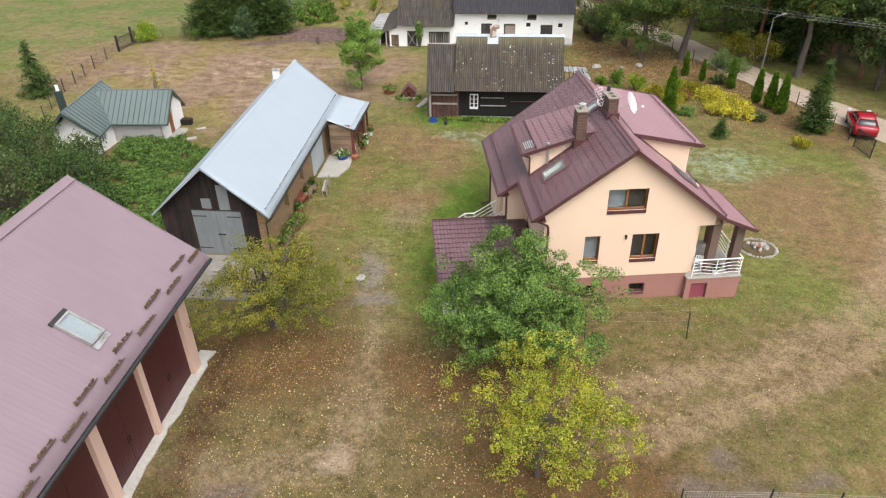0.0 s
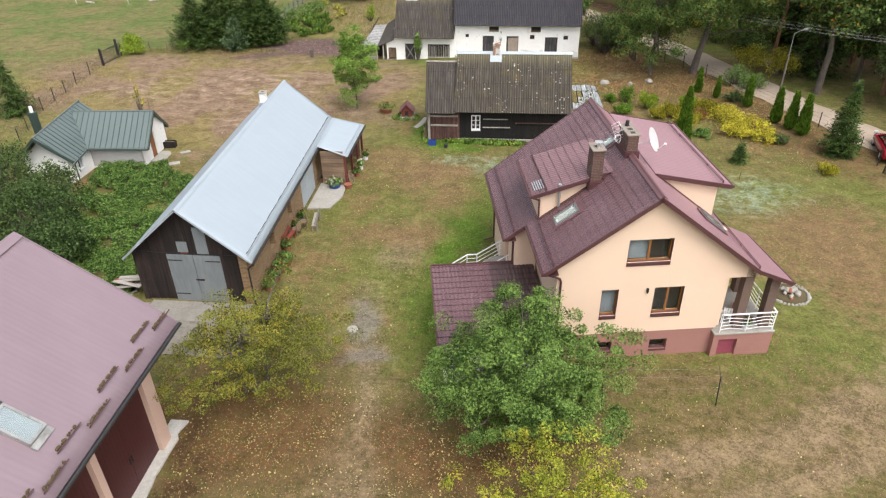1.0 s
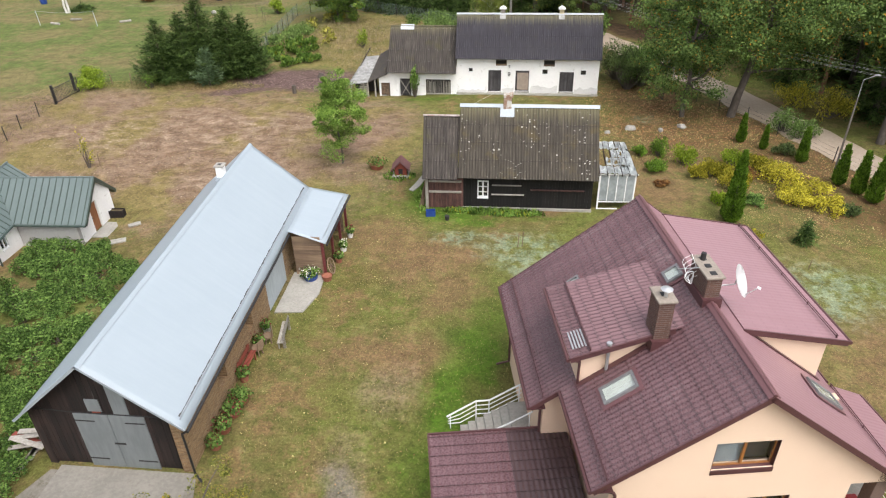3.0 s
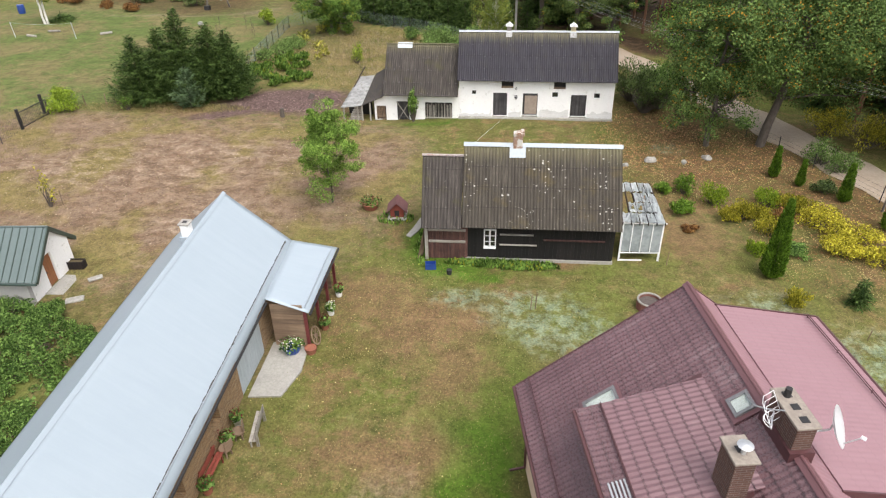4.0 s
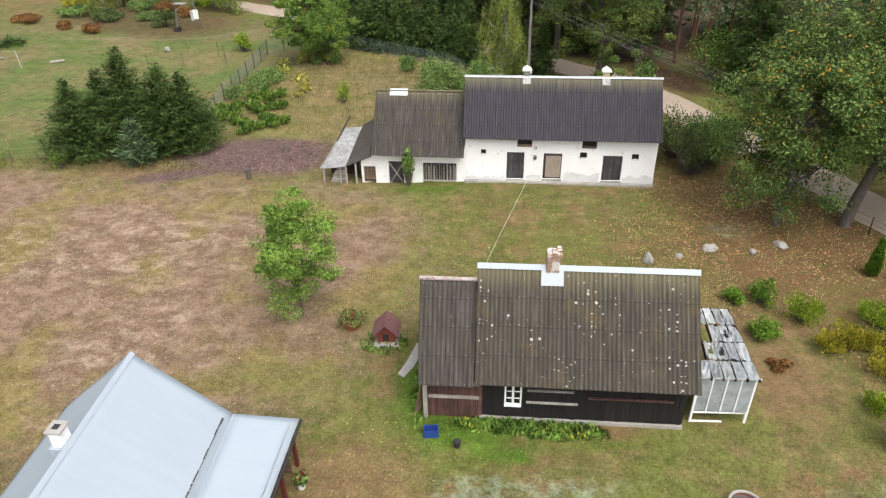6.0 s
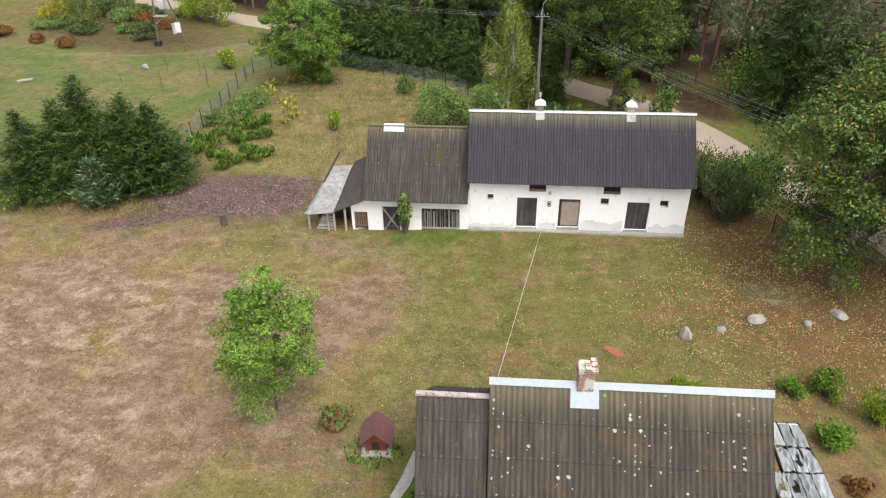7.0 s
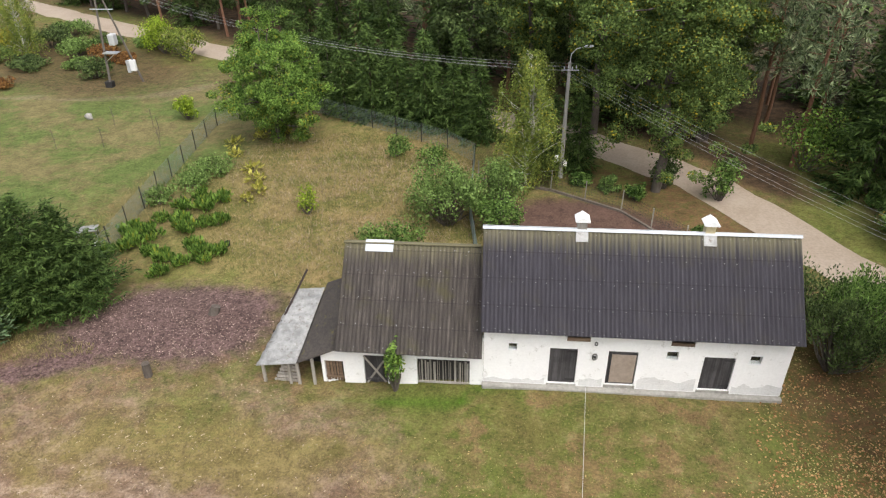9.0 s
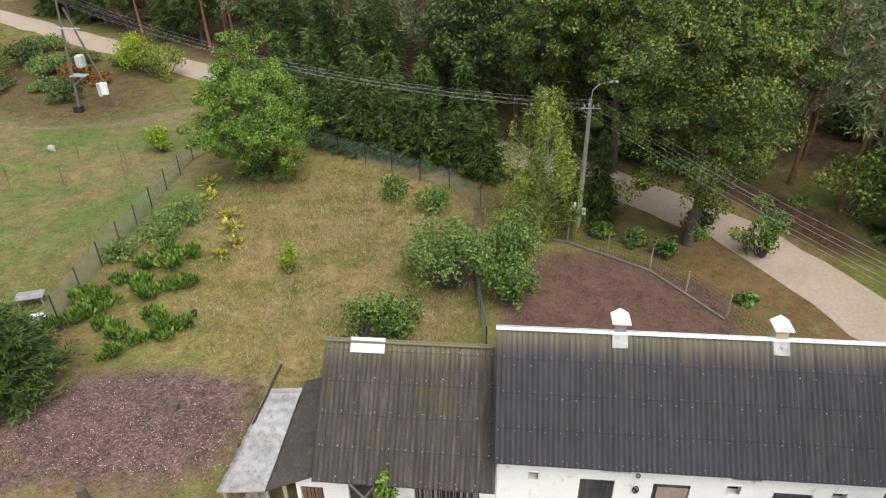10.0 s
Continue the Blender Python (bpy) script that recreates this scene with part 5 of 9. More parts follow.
# stair to the side door
stair = thing("side_stair", HM.copy(), "pale concrete stair with white tube railings", "stairs")
for i in range(7):
    x = -7.6 + 0.32 * i
    part("step", boxed(x, x + 0.32 if i < 6 else -4.96, 5.5, 7.1, -0.2, 0.17 + 0.185 * i, bevel=0.015), CONCRETE, stair)
r = part("handrail", tubed([(-8.15, 7.15, 0.62), (-6.94, 7.15, 1.4), (-6.41, 7.15, 1.4), (-5.1, 7.15, 2.2)], 0.035, 8), WHITE, stair)
for k in range(3):
    o = 0.24 * (k + 1)
    part("bar", tubed([(-8.1, 7.15, 0.62 - 0.55 * o), (-7.6, 7.15, 0.95 - o), (-6.94, 7.15, 1.4 - o), (-6.41, 7.15, 1.4 - o), (-5.1, 7.15, 2.2 - o)], 0.02, 6), WHITE, r)
for x, z in ((-8.0, 0.72), (-6.94, 1.4), (-6.41, 1.4), (-5.2, 2.15)):
    part("baluster", tubed([(x, 7.15, -0.05), (x, 7.15, z)], 0.025, 6), WHITE, r)
part("handrail", tubed([(-7.2, 5.42, 1.15), (-5.89, 5.42, 1.85), (-5.0, 5.42, 2.4)], 0.03, 8), WHITE, stair)
for x, z in ((-7.1, 1.2), (-5.1, 2.35)):
    part("baluster", tubed([(x, 5.42, -0.05), (x, 5.42, z)], 0.025, 6), WHITE, stair)

# ---- garage ----
garage = thing("garage", pose(0, 0, 0), "long pink plastered garage with maroon doors and mauve sheet roof", "garage")
GE, GR, GS = (-12.58, 5.16), (-17.79, 8.84), 0.7063
Y0, Y1 = -8.0, 23.06
sheet("roof_slope", ROOF_GARAGE, garage, (GE[0], Y1, GE[1]), (GE[0], Y0, GE[1]), (GR[0], Y0, GR[1]), (GR[0], Y1, GR[1]), waves(Y1 - Y0, 0.2, 6), np.linspace(0, 6.4, 9), trapezoid)
sheet("roof_slope", ROOF_GARAGE, garage, (-23.0, Y0, 5.16), (-23.0, Y1, 5.16), (GR[0], Y1, GR[1]), (GR[0], Y0, GR[1]), waves(Y1 - Y0, 0.2, 6), np.linspace(0, 6.4, 9), trapezoid)
bm = bmesh.new()
for s, x in ((1, 0.16), (-1, -0.16)):
    beam(bm, (GR[0] + x, Y0, GR[1] - 0.06), (GR[0] + x, Y1 + 0.03, GR[1] - 0.06), 0.34, 0.02, (s * 0.6, 0, 1))
part("ridge_cap", bm, ROOF_GARAGE, garage)
for a in ((GE[0] - 0.02, GE[1] + 0.03), (-23.0, 5.19)):
    part("barge_board", beam(bmesh.new(), (a[0], Y1 + 0.03, a[1]), (GR[0], Y1 + 0.03, GR[1] + 0.03), 0.06, 0.22), ROOF_GARAGE, garage)
bm = bmesh.new()
tube(bm, (GE[0] + 0.07, Y0, GE[1] - 0.07), (GE[0] + 0.07, Y1, GE[1] - 0.07), 0.075)
part("gutter", bm, IRON, garage)
# front wall with four door openings
DOORS = [(4.9, 7.75), (8.2, 11.05), (11.5, 14.40), (14.88, 17.74), (18.05, 21.3)]
part("front_wall", wall_bm(-7.5, 21.95, -0.3, 4.75, [(a, b, 0.04, 4.15) for a, b in DOORS], 0.45, m=pose(-13.55, 0, 0) @ TURN_R), PLASTER_PINK, garage)
part("end_wall", wall_bm(-22.2, -14.0, -0.3, 8.7, (), 0.3, [(GR[0], GR[1] - 0.12, GS, 1), (GR[0], GR[1] - 0.12, -GS, 1)], pose(0, 21.65, 0)), PLASTER_PINK, garage)
part("back_wall", boxed(-22.2, -21.9, -7.5, 21.64, -0.3, 5.6), PLASTER_PINK, garage)
for a, b in DOORS:
    mid = (a + b) / 2
    for s, (p, q) in enumerate(((a + 0.01, mid - 0.01), (mid + 0.01, b - 0.01))):
        bm = boxed(-13.80, -13.75, p, q, 0.06, 4.13)
        n = int((q - p) / 0.2)
        for i in range(n):
            y = p + 0.1 + i * (q - p - 0.1) / n
            box(bm, -13.752, -13.745, y, y + 0.10, 0.1, 4.09)
        leaf = part("door_leaf", bm, DOOR_MAROON, garage)
        part("latch", boxed(-13.74, -13.70, mid + (-0.09 if s == 0 else 0.05), mid + (-0.05 if s == 0 else 0.09), 1.2, 1.5), IRON, leaf)
part("soffit", boxed(-13.54, -12.6, Y0 + 0.5, Y1 - 0.05, 4.95, 5.0), ROOF_GARAGE, garage)


def on_garage(x):
    return GE[1] + GS * (GE[0] - x)


for k, (x, y) in enumerate([(-13.26, 21.75), (-12.98, 22.7), (-13.19, 19.35), (-12.93, 20.55), (-12.86, 18.1), (-13.11, 16.92), (-12.83, 15.7), (-13.08, 14.5), (-12.78, 13.25), (-13.0, 12.02), (-12.78, 10.8), (-13.0, 9.6)]):
    m = pose(x, y, on_garage(x) + 0.02, 0, 35.2, 0)
    g = part("snow_guard", boxed(-0.02, 0.02, -0.58, 0.58, 0.0, 0.14, m), TRIM_PLUM, garage)
    bm = bmesh.new()
    random.seed(40 + k)
    for i in range(26):
        s = random.uniform(0.025, 0.065)
        bmesh.ops.create_icosphere(bm, subdivisions=1, radius=s, matrix=m @ pose(-0.05 - random.random() * 0.05, random.uniform(-0.55, 0.55), 0.02 + random.random() * 0.05))
    tagged(part("moss", bm, MOSS, g), kind="stuff")
m = pose(-14.26, 16.57, on_garage(-14.26) + 0.03, 0, 35.2, 0)
bm = bmesh.new()
for b in ((-0.68, 0.68, -0.4, -0.33), (-0.68, 0.68, 0.33, 0.4), (-0.68, -0.6, -0.33, 0.33), (0.6, 0.68, -0.33, 0.33)):
    box(bm, *b, 0.0, 0.13)
bmesh.ops.transform(bm, matrix=m, verts=bm.verts[:])
sk = part("roof_window", bm, TIN, garage, "roof window with a pale aluminium frame")
part("flashing", boxed(0.69, 0.92, -0.42, 0.42, 0.0, 0.05, m), TIN, sk)
part("flashing", boxed(-0.85, -0.69, -0.45, 0.45, 0.0, 0.07, m), IRON, sk)
# Added grey plate paints the sky's reflection below this pane.
part("blind", boxed(-0.6, 0.6, -0.33, 0.33, 0.05, 0.06, m), SHEEN_GREY, sk)
p = part("pane", boxed(-0.61, 0.61, -0.34, 0.34, 0.09, 0.1, m), GLASS, sk)
p.visible_shadow = False

# ---- long shed with zinc roof ----
shed = thing("shed", pose(0, 0, 0), "long dark plank and brick shed with a pale zinc roof", "shed")
SX, SZ = -16.05, 5.66


def shed_x(x, y):
    """The shed runs a little to the left as it goes back."""
    return x - 0.45 * (y - 30.7) / 19.0


def shed_slope(name, x_eave, z_eave, y0, y1):
    a, b = (shed_x(x_eave, y0), y0, z_eave), (shed_x(x_eave, y1), y1, z_eave)
    c, d = (shed_x(SX, y1), y1, SZ), (shed_x(SX, y0), y0, SZ)
    return sheet(name, ROOF_ZINC, shed, a, b, c, d, np.linspace(0, y1 - y0, 60), np.linspace(0, 5, 12), smooth_sheet)


shed_slope("roof_slope", -12.74, 2.82, 30.62, 49.75)
shed_slope("roof_slope", -19.4, 2.75, 30.62, 49.75)
bm = bmesh.new()
for s in (1, -1):
    beam(bm, (shed_x(SX + s * 0.07, 30.6), 30.6, SZ - 0.015), (shed_x(SX + s * 0.07, 49.77), 49.77, SZ - 0.015), 0.17, 0.02, (s * 0.85, 0, 1))
part("ridge_cap", bm, ROOF_ZINC, shed)
part("barge_board", beam(bmesh.new(), (-12.72, 30.6, 2.86), (SX, 30.6, SZ + 0.04), 0.03, 0.1), TRIM_ZINC, shed)
part("barge_board", beam(bmesh.new(), (-19.42, 30.6, 2.79), (SX, 30.6, SZ + 0.04), 0.03, 0.1), TRIM_ZINC, shed)
bm = bmesh.new()
tube(bm, (-12.68, 30.62, 2.74), (shed_x(-12.68, 44.5), 44.5, 2.74), 0.06)
part("gutter", bm, IRON, shed)
part("drainpipe", tubed([(-12.7, 30.75, 2.7), (-13.1, 30.9, 2.3), (-13.08, 30.92, 0.1), (-12.7, 30.6, 0.05)], 0.045), IRON, shed)
bm = bmesh.new()
for y0, y1 in ((30.9, 41.0), (41.2, 49.0)):
    beam(bm, (shed_x(-13.0, y0), y0, 3.15), (shed_x(-13.0, y1), y1, 3.15), 0.03, 0.10)
part("snow_guard", bm, TRIM_ZINC, shed)
bm = bmesh.new()
random.seed(8)
y = 31.0
while y < 49.0:
    l = random.uniform(0.08, 0.5)
    if noise.noise(Vector((y * 0.5, 3, 0))) > -0.22:
        w_ = random.uniform(0.03, 0.07)
        beam(bm, (shed_x(-13.03 - w_ / 2, y), y, 3.13), (shed_x(-13.03 - w_ / 2, y + l), y + l, 3.13), w_, 0.10)
    y += l + random.uniform(0.0, 0.08)
tagged(part("leaf_litter", bm, WET_LITTER, shed), kind="stuff")
c = part("chimney", boxed(-16.9, -16.5, 45.6, 46.02, 4.6, 6.08, bevel=0.02), PLASTER_WHITE, shed, "whitewashed chimney stack")
part("chimney_cap", boxed(-16.96, -16.44, 45.54, 46.08, 6.082, 6.16, bevel=0.02), CONCRETE, c)
part("flue", boxed(-16.8, -16.6, 45.71, 45.91, 6.1, 6.172), IRON, c)
part("flashing", boxed(-16.98, -16.36, 45.5, 46.12, 4.62, 5.5), TRIM_ZINC, c)
# walls
part("side_wall", wall_bm(31.05, 49.5, -0.3, 2.95, [(41.3, 44.3, -0.05, 2.3), (38.2, 39.0, 1.0, 1.9), (34.6, 35.4, 1.0, 1.9)], 0.4, m=pose(-13.2, 31.05, 0, 0, 0, 91.36) @ pose(-31.05, 0, 0)), WALL_STONE, shed, "weathered brick side wall")
part("side_wall", boxed(-19.1, -18.8, 31.05, 49.5, -0.3, 3.0), WOOD_DARK, shed)
part("end_wall", wall_bm(-19.5, -13.7, -0.3, 5.6, (), 0.2, [(SX - 0.45, SZ - 0.12, 0.85, 1), (SX - 0.45, SZ - 0.12, -0.85, 1)], pose(0, 49.3, 0)), WOOD_DARK, shed)
part("gable_frame", wall_bm(-18.79, -13.61, -0.3, 5.6, [(-17.3, -14.55, -0.1, 2.85)], 0.1, [(SX, SZ - 0.2, 0.86, 1), (SX, SZ - 0.2, -0.86, 1)], pose(0, 31.16, 0)), WOOD_DARK, shed)
random.seed(3)
x = -19.1
while x < -13.25:
    w = random.uniform(0.17, 0.24)
    x1 = min(x + w, -13.22)
    xm = (x + x1) / 2
    top = SZ - 0.12 - 0.86 * abs(xm - SX)
    lo = 2.9 if -17.35 < xm < -14.5 else 0.08 + random.uniform(0, 0.06)
    h = 0.86 * (x1 - x) / 2
    sgn = 1 if xm < SX else -1
    bm = bmesh.new()
    y0, y1 = 31.13 + random.uniform(-0.012, 0.012), 31.158
    for y in (y0, y1):
        for (px, pz) in ((x + 0.006, lo), (x1 - 0.006, lo), (x1 - 0.006, top + sgn * h), (x + 0.006, top - sgn * h)):
            bm.verts.new((px, y, pz))
    v = bm.verts[:]
    for f in ((0, 1, 2, 3), (7, 6, 5, 4), (0, 4, 5, 1), (1, 5, 6, 2), (2, 6, 7, 3), (3, 7, 4, 0)):
        bm.faces.new([v[i] for i in f])
    part("plank", bm, WOOD_DARK, shed)
    x = x1
for s, (p, q) in enumerate(((-17.32, -15.95), (-15.93, -14.53))):
    bm = boxed(p, q, 31.06, 31.11, 0.02, 2.86, bevel=0.008)
    leaf = part("door_leaf", bm, DOOR_GREY, shed, "grey painted sheet door leaf")
    for z in (0.45, 2.5):
        part("strap_hinge", boxed(p + 0.02 if s == 0 else q - 0.8, p + 0.8 if s == 0 else q - 0.02, 31.04, 31.054, z, z + 0.05), IRON, leaf)
    if s:
        part("latch", boxed(-16.05, -15.6, 31.03, 31.053, 1.35, 1.42), IRON, leaf)
bm = boxed(-15.67, -15.07, 31.085, 31.12, 2.93, 4.45)
part("hatch", bm, DOOR_GREY, shed, "grey plank loft hatch")
part("vent_panel", boxed(-16.66, -16.12, 31.09, 31.125, 3.0, 3.6), DOOR_GREY, shed)
part("sign", boxed(-16.52, -16.2, 31.09, 31.12, 2.88, 2.99), RED_BOARD, shed)
part("lintel_cable", tubed([(-18.9, 31.1, 3.0), (-17.4, 31.06, 2.94), (-15.9, 31.06, 2.93), (-14.5, 31.06, 2.93), (-13.2, 31.02, 2.95)], 0.02), IRON, shed)
g = boxed(-13.34, -13.28, 41.32, 44.28, -0.02, 2.28)
for i in range(12):
    box(g, -13.285, -13.262, 41.34 + i * 0.245, 41.34 + i * 0.245 + 0.225, 0.0, 2.27)
bmesh.ops.translate(g, vec=(-0.2, 0, 0), verts=g.verts[:])
part("door_leaf", g, DOOR_BLUE, shed, "pale blue plank sliding door")
# porch at the back corner
sheet("porch_roof", ROOF_ZINC, shed, (-11.1, 44.58, 2.22), (-11.1, 50.4, 2.18), (-13.30, 49.74, 2.955), (-13.14, 44.62, 2.91), np.linspace(0, 5.8, 20), np.linspace(0, 2.1, 8), smooth_sheet)
part("porch_gutter", tube(bmesh.new(), (-11.04, 44.55, 2.14), (-11.04, 50.4, 2.1), 0.055), IRON, shed)
part("snow_guard", beam(bmesh.new(), (-11.34, 44.8, 2.41), (-11.32, 49.9, 2.38), 0.03, 0.09), TRIM_ZINC, shed)
for i in range(9):
    part("board", boxed(-13.0, -11.45, 44.72, 44.76 + 0.004 * (i % 2), 0.0 + i * 0.28, 0.27 + i * 0.28), WOOD_BROWN, shed)
for y in (44.74, 46.6, 48.4, 50.0):
    part("post", boxed(-11.42, -11.28, y - 0.07, y + 0.07, -0.05, 2.2), plain("oxblood post", (0.10, 0.018, 0.020), (0.14, 0.03, 0.03), 10, 1, 0.6, bump=0.1), shed)
part("boarding", prism([(-13.3, 0), (-11.45, 0), (-11.45, 2.2), (-13.3, 2.7)], 49.6, 49.64), WOOD_BROWN, shed)

# ---- small house with the green roof ----
cot = thing("green_roof_house", pose(0, 0, 0), "small grey rendered house with a dark green seamed roof", "house")


def seam_sheet(parent, pts, up, pitch=0.42, mat_=None):
    """A flat metal slope over the polygon pts with straight standing seams that run along up."""
    pts = [Vector(p) for p in pts]
    n = sum(((pts[i] - pts[0]).cross(pts[i + 1] - pts[0]) for i in range(1, len(pts) - 1)), Vector()).normalized()
    if n.z < 0:
        pts, n = pts[::-1], -n
    ev = (Vector(up) - n * n.dot(Vector(up))).normalized()
    eu = ev.cross(n)
    bm = bmesh.new()
    f = bm.faces.new([bm.verts.new(p) for p in pts])
    e = bmesh.ops.extrude_face_region(bm, geom=[f])
    bmesh.ops.translate(bm, vec=-n * 0.04, verts=[v for v in e["geom"] if isinstance(v, bmesh.types.BMVert)])
    flat = [((p - pts[0]).dot(eu), (p - pts[0]).dot(ev), (p - pts[0]).dot(n)) for p in pts]
    u = min(q[0] for q in flat) + pitch * 0.4
    ribs = []
    while u < max(q[0] for q in flat) - 0.05:
        cuts = []
        for (a, b, h), (c, d, g) in zip(flat, flat[1:] + flat[:1]):
            if (a - u) * (c - u) < 0:
                s = (u - a) / (c - a)
                cuts.append((b + (d - b) * s, h + (g - h) * s))
        cuts.sort()
        if len(cuts) > 1 and cuts[-1][0] - cuts[0][0] > 0.15:
            p, q = [pts[0] + eu * u + ev * v + n * (h + 0.035) for v, h in (cuts[0], cuts[-1])]
            ribs.append(beam(bmesh.new(), p, q, 0.04, 0.06, n))
        u += pitch
    uv = bm.loops.layers.uv.new("UVMap")
    for face in bm.faces:
        for lp in face.loops:
            o = lp.vert.co - pts[0]
            lp[uv].uv = (o.dot(eu), o.dot(ev))
    slope = part("roof_slope", bm, mat_ or ROOF_GREEN, parent)
    for rib in ribs:
        part("standing_seam", rib, TRIM_GREEN, slope)
    return slope


RE, RB, RW = 1.2, 3.05, 3.2          # eaves, cross ridge, main ridge
VALLEY, VTOP = (-31.15, 47.1, RE), (-33.3, 49.55, RB)
seam_sheet(cot, [VALLEY, (-26.6, 47.3, RE), (-27.05, 50.0, RB), VTOP], (-0.4, 2.7, 1.85))
seam_sheet(cot, [(-27.5, 52.4, 0.95), (-31.6, 52.0, 0.98), VTOP, (-27.05, 50.0, RB)], (0.4, -2.4, 2.1))
seam_sheet(cot, [(-30.75, 44.75, RE), (VALLEY[0], VALLEY[1], RE), (VTOP[0], VTOP[1], RB), (-33.75, 51.5, RW), (-32.75, 44.1, RW)], (-2.1, -0.3, 2.0), 0.46)
seam_sheet(cot, [(-35.6, 51.4, 1.2), (-35.0, 44.6, 1.2), (-32.75, 44.1, RW), (-33.75, 51.5, RW)], (2.1, 0.3, 2.0), 0.46)
seam_sheet(cot, [(-31.9, 51.7, 1.5), (-33.35, 49.7, RB), (-33.75, 51.5, RW)], (-2.1, -0.3, 2.0), 0.46)
for p, q, w in (((-26.58, 47.25, RE + 0.06), (-27.03, 50.0, RB + 0.06), 0.07), ((-27.48, 52.42, 1.0), (-27.03, 50.0, RB + 0.06), 0.07), ((-30.7, 44.68, RE + 0.05), (-32.75, 44.02, RW + 0.06), 0.06), ((-35.05, 44.52, RE + 0.05), (-32.75, 44.02, RW + 0.06), 0.06)):
    part("barge_board", beam(bmesh.new(), p, q, w, 0.22), TRIM_GREEN, cot)
part("soffit", beam(bmesh.new(), (-27.62, 52.3, 0.85), (-27.2, 50.05, 2.85), 0.3, 0.03), TRIM_GREEN, cot)
part("ridge_cap", tube(bmesh.new(), VTOP, (-27.05, 50.0, RB + 0.02), 0.06), ROOF_GREEN, cot)
part("ridge_cap", tube(bmesh.new(), (-32.75, 44.05, RW + 0.02), (-33.75, 51.5, RW + 0.02), 0.06), ROOF_GREEN, cot)
part("gutter", tube(bmesh.new(), (VALLEY[0], 47.02, RE - 0.05), (-26.58, 47.22, RE - 0.05), 0.07), TRIM_GREEN, cot)
part("gutter", tube(bmesh.new(), (-30.68, 44.75, RE - 0.05), (VALLEY[0] + 0.06, 47.05, RE - 0.05), 0.06), TRIM_GREEN, cot)
part("drainpipe", tubed([(-30.72, 44.8, RE - 0.08), (-30.98, 45.0, 0.9), (-30.98, 45.0, -0.45)], 0.05, 8), TRIM_GREEN, cot)
part("front_wall", boxed(-31.3, -27.35, 47.42, 47.7, -0.9, 1.22), PLASTER_GREY, cot)
part("plinth_strip", boxed(-31.3, -27.33, 47.40, 47.418, -0.9, -0.38), PLASTER_DAMP, cot)
part("end_wall", wall_bm(47.702, 51.5, -0.9, 3.0, [(49.05, 49.85, -0.42, 1.55)], 0.25, [(50.0, 2.85, 0.78, 1), (50.0, 2.85, -0.70, 1)], pose(-27.35, 0, 0, 0, 0, 90)), PLASTER_WHITE, cot, "white plastered gable end")
part("back_wall", boxed(-34.7, -27.62, 51.25, 51.5, -0.9, 1.4), PLASTER_GREY, cot)
part("gable_wall", prism([(-34.7, -0.9), (-31.25, -0.9), (-31.25, 1.4), (-32.75, 2.9), (-34.6, 1.3)], 44.75, 45.0), PLASTER_WHITE, cot)
part("side_wall", wall_bm(45.002, 47.41, -0.9, 1.15, [(45.75, 46.37, 0.1, 0.85)], 0.25, m=pose(-31.25, 0, 0, 0, 0, 90)), PLASTER_WHITE, cot)
part("side_wall", boxed(-34.7, -34.45, 45.002, 51.24, -0.9, 1.4), PLASTER_GREY, cot)
window_unit(cot, pose(-31.25, 45.75, 0.1) @ TURN_R, 0.62, 0.75, 0.06, WHITE, WHITE, 2)
d = part("door", boxed(-27.52, -27.46, 49.06, 49.84, -0.42, 1.54), WOOD_DOOR_ORANGE, cot, "orange brown wooden door")
part("door_handle", boxed(-27.45, -27.40, 49.14, 49.2, 0.5, 0.62), IRON, d)
bm = boxed(-27.34, -26.3, 48.4, 50.3, -0.6, -0.30, bevel=0.02)
part("door_step", bm, CONCRETE, cot)
st = part("stove_pipe", boxed(-36.75, -36.3, 49.4, 49.85, -0.5, 2.9, bevel=0.02), TRIM_GREEN, cot, "dark green clad chimney")
part("cowl", tube(bmesh.new(), (-36.52, 49.62, 2.9), (-36.52, 49.62, 3.35), 0.13, 0.12, 12), WHITE, st)
trough = thing("planter_box", pose(-27.0, 51.0, ground_z(-27, 51), 0, 0, 4), "dark brown wooden planter box by the small house", "planter")
bm = bmesh.new()
for b in ((-0.55, 0.55, -0.22, -0.18), (-0.55, 0.55, 0.18, 0.22), (-0.55, -0.51, -0.18, 0.18), (0.51, 0.55, -0.18, 0.18)):
    box(bm, *b, 0.0, 0.5)
part("box_body", bm, WOOD_DARK, trough)
part("soil", boxed(-0.51, 0.51, -0.18, 0.18, 0.3, 0.42), MOSS, trough)
for k, (x, y, w_, l_) in enumerate(((-25.3, 47.9, 0.5, 0.95), (-25.2, 49.9, 0.4, 0.75))):
    ob = part("paving_slab", lumpy(boxed(-l_ / 2, l_ / 2, -w_ / 2, w_ / 2, 0, 0.1, bevel=0.03), 0.04, 2.0, k), STONE)
    ob.matrix_basis = grounded(x, y, 25 + 15 * k)
    tagged(ob, "broken pale stone slab lying in the grass", "stone slab", "slabs by the small house")

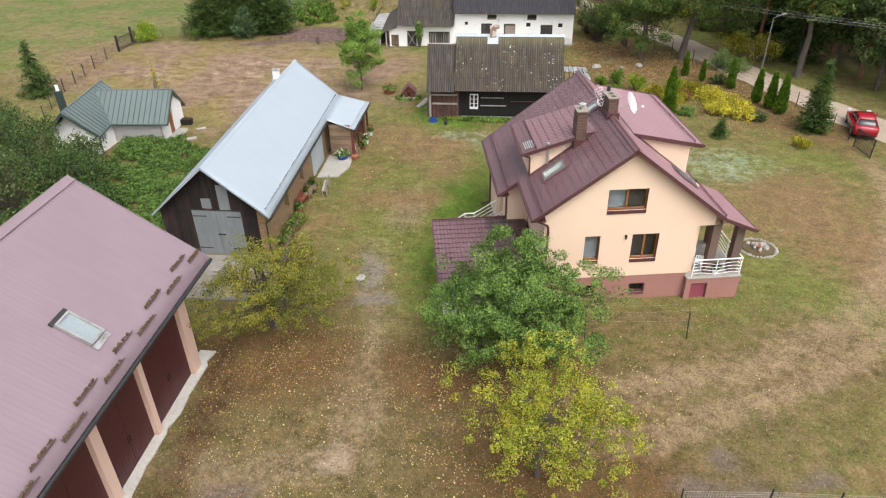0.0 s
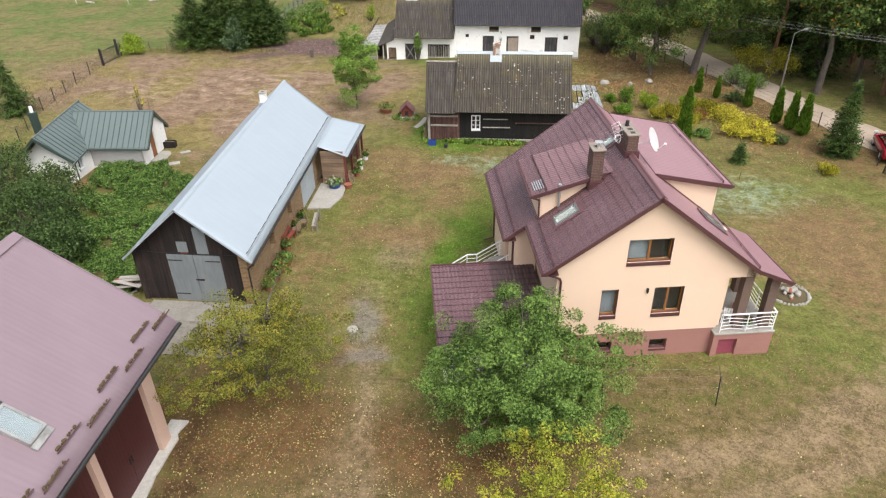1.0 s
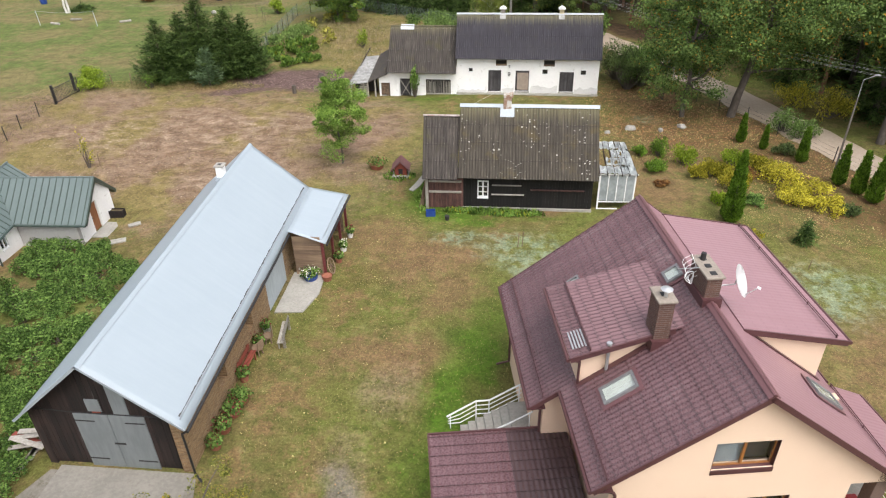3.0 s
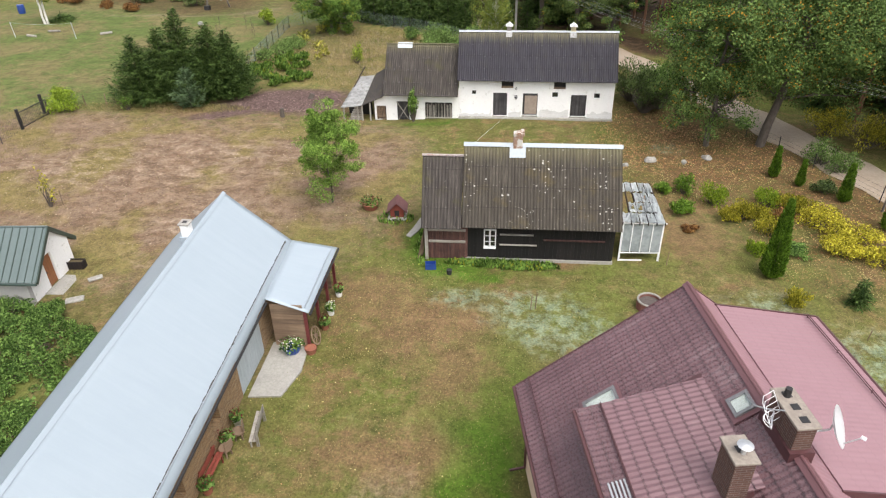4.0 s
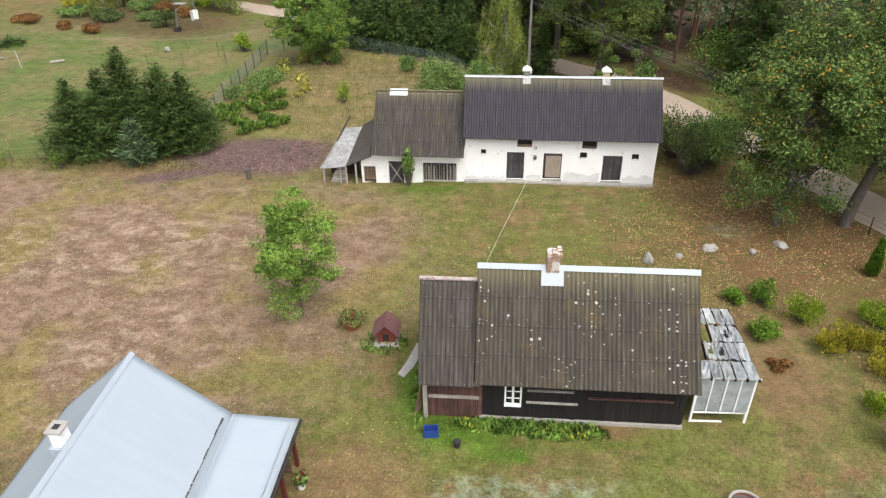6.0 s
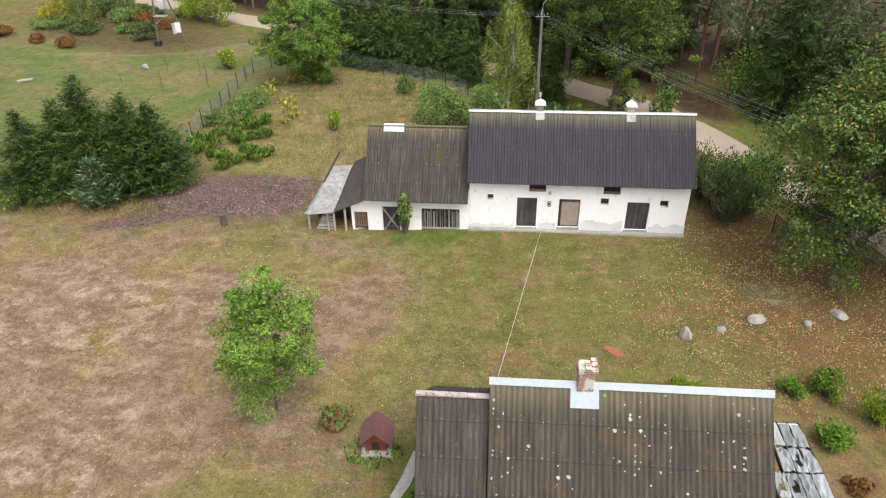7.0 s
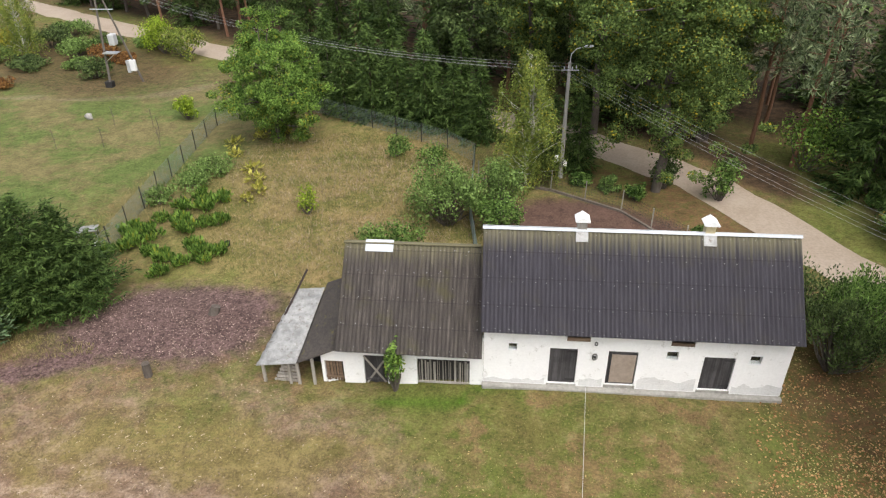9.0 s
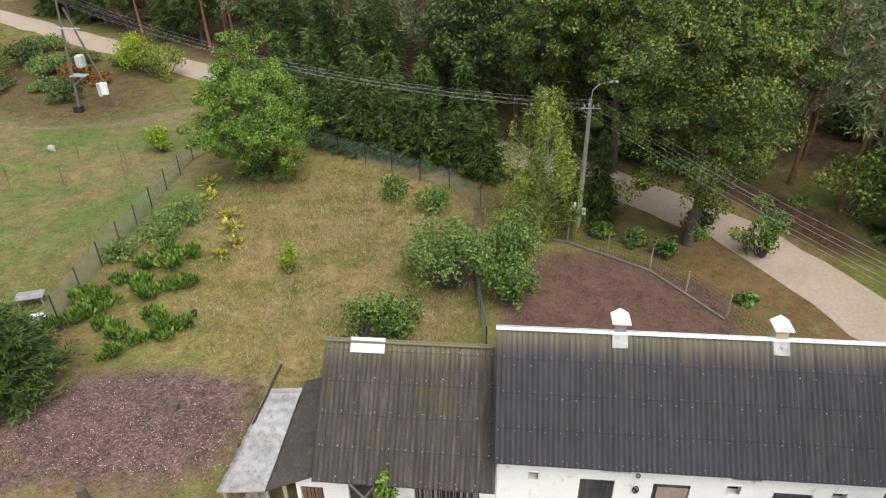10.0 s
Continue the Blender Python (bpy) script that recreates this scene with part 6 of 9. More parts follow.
# ---- old hut with black board walls ----
hut = thing("log_hut", pose(-0.4, 52.95, 0, 0, 0, 0.5), "old black boarded hut under a lichened corrugated roof", "hut")
HR, HY = 6.14, 2.5                   # ridge height and its depth
wave_sheet("roof_slope", ROOF_HUT, hut, (-4.18, -0.55, 2.50), (4.50, -0.55, 2.50), (4.46, HY, HR), (-4.2, HY, HR))
wave_sheet("roof_slope", ROOF_HUT, hut, (4.50, 6.3, 2.35), (-4.18, 6.3, 2.35), (-4.2, HY, HR), (4.46, HY, HR))
bm = bmesh.new()
beam(bm, (-4.23, HY - 0.08, HR + 0.02), (4.5, HY - 0.08, HR + 0.02), 0.24, 0.02, (0, -1.2, 1))
beam(bm, (-4.23, HY + 0.09, HR + 0.02), (4.5, HY + 0.09, HR + 0.02), 0.26, 0.02, (0, 1.0, 1))
part("ridge_cap", bm, TRIM_ZINC, hut)
wave_sheet("side_roof", ROOF_ANNEX, hut, (-6.42, -0.62, 2.42), (-4.22, -0.62, 2.42), (-4.22, HY - 0.05, 5.42), (-6.57, HY - 0.05, 5.42))
wave_sheet("side_roof", ROOF_ANNEX, hut, (-4.22, 6.2, 2.20), (-6.50, 6.2, 2.20), (-6.57, HY - 0.05, 5.42), (-4.22, HY - 0.05, 5.42))
part("ridge_cap", beam(bmesh.new(), (-6.6, HY - 0.05, 5.48), (-4.22, HY - 0.05, 5.48), 0.2, 0.06), plain("rusty cap", (0.34, 0.30, 0.28), (0.46, 0.42, 0.40), 5, 2.2, 0.7, c3=(0.20, 0.06, 0.04), c3_at=0.5), hut)
part("foundation", boxed(-4.0, 4.3, 0.05, 5.8, -0.3, 0.16, bevel=0.02), CONCRETE, hut)
part("wall_core", wall_bm(-3.95, 4.25, 0.16, 3.0, [(-2.98, -2.28, 0.9, 2.05)], 0.16, m=pose(0, 0.16, 0)), WOOD_BLACK, hut)
part("end_wall", prism([(0.32, 0.16), (5.7, 0.16), (5.7, 2.7), (HY, HR - 0.18), (0.32, 3.1)], 0, 0.16), WOOD_BLACK, hut).matrix_basis = pose(4.25, 0, 0, 0, 0, 90)
part("end_wall", prism([(0.32, 0.16), (5.7, 0.16), (5.7, 2.7), (HY, HR - 0.18), (0.32, 3.1)], 0, 0.16), WOOD_BLACK, hut).matrix_basis = pose(-3.79, 0, 0, 0, 0, 90)
part("back_wall", boxed(-3.95, 4.25, 5.56, 5.72, 0.16, 2.5), WOOD_BLACK, hut)
random.seed(5)
x = -3.95
while x < 4.25:
    w = random.uniform(0.16, 0.23)
    x1 = min(x + w, 4.27)
    xm = (x + x1) / 2
    pieces = [(0.17, 2.95)] if not -3.05 < xm < -2.2 else [(0.17, 0.84), (2.1, 2.95)]
    for lo, hi in pieces:
        part("plank", boxed(x + 0.005, x1 - 0.005, 0.125 + random.uniform(-0.012, 0.012), 0.158, lo + random.uniform(0, 0.04), hi, bevel=0.004), WOOD_BLACK, hut)
    x = x1
for (x0, x1, z) in ((-2.07, -0.2, 1.73), (-2.1, 0.0, 1.07), (0.37, 3.75, 1.45)):
    part("pole_rest", boxed(x0, x1, 0.0, 0.11, z, z + 0.07, bevel=0.01), WOOD_GREY if x0 < -1 else WOOD_RED, hut)
w = window_unit(hut, pose(-2.98, 0.08, 0.9), 0.70, 1.15, 0.0, WHITE, WHITE, 2, 0, 0.07)
part("glazing_bar", boxed(-2.9, -2.36, 0.07, 0.1, 1.25, 1.29), WHITE, w)
part("glazing_bar", boxed(-2.9, -2.36, 0.07, 0.1, 1.62, 1.66), WHITE, w)
# side room
random.seed(6)
x = -6.2
while x < -4.0:
    w_ = random.uniform(0.15, 0.2)
    part("plank", boxed(x + 0.005, x + w_ - 0.006, 0.10 + random.uniform(-0.01, 0.01), 0.14, 0.02 + random.uniform(0, 0.05), 2.75, bevel=0.004), WOOD_RED, hut)
    x += w_
part("end_wall", prism([(0.142, 0), (5.9, 0), (5.9, 2.2), (HY - 0.05, 5.2), (0.142, 2.95)], 0, 0.1), WOOD_RED, hut).matrix_basis = pose(-6.1, 0, 0, 0, 0, 90)
part("side_core", boxed(-6.1, -3.97, 0.142, 0.3, 0, 2.85), WOOD_DARK, hut)
for z in (1.15, 1.9):
    part("ledge_board", boxed(-6.1, -4.0, 0.0, 0.098, z, z + 0.13, bevel=0.01), WOOD_GREY, hut)
part("corner_post", boxed(-6.32, -6.14, -0.05, 0.098, 0, 2.2, bevel=0.02), WOOD_GREY, hut)
for k in range(5):
    part("leaning_pole", tubed([(-6.75 + 0.06 * k, 0.0 + 0.1 * k, 0), (-6.35, 0.2 + 0.1 * k, 1.9 - 0.1 * k)], 0.03), WOOD_BROWN, hut)
c = part("chimney", lumpy(boxed(-1.5, -0.98, 2.3, 2.9, 4.9, 6.8, bevel=0.03), 0.03, 2.0), CHIMNEY_OLD, hut, "crumbling brick chimney with flaking whitewash")
random.seed(11)
for k in range(9):
    bx, by = -1.5 + 0.2 * (k % 3), 2.28 + 0.2 * (k // 3)
    part("brick", boxed(bx, bx + 0.2, by, by + 0.19, 6.72, 6.72 + random.choice((0.07, 0.14, 0.2)), pose(0, 0, 0), 0.01), CHIMNEY_OLD, c)
part("flashing", beam(bmesh.new(), (-1.68, 2.2, 5.86), (-0.8, 2.2, 5.86), 0.7, 0.02, (0, -1.2, 1)), TRIM_ZINC, c)
# lean-to greenhouse
gh = thing("greenhouse", pose(0, 0, 0), "patched lean-to greenhouse of white frames and milky foil", "greenhouse")
GF = [((4.3, 53.55), 2.45), ((6.5, 53.65), 2.45), ((6.1, 57.2), 3.0), ((4.35, 57.2), 3.0)]
for i, ((x, y), z) in enumerate(GF):
    part("post", boxed(x - 0.05, x + 0.05, y - 0.05, y + 0.05, -0.1, z), WHITE, gh)
for p, q in (((4.15, 53.5, 2.5), (6.65, 53.55, 2.5)), ((4.3, 57.25, 3.06), (6.2, 57.25, 3.06)), ((4.3, 53.55, 0.55), (6.5, 53.65, 0.55)), ((4.3, 53.55, 0.05), (5.6, 53.6, 0.05))):
    part("rail", beam(bmesh.new(), p, q, 0.06, 0.06), WHITE, gh)
for k in range(6):
    x0, x1 = 4.25 + 0.46 * k, 4.32 + 0.37 * k
    part("rafter", beam(bmesh.new(), (x0, 53.4, 2.55), (x1, 57.3, 3.1), 0.045, 0.16), WOOD_DARK, gh)
random.seed(21)
for k in range(5):
    for j in range(4):
        if (k, j) in ((0, 2), (0, 1), (1, 2)):
            continue
        t0, t1 = j / 4, (j + 1) / 4 - 0.02
        x = lambda t, e: (4.25 + 0.46 * (k + e)) * (1 - t) + (4.32 + 0.37 * (k + e)) * t
        bm = bmesh.new()
        grid = [[bm.verts.new((x(t0 + (t1 - t0) * a / 4, 0.04 + 0.92 * b / 4), 53.42 + 3.85 * (t0 + (t1 - t0) * a / 4), 2.58 + 0.55 * (t0 + (t1 - t0) * a / 4) + random.uniform(-0.07, 0.06))) for b in range(5)] for a in range(5)]
        for a in range(4):
            for b in range(4):
                if (k, j) in ((1, 1), (2, 1), (3, 2)) and (a, b) in ((1, 1), (1, 2), (2, 2)):
                    continue
                bm.faces.new((grid[a][b], grid[a][b + 1], grid[a + 1][b + 1], grid[a + 1][b]))
        bmesh.ops.solidify(bm, geom=bm.faces[:], thickness=0.008)
        part("roof_panel", bm, FILM, gh)
bm = bmesh.new()
for k in range(4):
    box(bm, 4.34 + 0.545 * k, 4.34 + 0.53 * (k + 1), 53.575, 53.59, 0.6, 2.42)
part("foil_wall", bm, FOIL_WALL, gh)
part("foil_wall", beam(bmesh.new(), (6.46, 53.7, 2.6), (6.1, 57.2, 2.95), 0.012, 2.0), FOIL_WALL, gh)
for x in (4.85, 5.4, 5.95):
    part("stud", boxed(x - 0.025, x + 0.025, 53.54, 53.573, 0.55, 2.45), WHITE, gh)

# ---- white barn ----
barn = thing("barn", pose(0, 0, 0), "whitewashed barn with a dark corrugated roof and plank doors", "barn")
wave_sheet("roof_slope", ROOF_BARN, barn, (-6.57, 74.68, 3.36), (6.43, 74.68, 3.36), (6.52, 77.9, 6.54), (-6.63, 77.9, 6.54))
wave_sheet("roof_slope", ROOF_BARN, barn, (6.43, 81.2, 3.3), (-6.57, 81.2, 3.3), (-6.63, 77.9, 6.54), (6.52, 77.9, 6.54))
bm = bmesh.new()
beam(bm, (-6.66, 77.83, 6.57), (6.56, 77.85, 6.585), 0.13, 0.02, (0, -0.99, 1))
beam(bm, (-6.66, 77.98, 6.57), (6.56, 77.98, 6.57), 0.26, 0.02, (0, 0.98, 1))
part("ridge_cap", bm, TRIM_WHITE, barn)
BH = [(-5.42, -4.98, 1.98, 2.42), (1.24, 1.80, 1.84, 2.36), (4.66, 5.22, 1.80, 2.32), (-3.6, -2.42, 0.2, 2.2), (-1.12, 0.12, 0.28, 2.18), (2.85, 4.14, 0.25, 2.1), (-2.93, -1.94, 2.60, 3.15), (1.38, 2.36, 2.58, 3.15)]
part("front_wall", wall_bm(-6.45, 6.32, -0.5, 3.7, BH, 0.45, m=pose(0, 75.25, 0)), PLASTER_WHITE, barn)
for x in (-6.45, 5.92):
    part("end_wall", prism([(75.702, -0.5), (80.8, -0.5), (80.8, 3.45), (77.9, 6.35), (75.702, 4.2)], 0, 0.4), PLASTER_WHITE, barn).matrix_basis = pose(x + 0.4, 0, 0, 0, 0, 90)
part("back_wall", boxed(-6.03, 5.9, 80.4, 80.8, -0.5, 3.4), PLASTER_WHITE, barn)
part("plinth", boxed(-6.5, 6.38, 74.95, 75.248, -0.6, 0.14, bevel=0.05), STONE, barn, "low worn concrete footing")
random.seed(77)
for x0, x1, top in ((-6.55, -3.75, 0.42), (-2.25, -1.25, 0.62), (0.25, 2.7, 0.72), (4.25, 6.35, 0.62)):
    edge, x = [(x0, 0.14), (x1, 0.14)], x1
    while x > x0:
        edge.append((x, top + random.uniform(-0.16, 0.14)))
        x -= random.uniform(0.12, 0.35)
    edge.append((x0, top - 0.1))
    part("damp_render", prism(edge, 75.243, 75.256), PLASTER_DAMP, barn, "grey crumbling patch of render")
for x0, x1, z0, z1 in BH[:3]:
    window_unit(barn, pose(x0, 75.25, z0), x1 - x0, z1 - z0, -0.015, WHITE, None, 1, 0, 0.05)
random.seed(15)
for k, (x0, x1, z0, z1) in enumerate(BH[3:6]):
    d = part("door", boxed(x0 + 0.01, x1 - 0.01, 75.36, 75.4, z0, z1 - 0.01), WOOD_DOOR, barn, ("dark weathered plank door", "dark plank door patched with a pale brown sheet", "dark weathered plank door")[k])
    x = x0 + 0.02
    while x < x1 - 0.05:
        w = min(random.uniform(0.13, 0.19), x1 - 0.02 - x)
        part("board", boxed(x + 0.004, x + w - 0.004, 75.33 + random.uniform(-0.006, 0.006), 75.358, z0 + 0.02, z1 - 0.03), WOOD_DOOR, d)
        x += w
    for z in (z0 + 0.2, z1 - 0.22):
        part("strap_hinge", boxed(x1 - 0.45, x1 + 0.08, 75.30, 75.322, z, z + 0.045), IRON, d)
    if k == 1:
        part("patch_sheet", boxed(x0 + 0.16, x1 - 0.06, 75.285, 75.299, z0 + 0.12, z1 - 0.2), PATCH, d, "pale brown nailed sheet")
    part("threshold", boxed(x0 - 0.05, x1 + 0.05, 75.2, 75.36, z0 - 0.14, z0 - 0.002), STONE, barn)
for x0, x1, z0, z1 in BH[6:]:
    # Dark plate across the opening paints the shade of the loft.
    part("loft_opening", boxed(x0, x1, 75.5, 75.52, z0, z1), INNER_SHADE, barn)
    part("loft_board", boxed(x0, x1, 75.3, 75.36, z0, z0 + 0.16), WOOD_BROWN, barn)
for r_, z_ in ((0.06, 2.58), (0.10, 1.86)):
    bm = tubed([(-1.7 + r_ * math.cos(a), 75.2, z_ + 1.7 * r_ * math.sin(a)) for a in np.linspace(0, 6.28, 12)], 0.022, 5)
    if r_ > 0.08:
        tube(bm, (-1.7, 75.245, z_ - 0.02), (-1.7, 75.16, z_ - 0.02), 0.06, 0.05, 8)
    part("cable_coil", bm, IRON, barn)
for x, body in ((-2.45, WOOD_GREY), (2.83, plain("yellowish board", (0.48, 0.41, 0.24), (0.56, 0.50, 0.32), 8, 1, 0.8))):
    v = part("roof_vent", boxed(x - 0.2, x + 0.2, 77.86, 78.24, 6.2, 7.0), body, barn, "small boarded ridge vent")
    part("vent_hood", prism([(x - 0.31, 6.98), (x + 0.31, 6.98), (x + 0.31, 7.02), (x, 7.23), (x - 0.31, 7.02)], 77.74, 78.38), WHITE, v)
    part("flashing", beam(bmesh.new(), (x - 0.26, 77.66, 6.38), (x + 0.26, 77.66, 6.38), 0.5, 0.02, (0, -0.99, 1)), TIN, v)
# lower wing
wing = thing("barn_wing", pose(0, 0, 0), "tumbledown lower wing of the barn under mossy corrugated sheets", "barn")
wave_sheet("roof_slope", ROOF_ANNEX, wing, (-12.85, 74.5, 2.08), (-6.50, 74.5, 2.04), (-6.50, 78.2, 5.36), (-12.87, 78.2, 5.36))
wave_sheet("roof_slope", ROOF_ANNEX, wing, (-6.72, 81.2, 2.0), (-12.87, 81.2, 2.0), (-12.87, 78.2, 5.36), (-6.72, 78.2, 5.36))
part("ridge_cap", beam(bmesh.new(), (-12.9, 78.2, 5.41), (-6.74, 78.2, 5.41), 0.2, 0.05), ROOF_ANNEX, wing)
part("patch_sheet", beam(bmesh.new(), (-11.91, 78.06, 5.31), (-10.65, 78.06, 5.31), 0.56, 0.02, (0, -0.88, 1)), TRIM_WHITE, wing, "bright patch of new sheet metal")
part("front_wall", wall_bm(-13.75, -6.47, -0.7, 2.5, [(-13.6, -12.75, -0.38, 0.9), (-11.8, -10.75, -0.4, 1.33), (-9.4, -7.05, -0.4, 1.28)], 0.35, [(-13.0, 1.7, -0.4, 1)], pose(0, 75.2, 0)), PLASTER_WHITE, wing)
part("end_wall", prism([(75.552, -0.7), (80.4, -0.7), (80.4, 2.4), (78.2, 5.1), (75.552, 2.75)], 0, 0.3), PLASTER_WHITE, wing).matrix_basis = pose(-12.6, 0, 0, 0, 0, 90)
part("back_wall", boxed(-12.55, -7.02, 80.1, 80.4, -0.7, 1.9), PLASTER_WHITE, wing)
random.seed(31)
for (x0, x1, z0, z1, m_, gap) in ((-11.78, -10.77, -0.38, 1.3, WOOD_DOOR, 0.01), (-13.58, -12.77, -0.35, 0.88, WOOD_BROWN, 0.03), (-9.38, -7.07, -0.38, 1.25, WOOD_GREY, 0.09)):
    x = x0
    while x < x1 - 0.05:
        w = min(random.uniform(0.1, 0.2), x1 - x)
        part("board", boxed(x + gap * random.random(), x + w - gap * random.random(), 75.26 + random.uniform(0, 0.05), 75.32, z0 + random.uniform(0, 0.08), z1 - random.uniform(0, 0.25 if gap > 0.05 else 0.05)), m_, wing)
        x += w
    # Dark plate behind the boards for the shade inside the wing.
    part("dark_interior", boxed(x0, x1, 75.5, 75.52, z0, z1), INNER_SHADE, wing)
    part("rail", boxed(x0, x1, 75.2, 75.26, z0 + 0.25, z0 + 0.35), m_, wing)
part("brace", beam(bmesh.new(), (-11.75, 75.22, -0.3), (-10.8, 75.22, 1.25), 0.03, 0.09), WOOD_GREY, wing)
part("brace", beam(bmesh.new(), (-10.8, 75.21, -0.2), (-11.75, 75.21, 1.3), 0.03, 0.09), WOOD_GREY, wing)
# lean-to roofs at the wing's end
lean = thing("lean_to", pose(0, 0, 0), "sagging lean-to with grey tin and mossy felt roofs", "lean-to")
sheet("felt_roof", FELT, lean, (-14.75, 74.75, 1.05), (-12.93, 74.95, 1.78), (-12.9, 78.5, 3.35), (-14.2, 79.0, 2.5), np.linspace(0, 1.8, 10), np.linspace(0, 4, 20), lambda u, v: 0.02 * np.sin(v * 5) * np.sin(u * 3))
sheet("tin_roof", TIN, lean, (-16.6, 74.7, 0.85), (-14.76, 74.75, 1.03), (-14.22, 78.6, 2.5), (-15.6, 78.6, 2.35), np.linspace(0, 1.9, 8), np.linspace(0, 4.1, 60), lambda u, v: 0.03 * np.sin(v * 2 * np.pi / 0.5))
for (x, y, h) in ((-16.4, 74.95, 0.85), (-15.2, 74.95, 1.0), (-14.8, 74.95, 1.0), (-14.1, 75.0, 1.2), (-15.6, 78.4, 2.3)):
    part("post", boxed(x - 0.06, x + 0.06, y - 0.06, y + 0.06, -0.5, h), WOOD_GREY, lean)
for k in range(6):
    part("board", boxed(-16.0 + 0.1 * k, -14.85, 75.05 + 0.02 * (k % 2), 75.1 + 0.02 * (k % 2), -0.35 + 0.2 * k, -0.2 + 0.2 * k), WOOD_GREY, lean)
# Dark plate for the shade under the lean-to.
part("dark_interior", boxed(-16.3, -14.2, 76.5, 76.53, -0.4, 1.4), INNER_SHADE, lean)
part("pole", tubed([(-16.1, 76.5, 1.4), (-15.2, 79.3, 3.0)], 0.05), WOOD_DARK, lean)


def fixings(name, parent, a, b, d, rows, step, material, seed):
    """Roofing bolts in rows across a slope, too many to count."""
    rng_ = random.Random(seed)
    a, b, d = Vector(a), Vector(b), Vector(d)
    n = (b - a).cross(d - a).normalized()
    bm = bmesh.new()
    L = (b - a).length
    for r in rows:
        u = 0.1
        while u < L:
            if rng_.random() < 0.85:
                p = a + (b - a) * (u / L) + (d - a) * min(0.99, r + rng_.uniform(-0.004, 0.004)) + n * 0.035
                bmesh.ops.create_icosphere(bm, subdivisions=1, radius=rng_.uniform(0.012, 0.022), matrix=Matrix.Translation(p))
            u += step * rng_.uniform(0.85, 1.15)
    return tagged(part(name, bm, material, parent), kind="stuff")


fixings("roof_bolts", barn, (-6.57, 74.68, 3.36), (6.43, 74.68, 3.36), (-6.6, 77.9, 6.54), (0.04, 0.24, 0.48, 0.72, 0.95), 0.53, TIN, 1)
fixings("roof_bolts", wing, (-12.8, 74.5, 2.08), (-6.65, 74.5, 2.04), (-12.8, 78.2, 5.36), (0.05, 0.25, 0.5, 0.74, 0.95), 0.6, TRIM_WHITE, 2)

# ---- plants ----


def sprays(rng, pos, normal, size, aspect, jitter=0.8):
    """One folded leaf at each place: two triangles that share a midrib."""
    n = len(pos)
    nr = normal + rng.normal(0, jitter, (n, 3))
    nr /= np.linalg.norm(nr, axis=1, keepdims=True) + 1e-9
    t = np.cross(nr, rng.normal(0, 1, (n, 3)))
    t /= np.linalg.norm(t, axis=1, keepdims=True) + 1e-9
    s = np.cross(nr, t)
    L = (size * rng.uniform(0.6, 1.3, n))[:, None]
    W = L * aspect
    mid = nr * L * 0.12
    v = np.stack([pos - t * L * 0.5, pos + s * W * 0.5 + mid, pos + t * L * 0.5, pos - s * W * 0.5 + mid], 1).reshape(-1, 3)
    f = np.arange(4 * n).reshape(n, 4)
    return v, f


def along(rng, pos, direction, size, aspect):
    """Needle sprays that lie along a given direction."""
    n = len(pos)
    d = direction / (np.linalg.norm(direction, axis=1, keepdims=True) + 1e-9)
    s = np.cross(d, rng.normal(0, 1, (n, 3)) * 0.5 + np.array([0, 0, 1.0]))
    s /= np.linalg.norm(s, axis=1, keepdims=True) + 1e-9
    L = (size * rng.uniform(0.6, 1.3, n))[:, None]
    W = L * aspect
    v = np.stack([pos, pos + d * L * 0.5 + s * W * 0.5, pos + d * L, pos + d * L * 0.5 - s * W * 0.5], 1).reshape(-1, 3)
    return v, np.arange(4 * n).reshape(n, 4)


def limb_chain(bm, rng, p, q, r0, r1, bends=3, wander=0.15, n=6):
    p, q = Vector(p), Vector(q)
    L = (q - p).length
    pts = [p.lerp(q, k / bends) + (Vector(rng.normal(0, wander * L / bends, 3)) if 0 < k < bends else Vector()) for k in range(bends + 1)]
    for k in range(bends):
        a, b = r0 + (r1 - r0) * k / bends, r0 + (r1 - r0) * (k + 1) / bends
        tube(bm, pts[k], pts[k + 1], a, b, n, caps=False)
    return pts


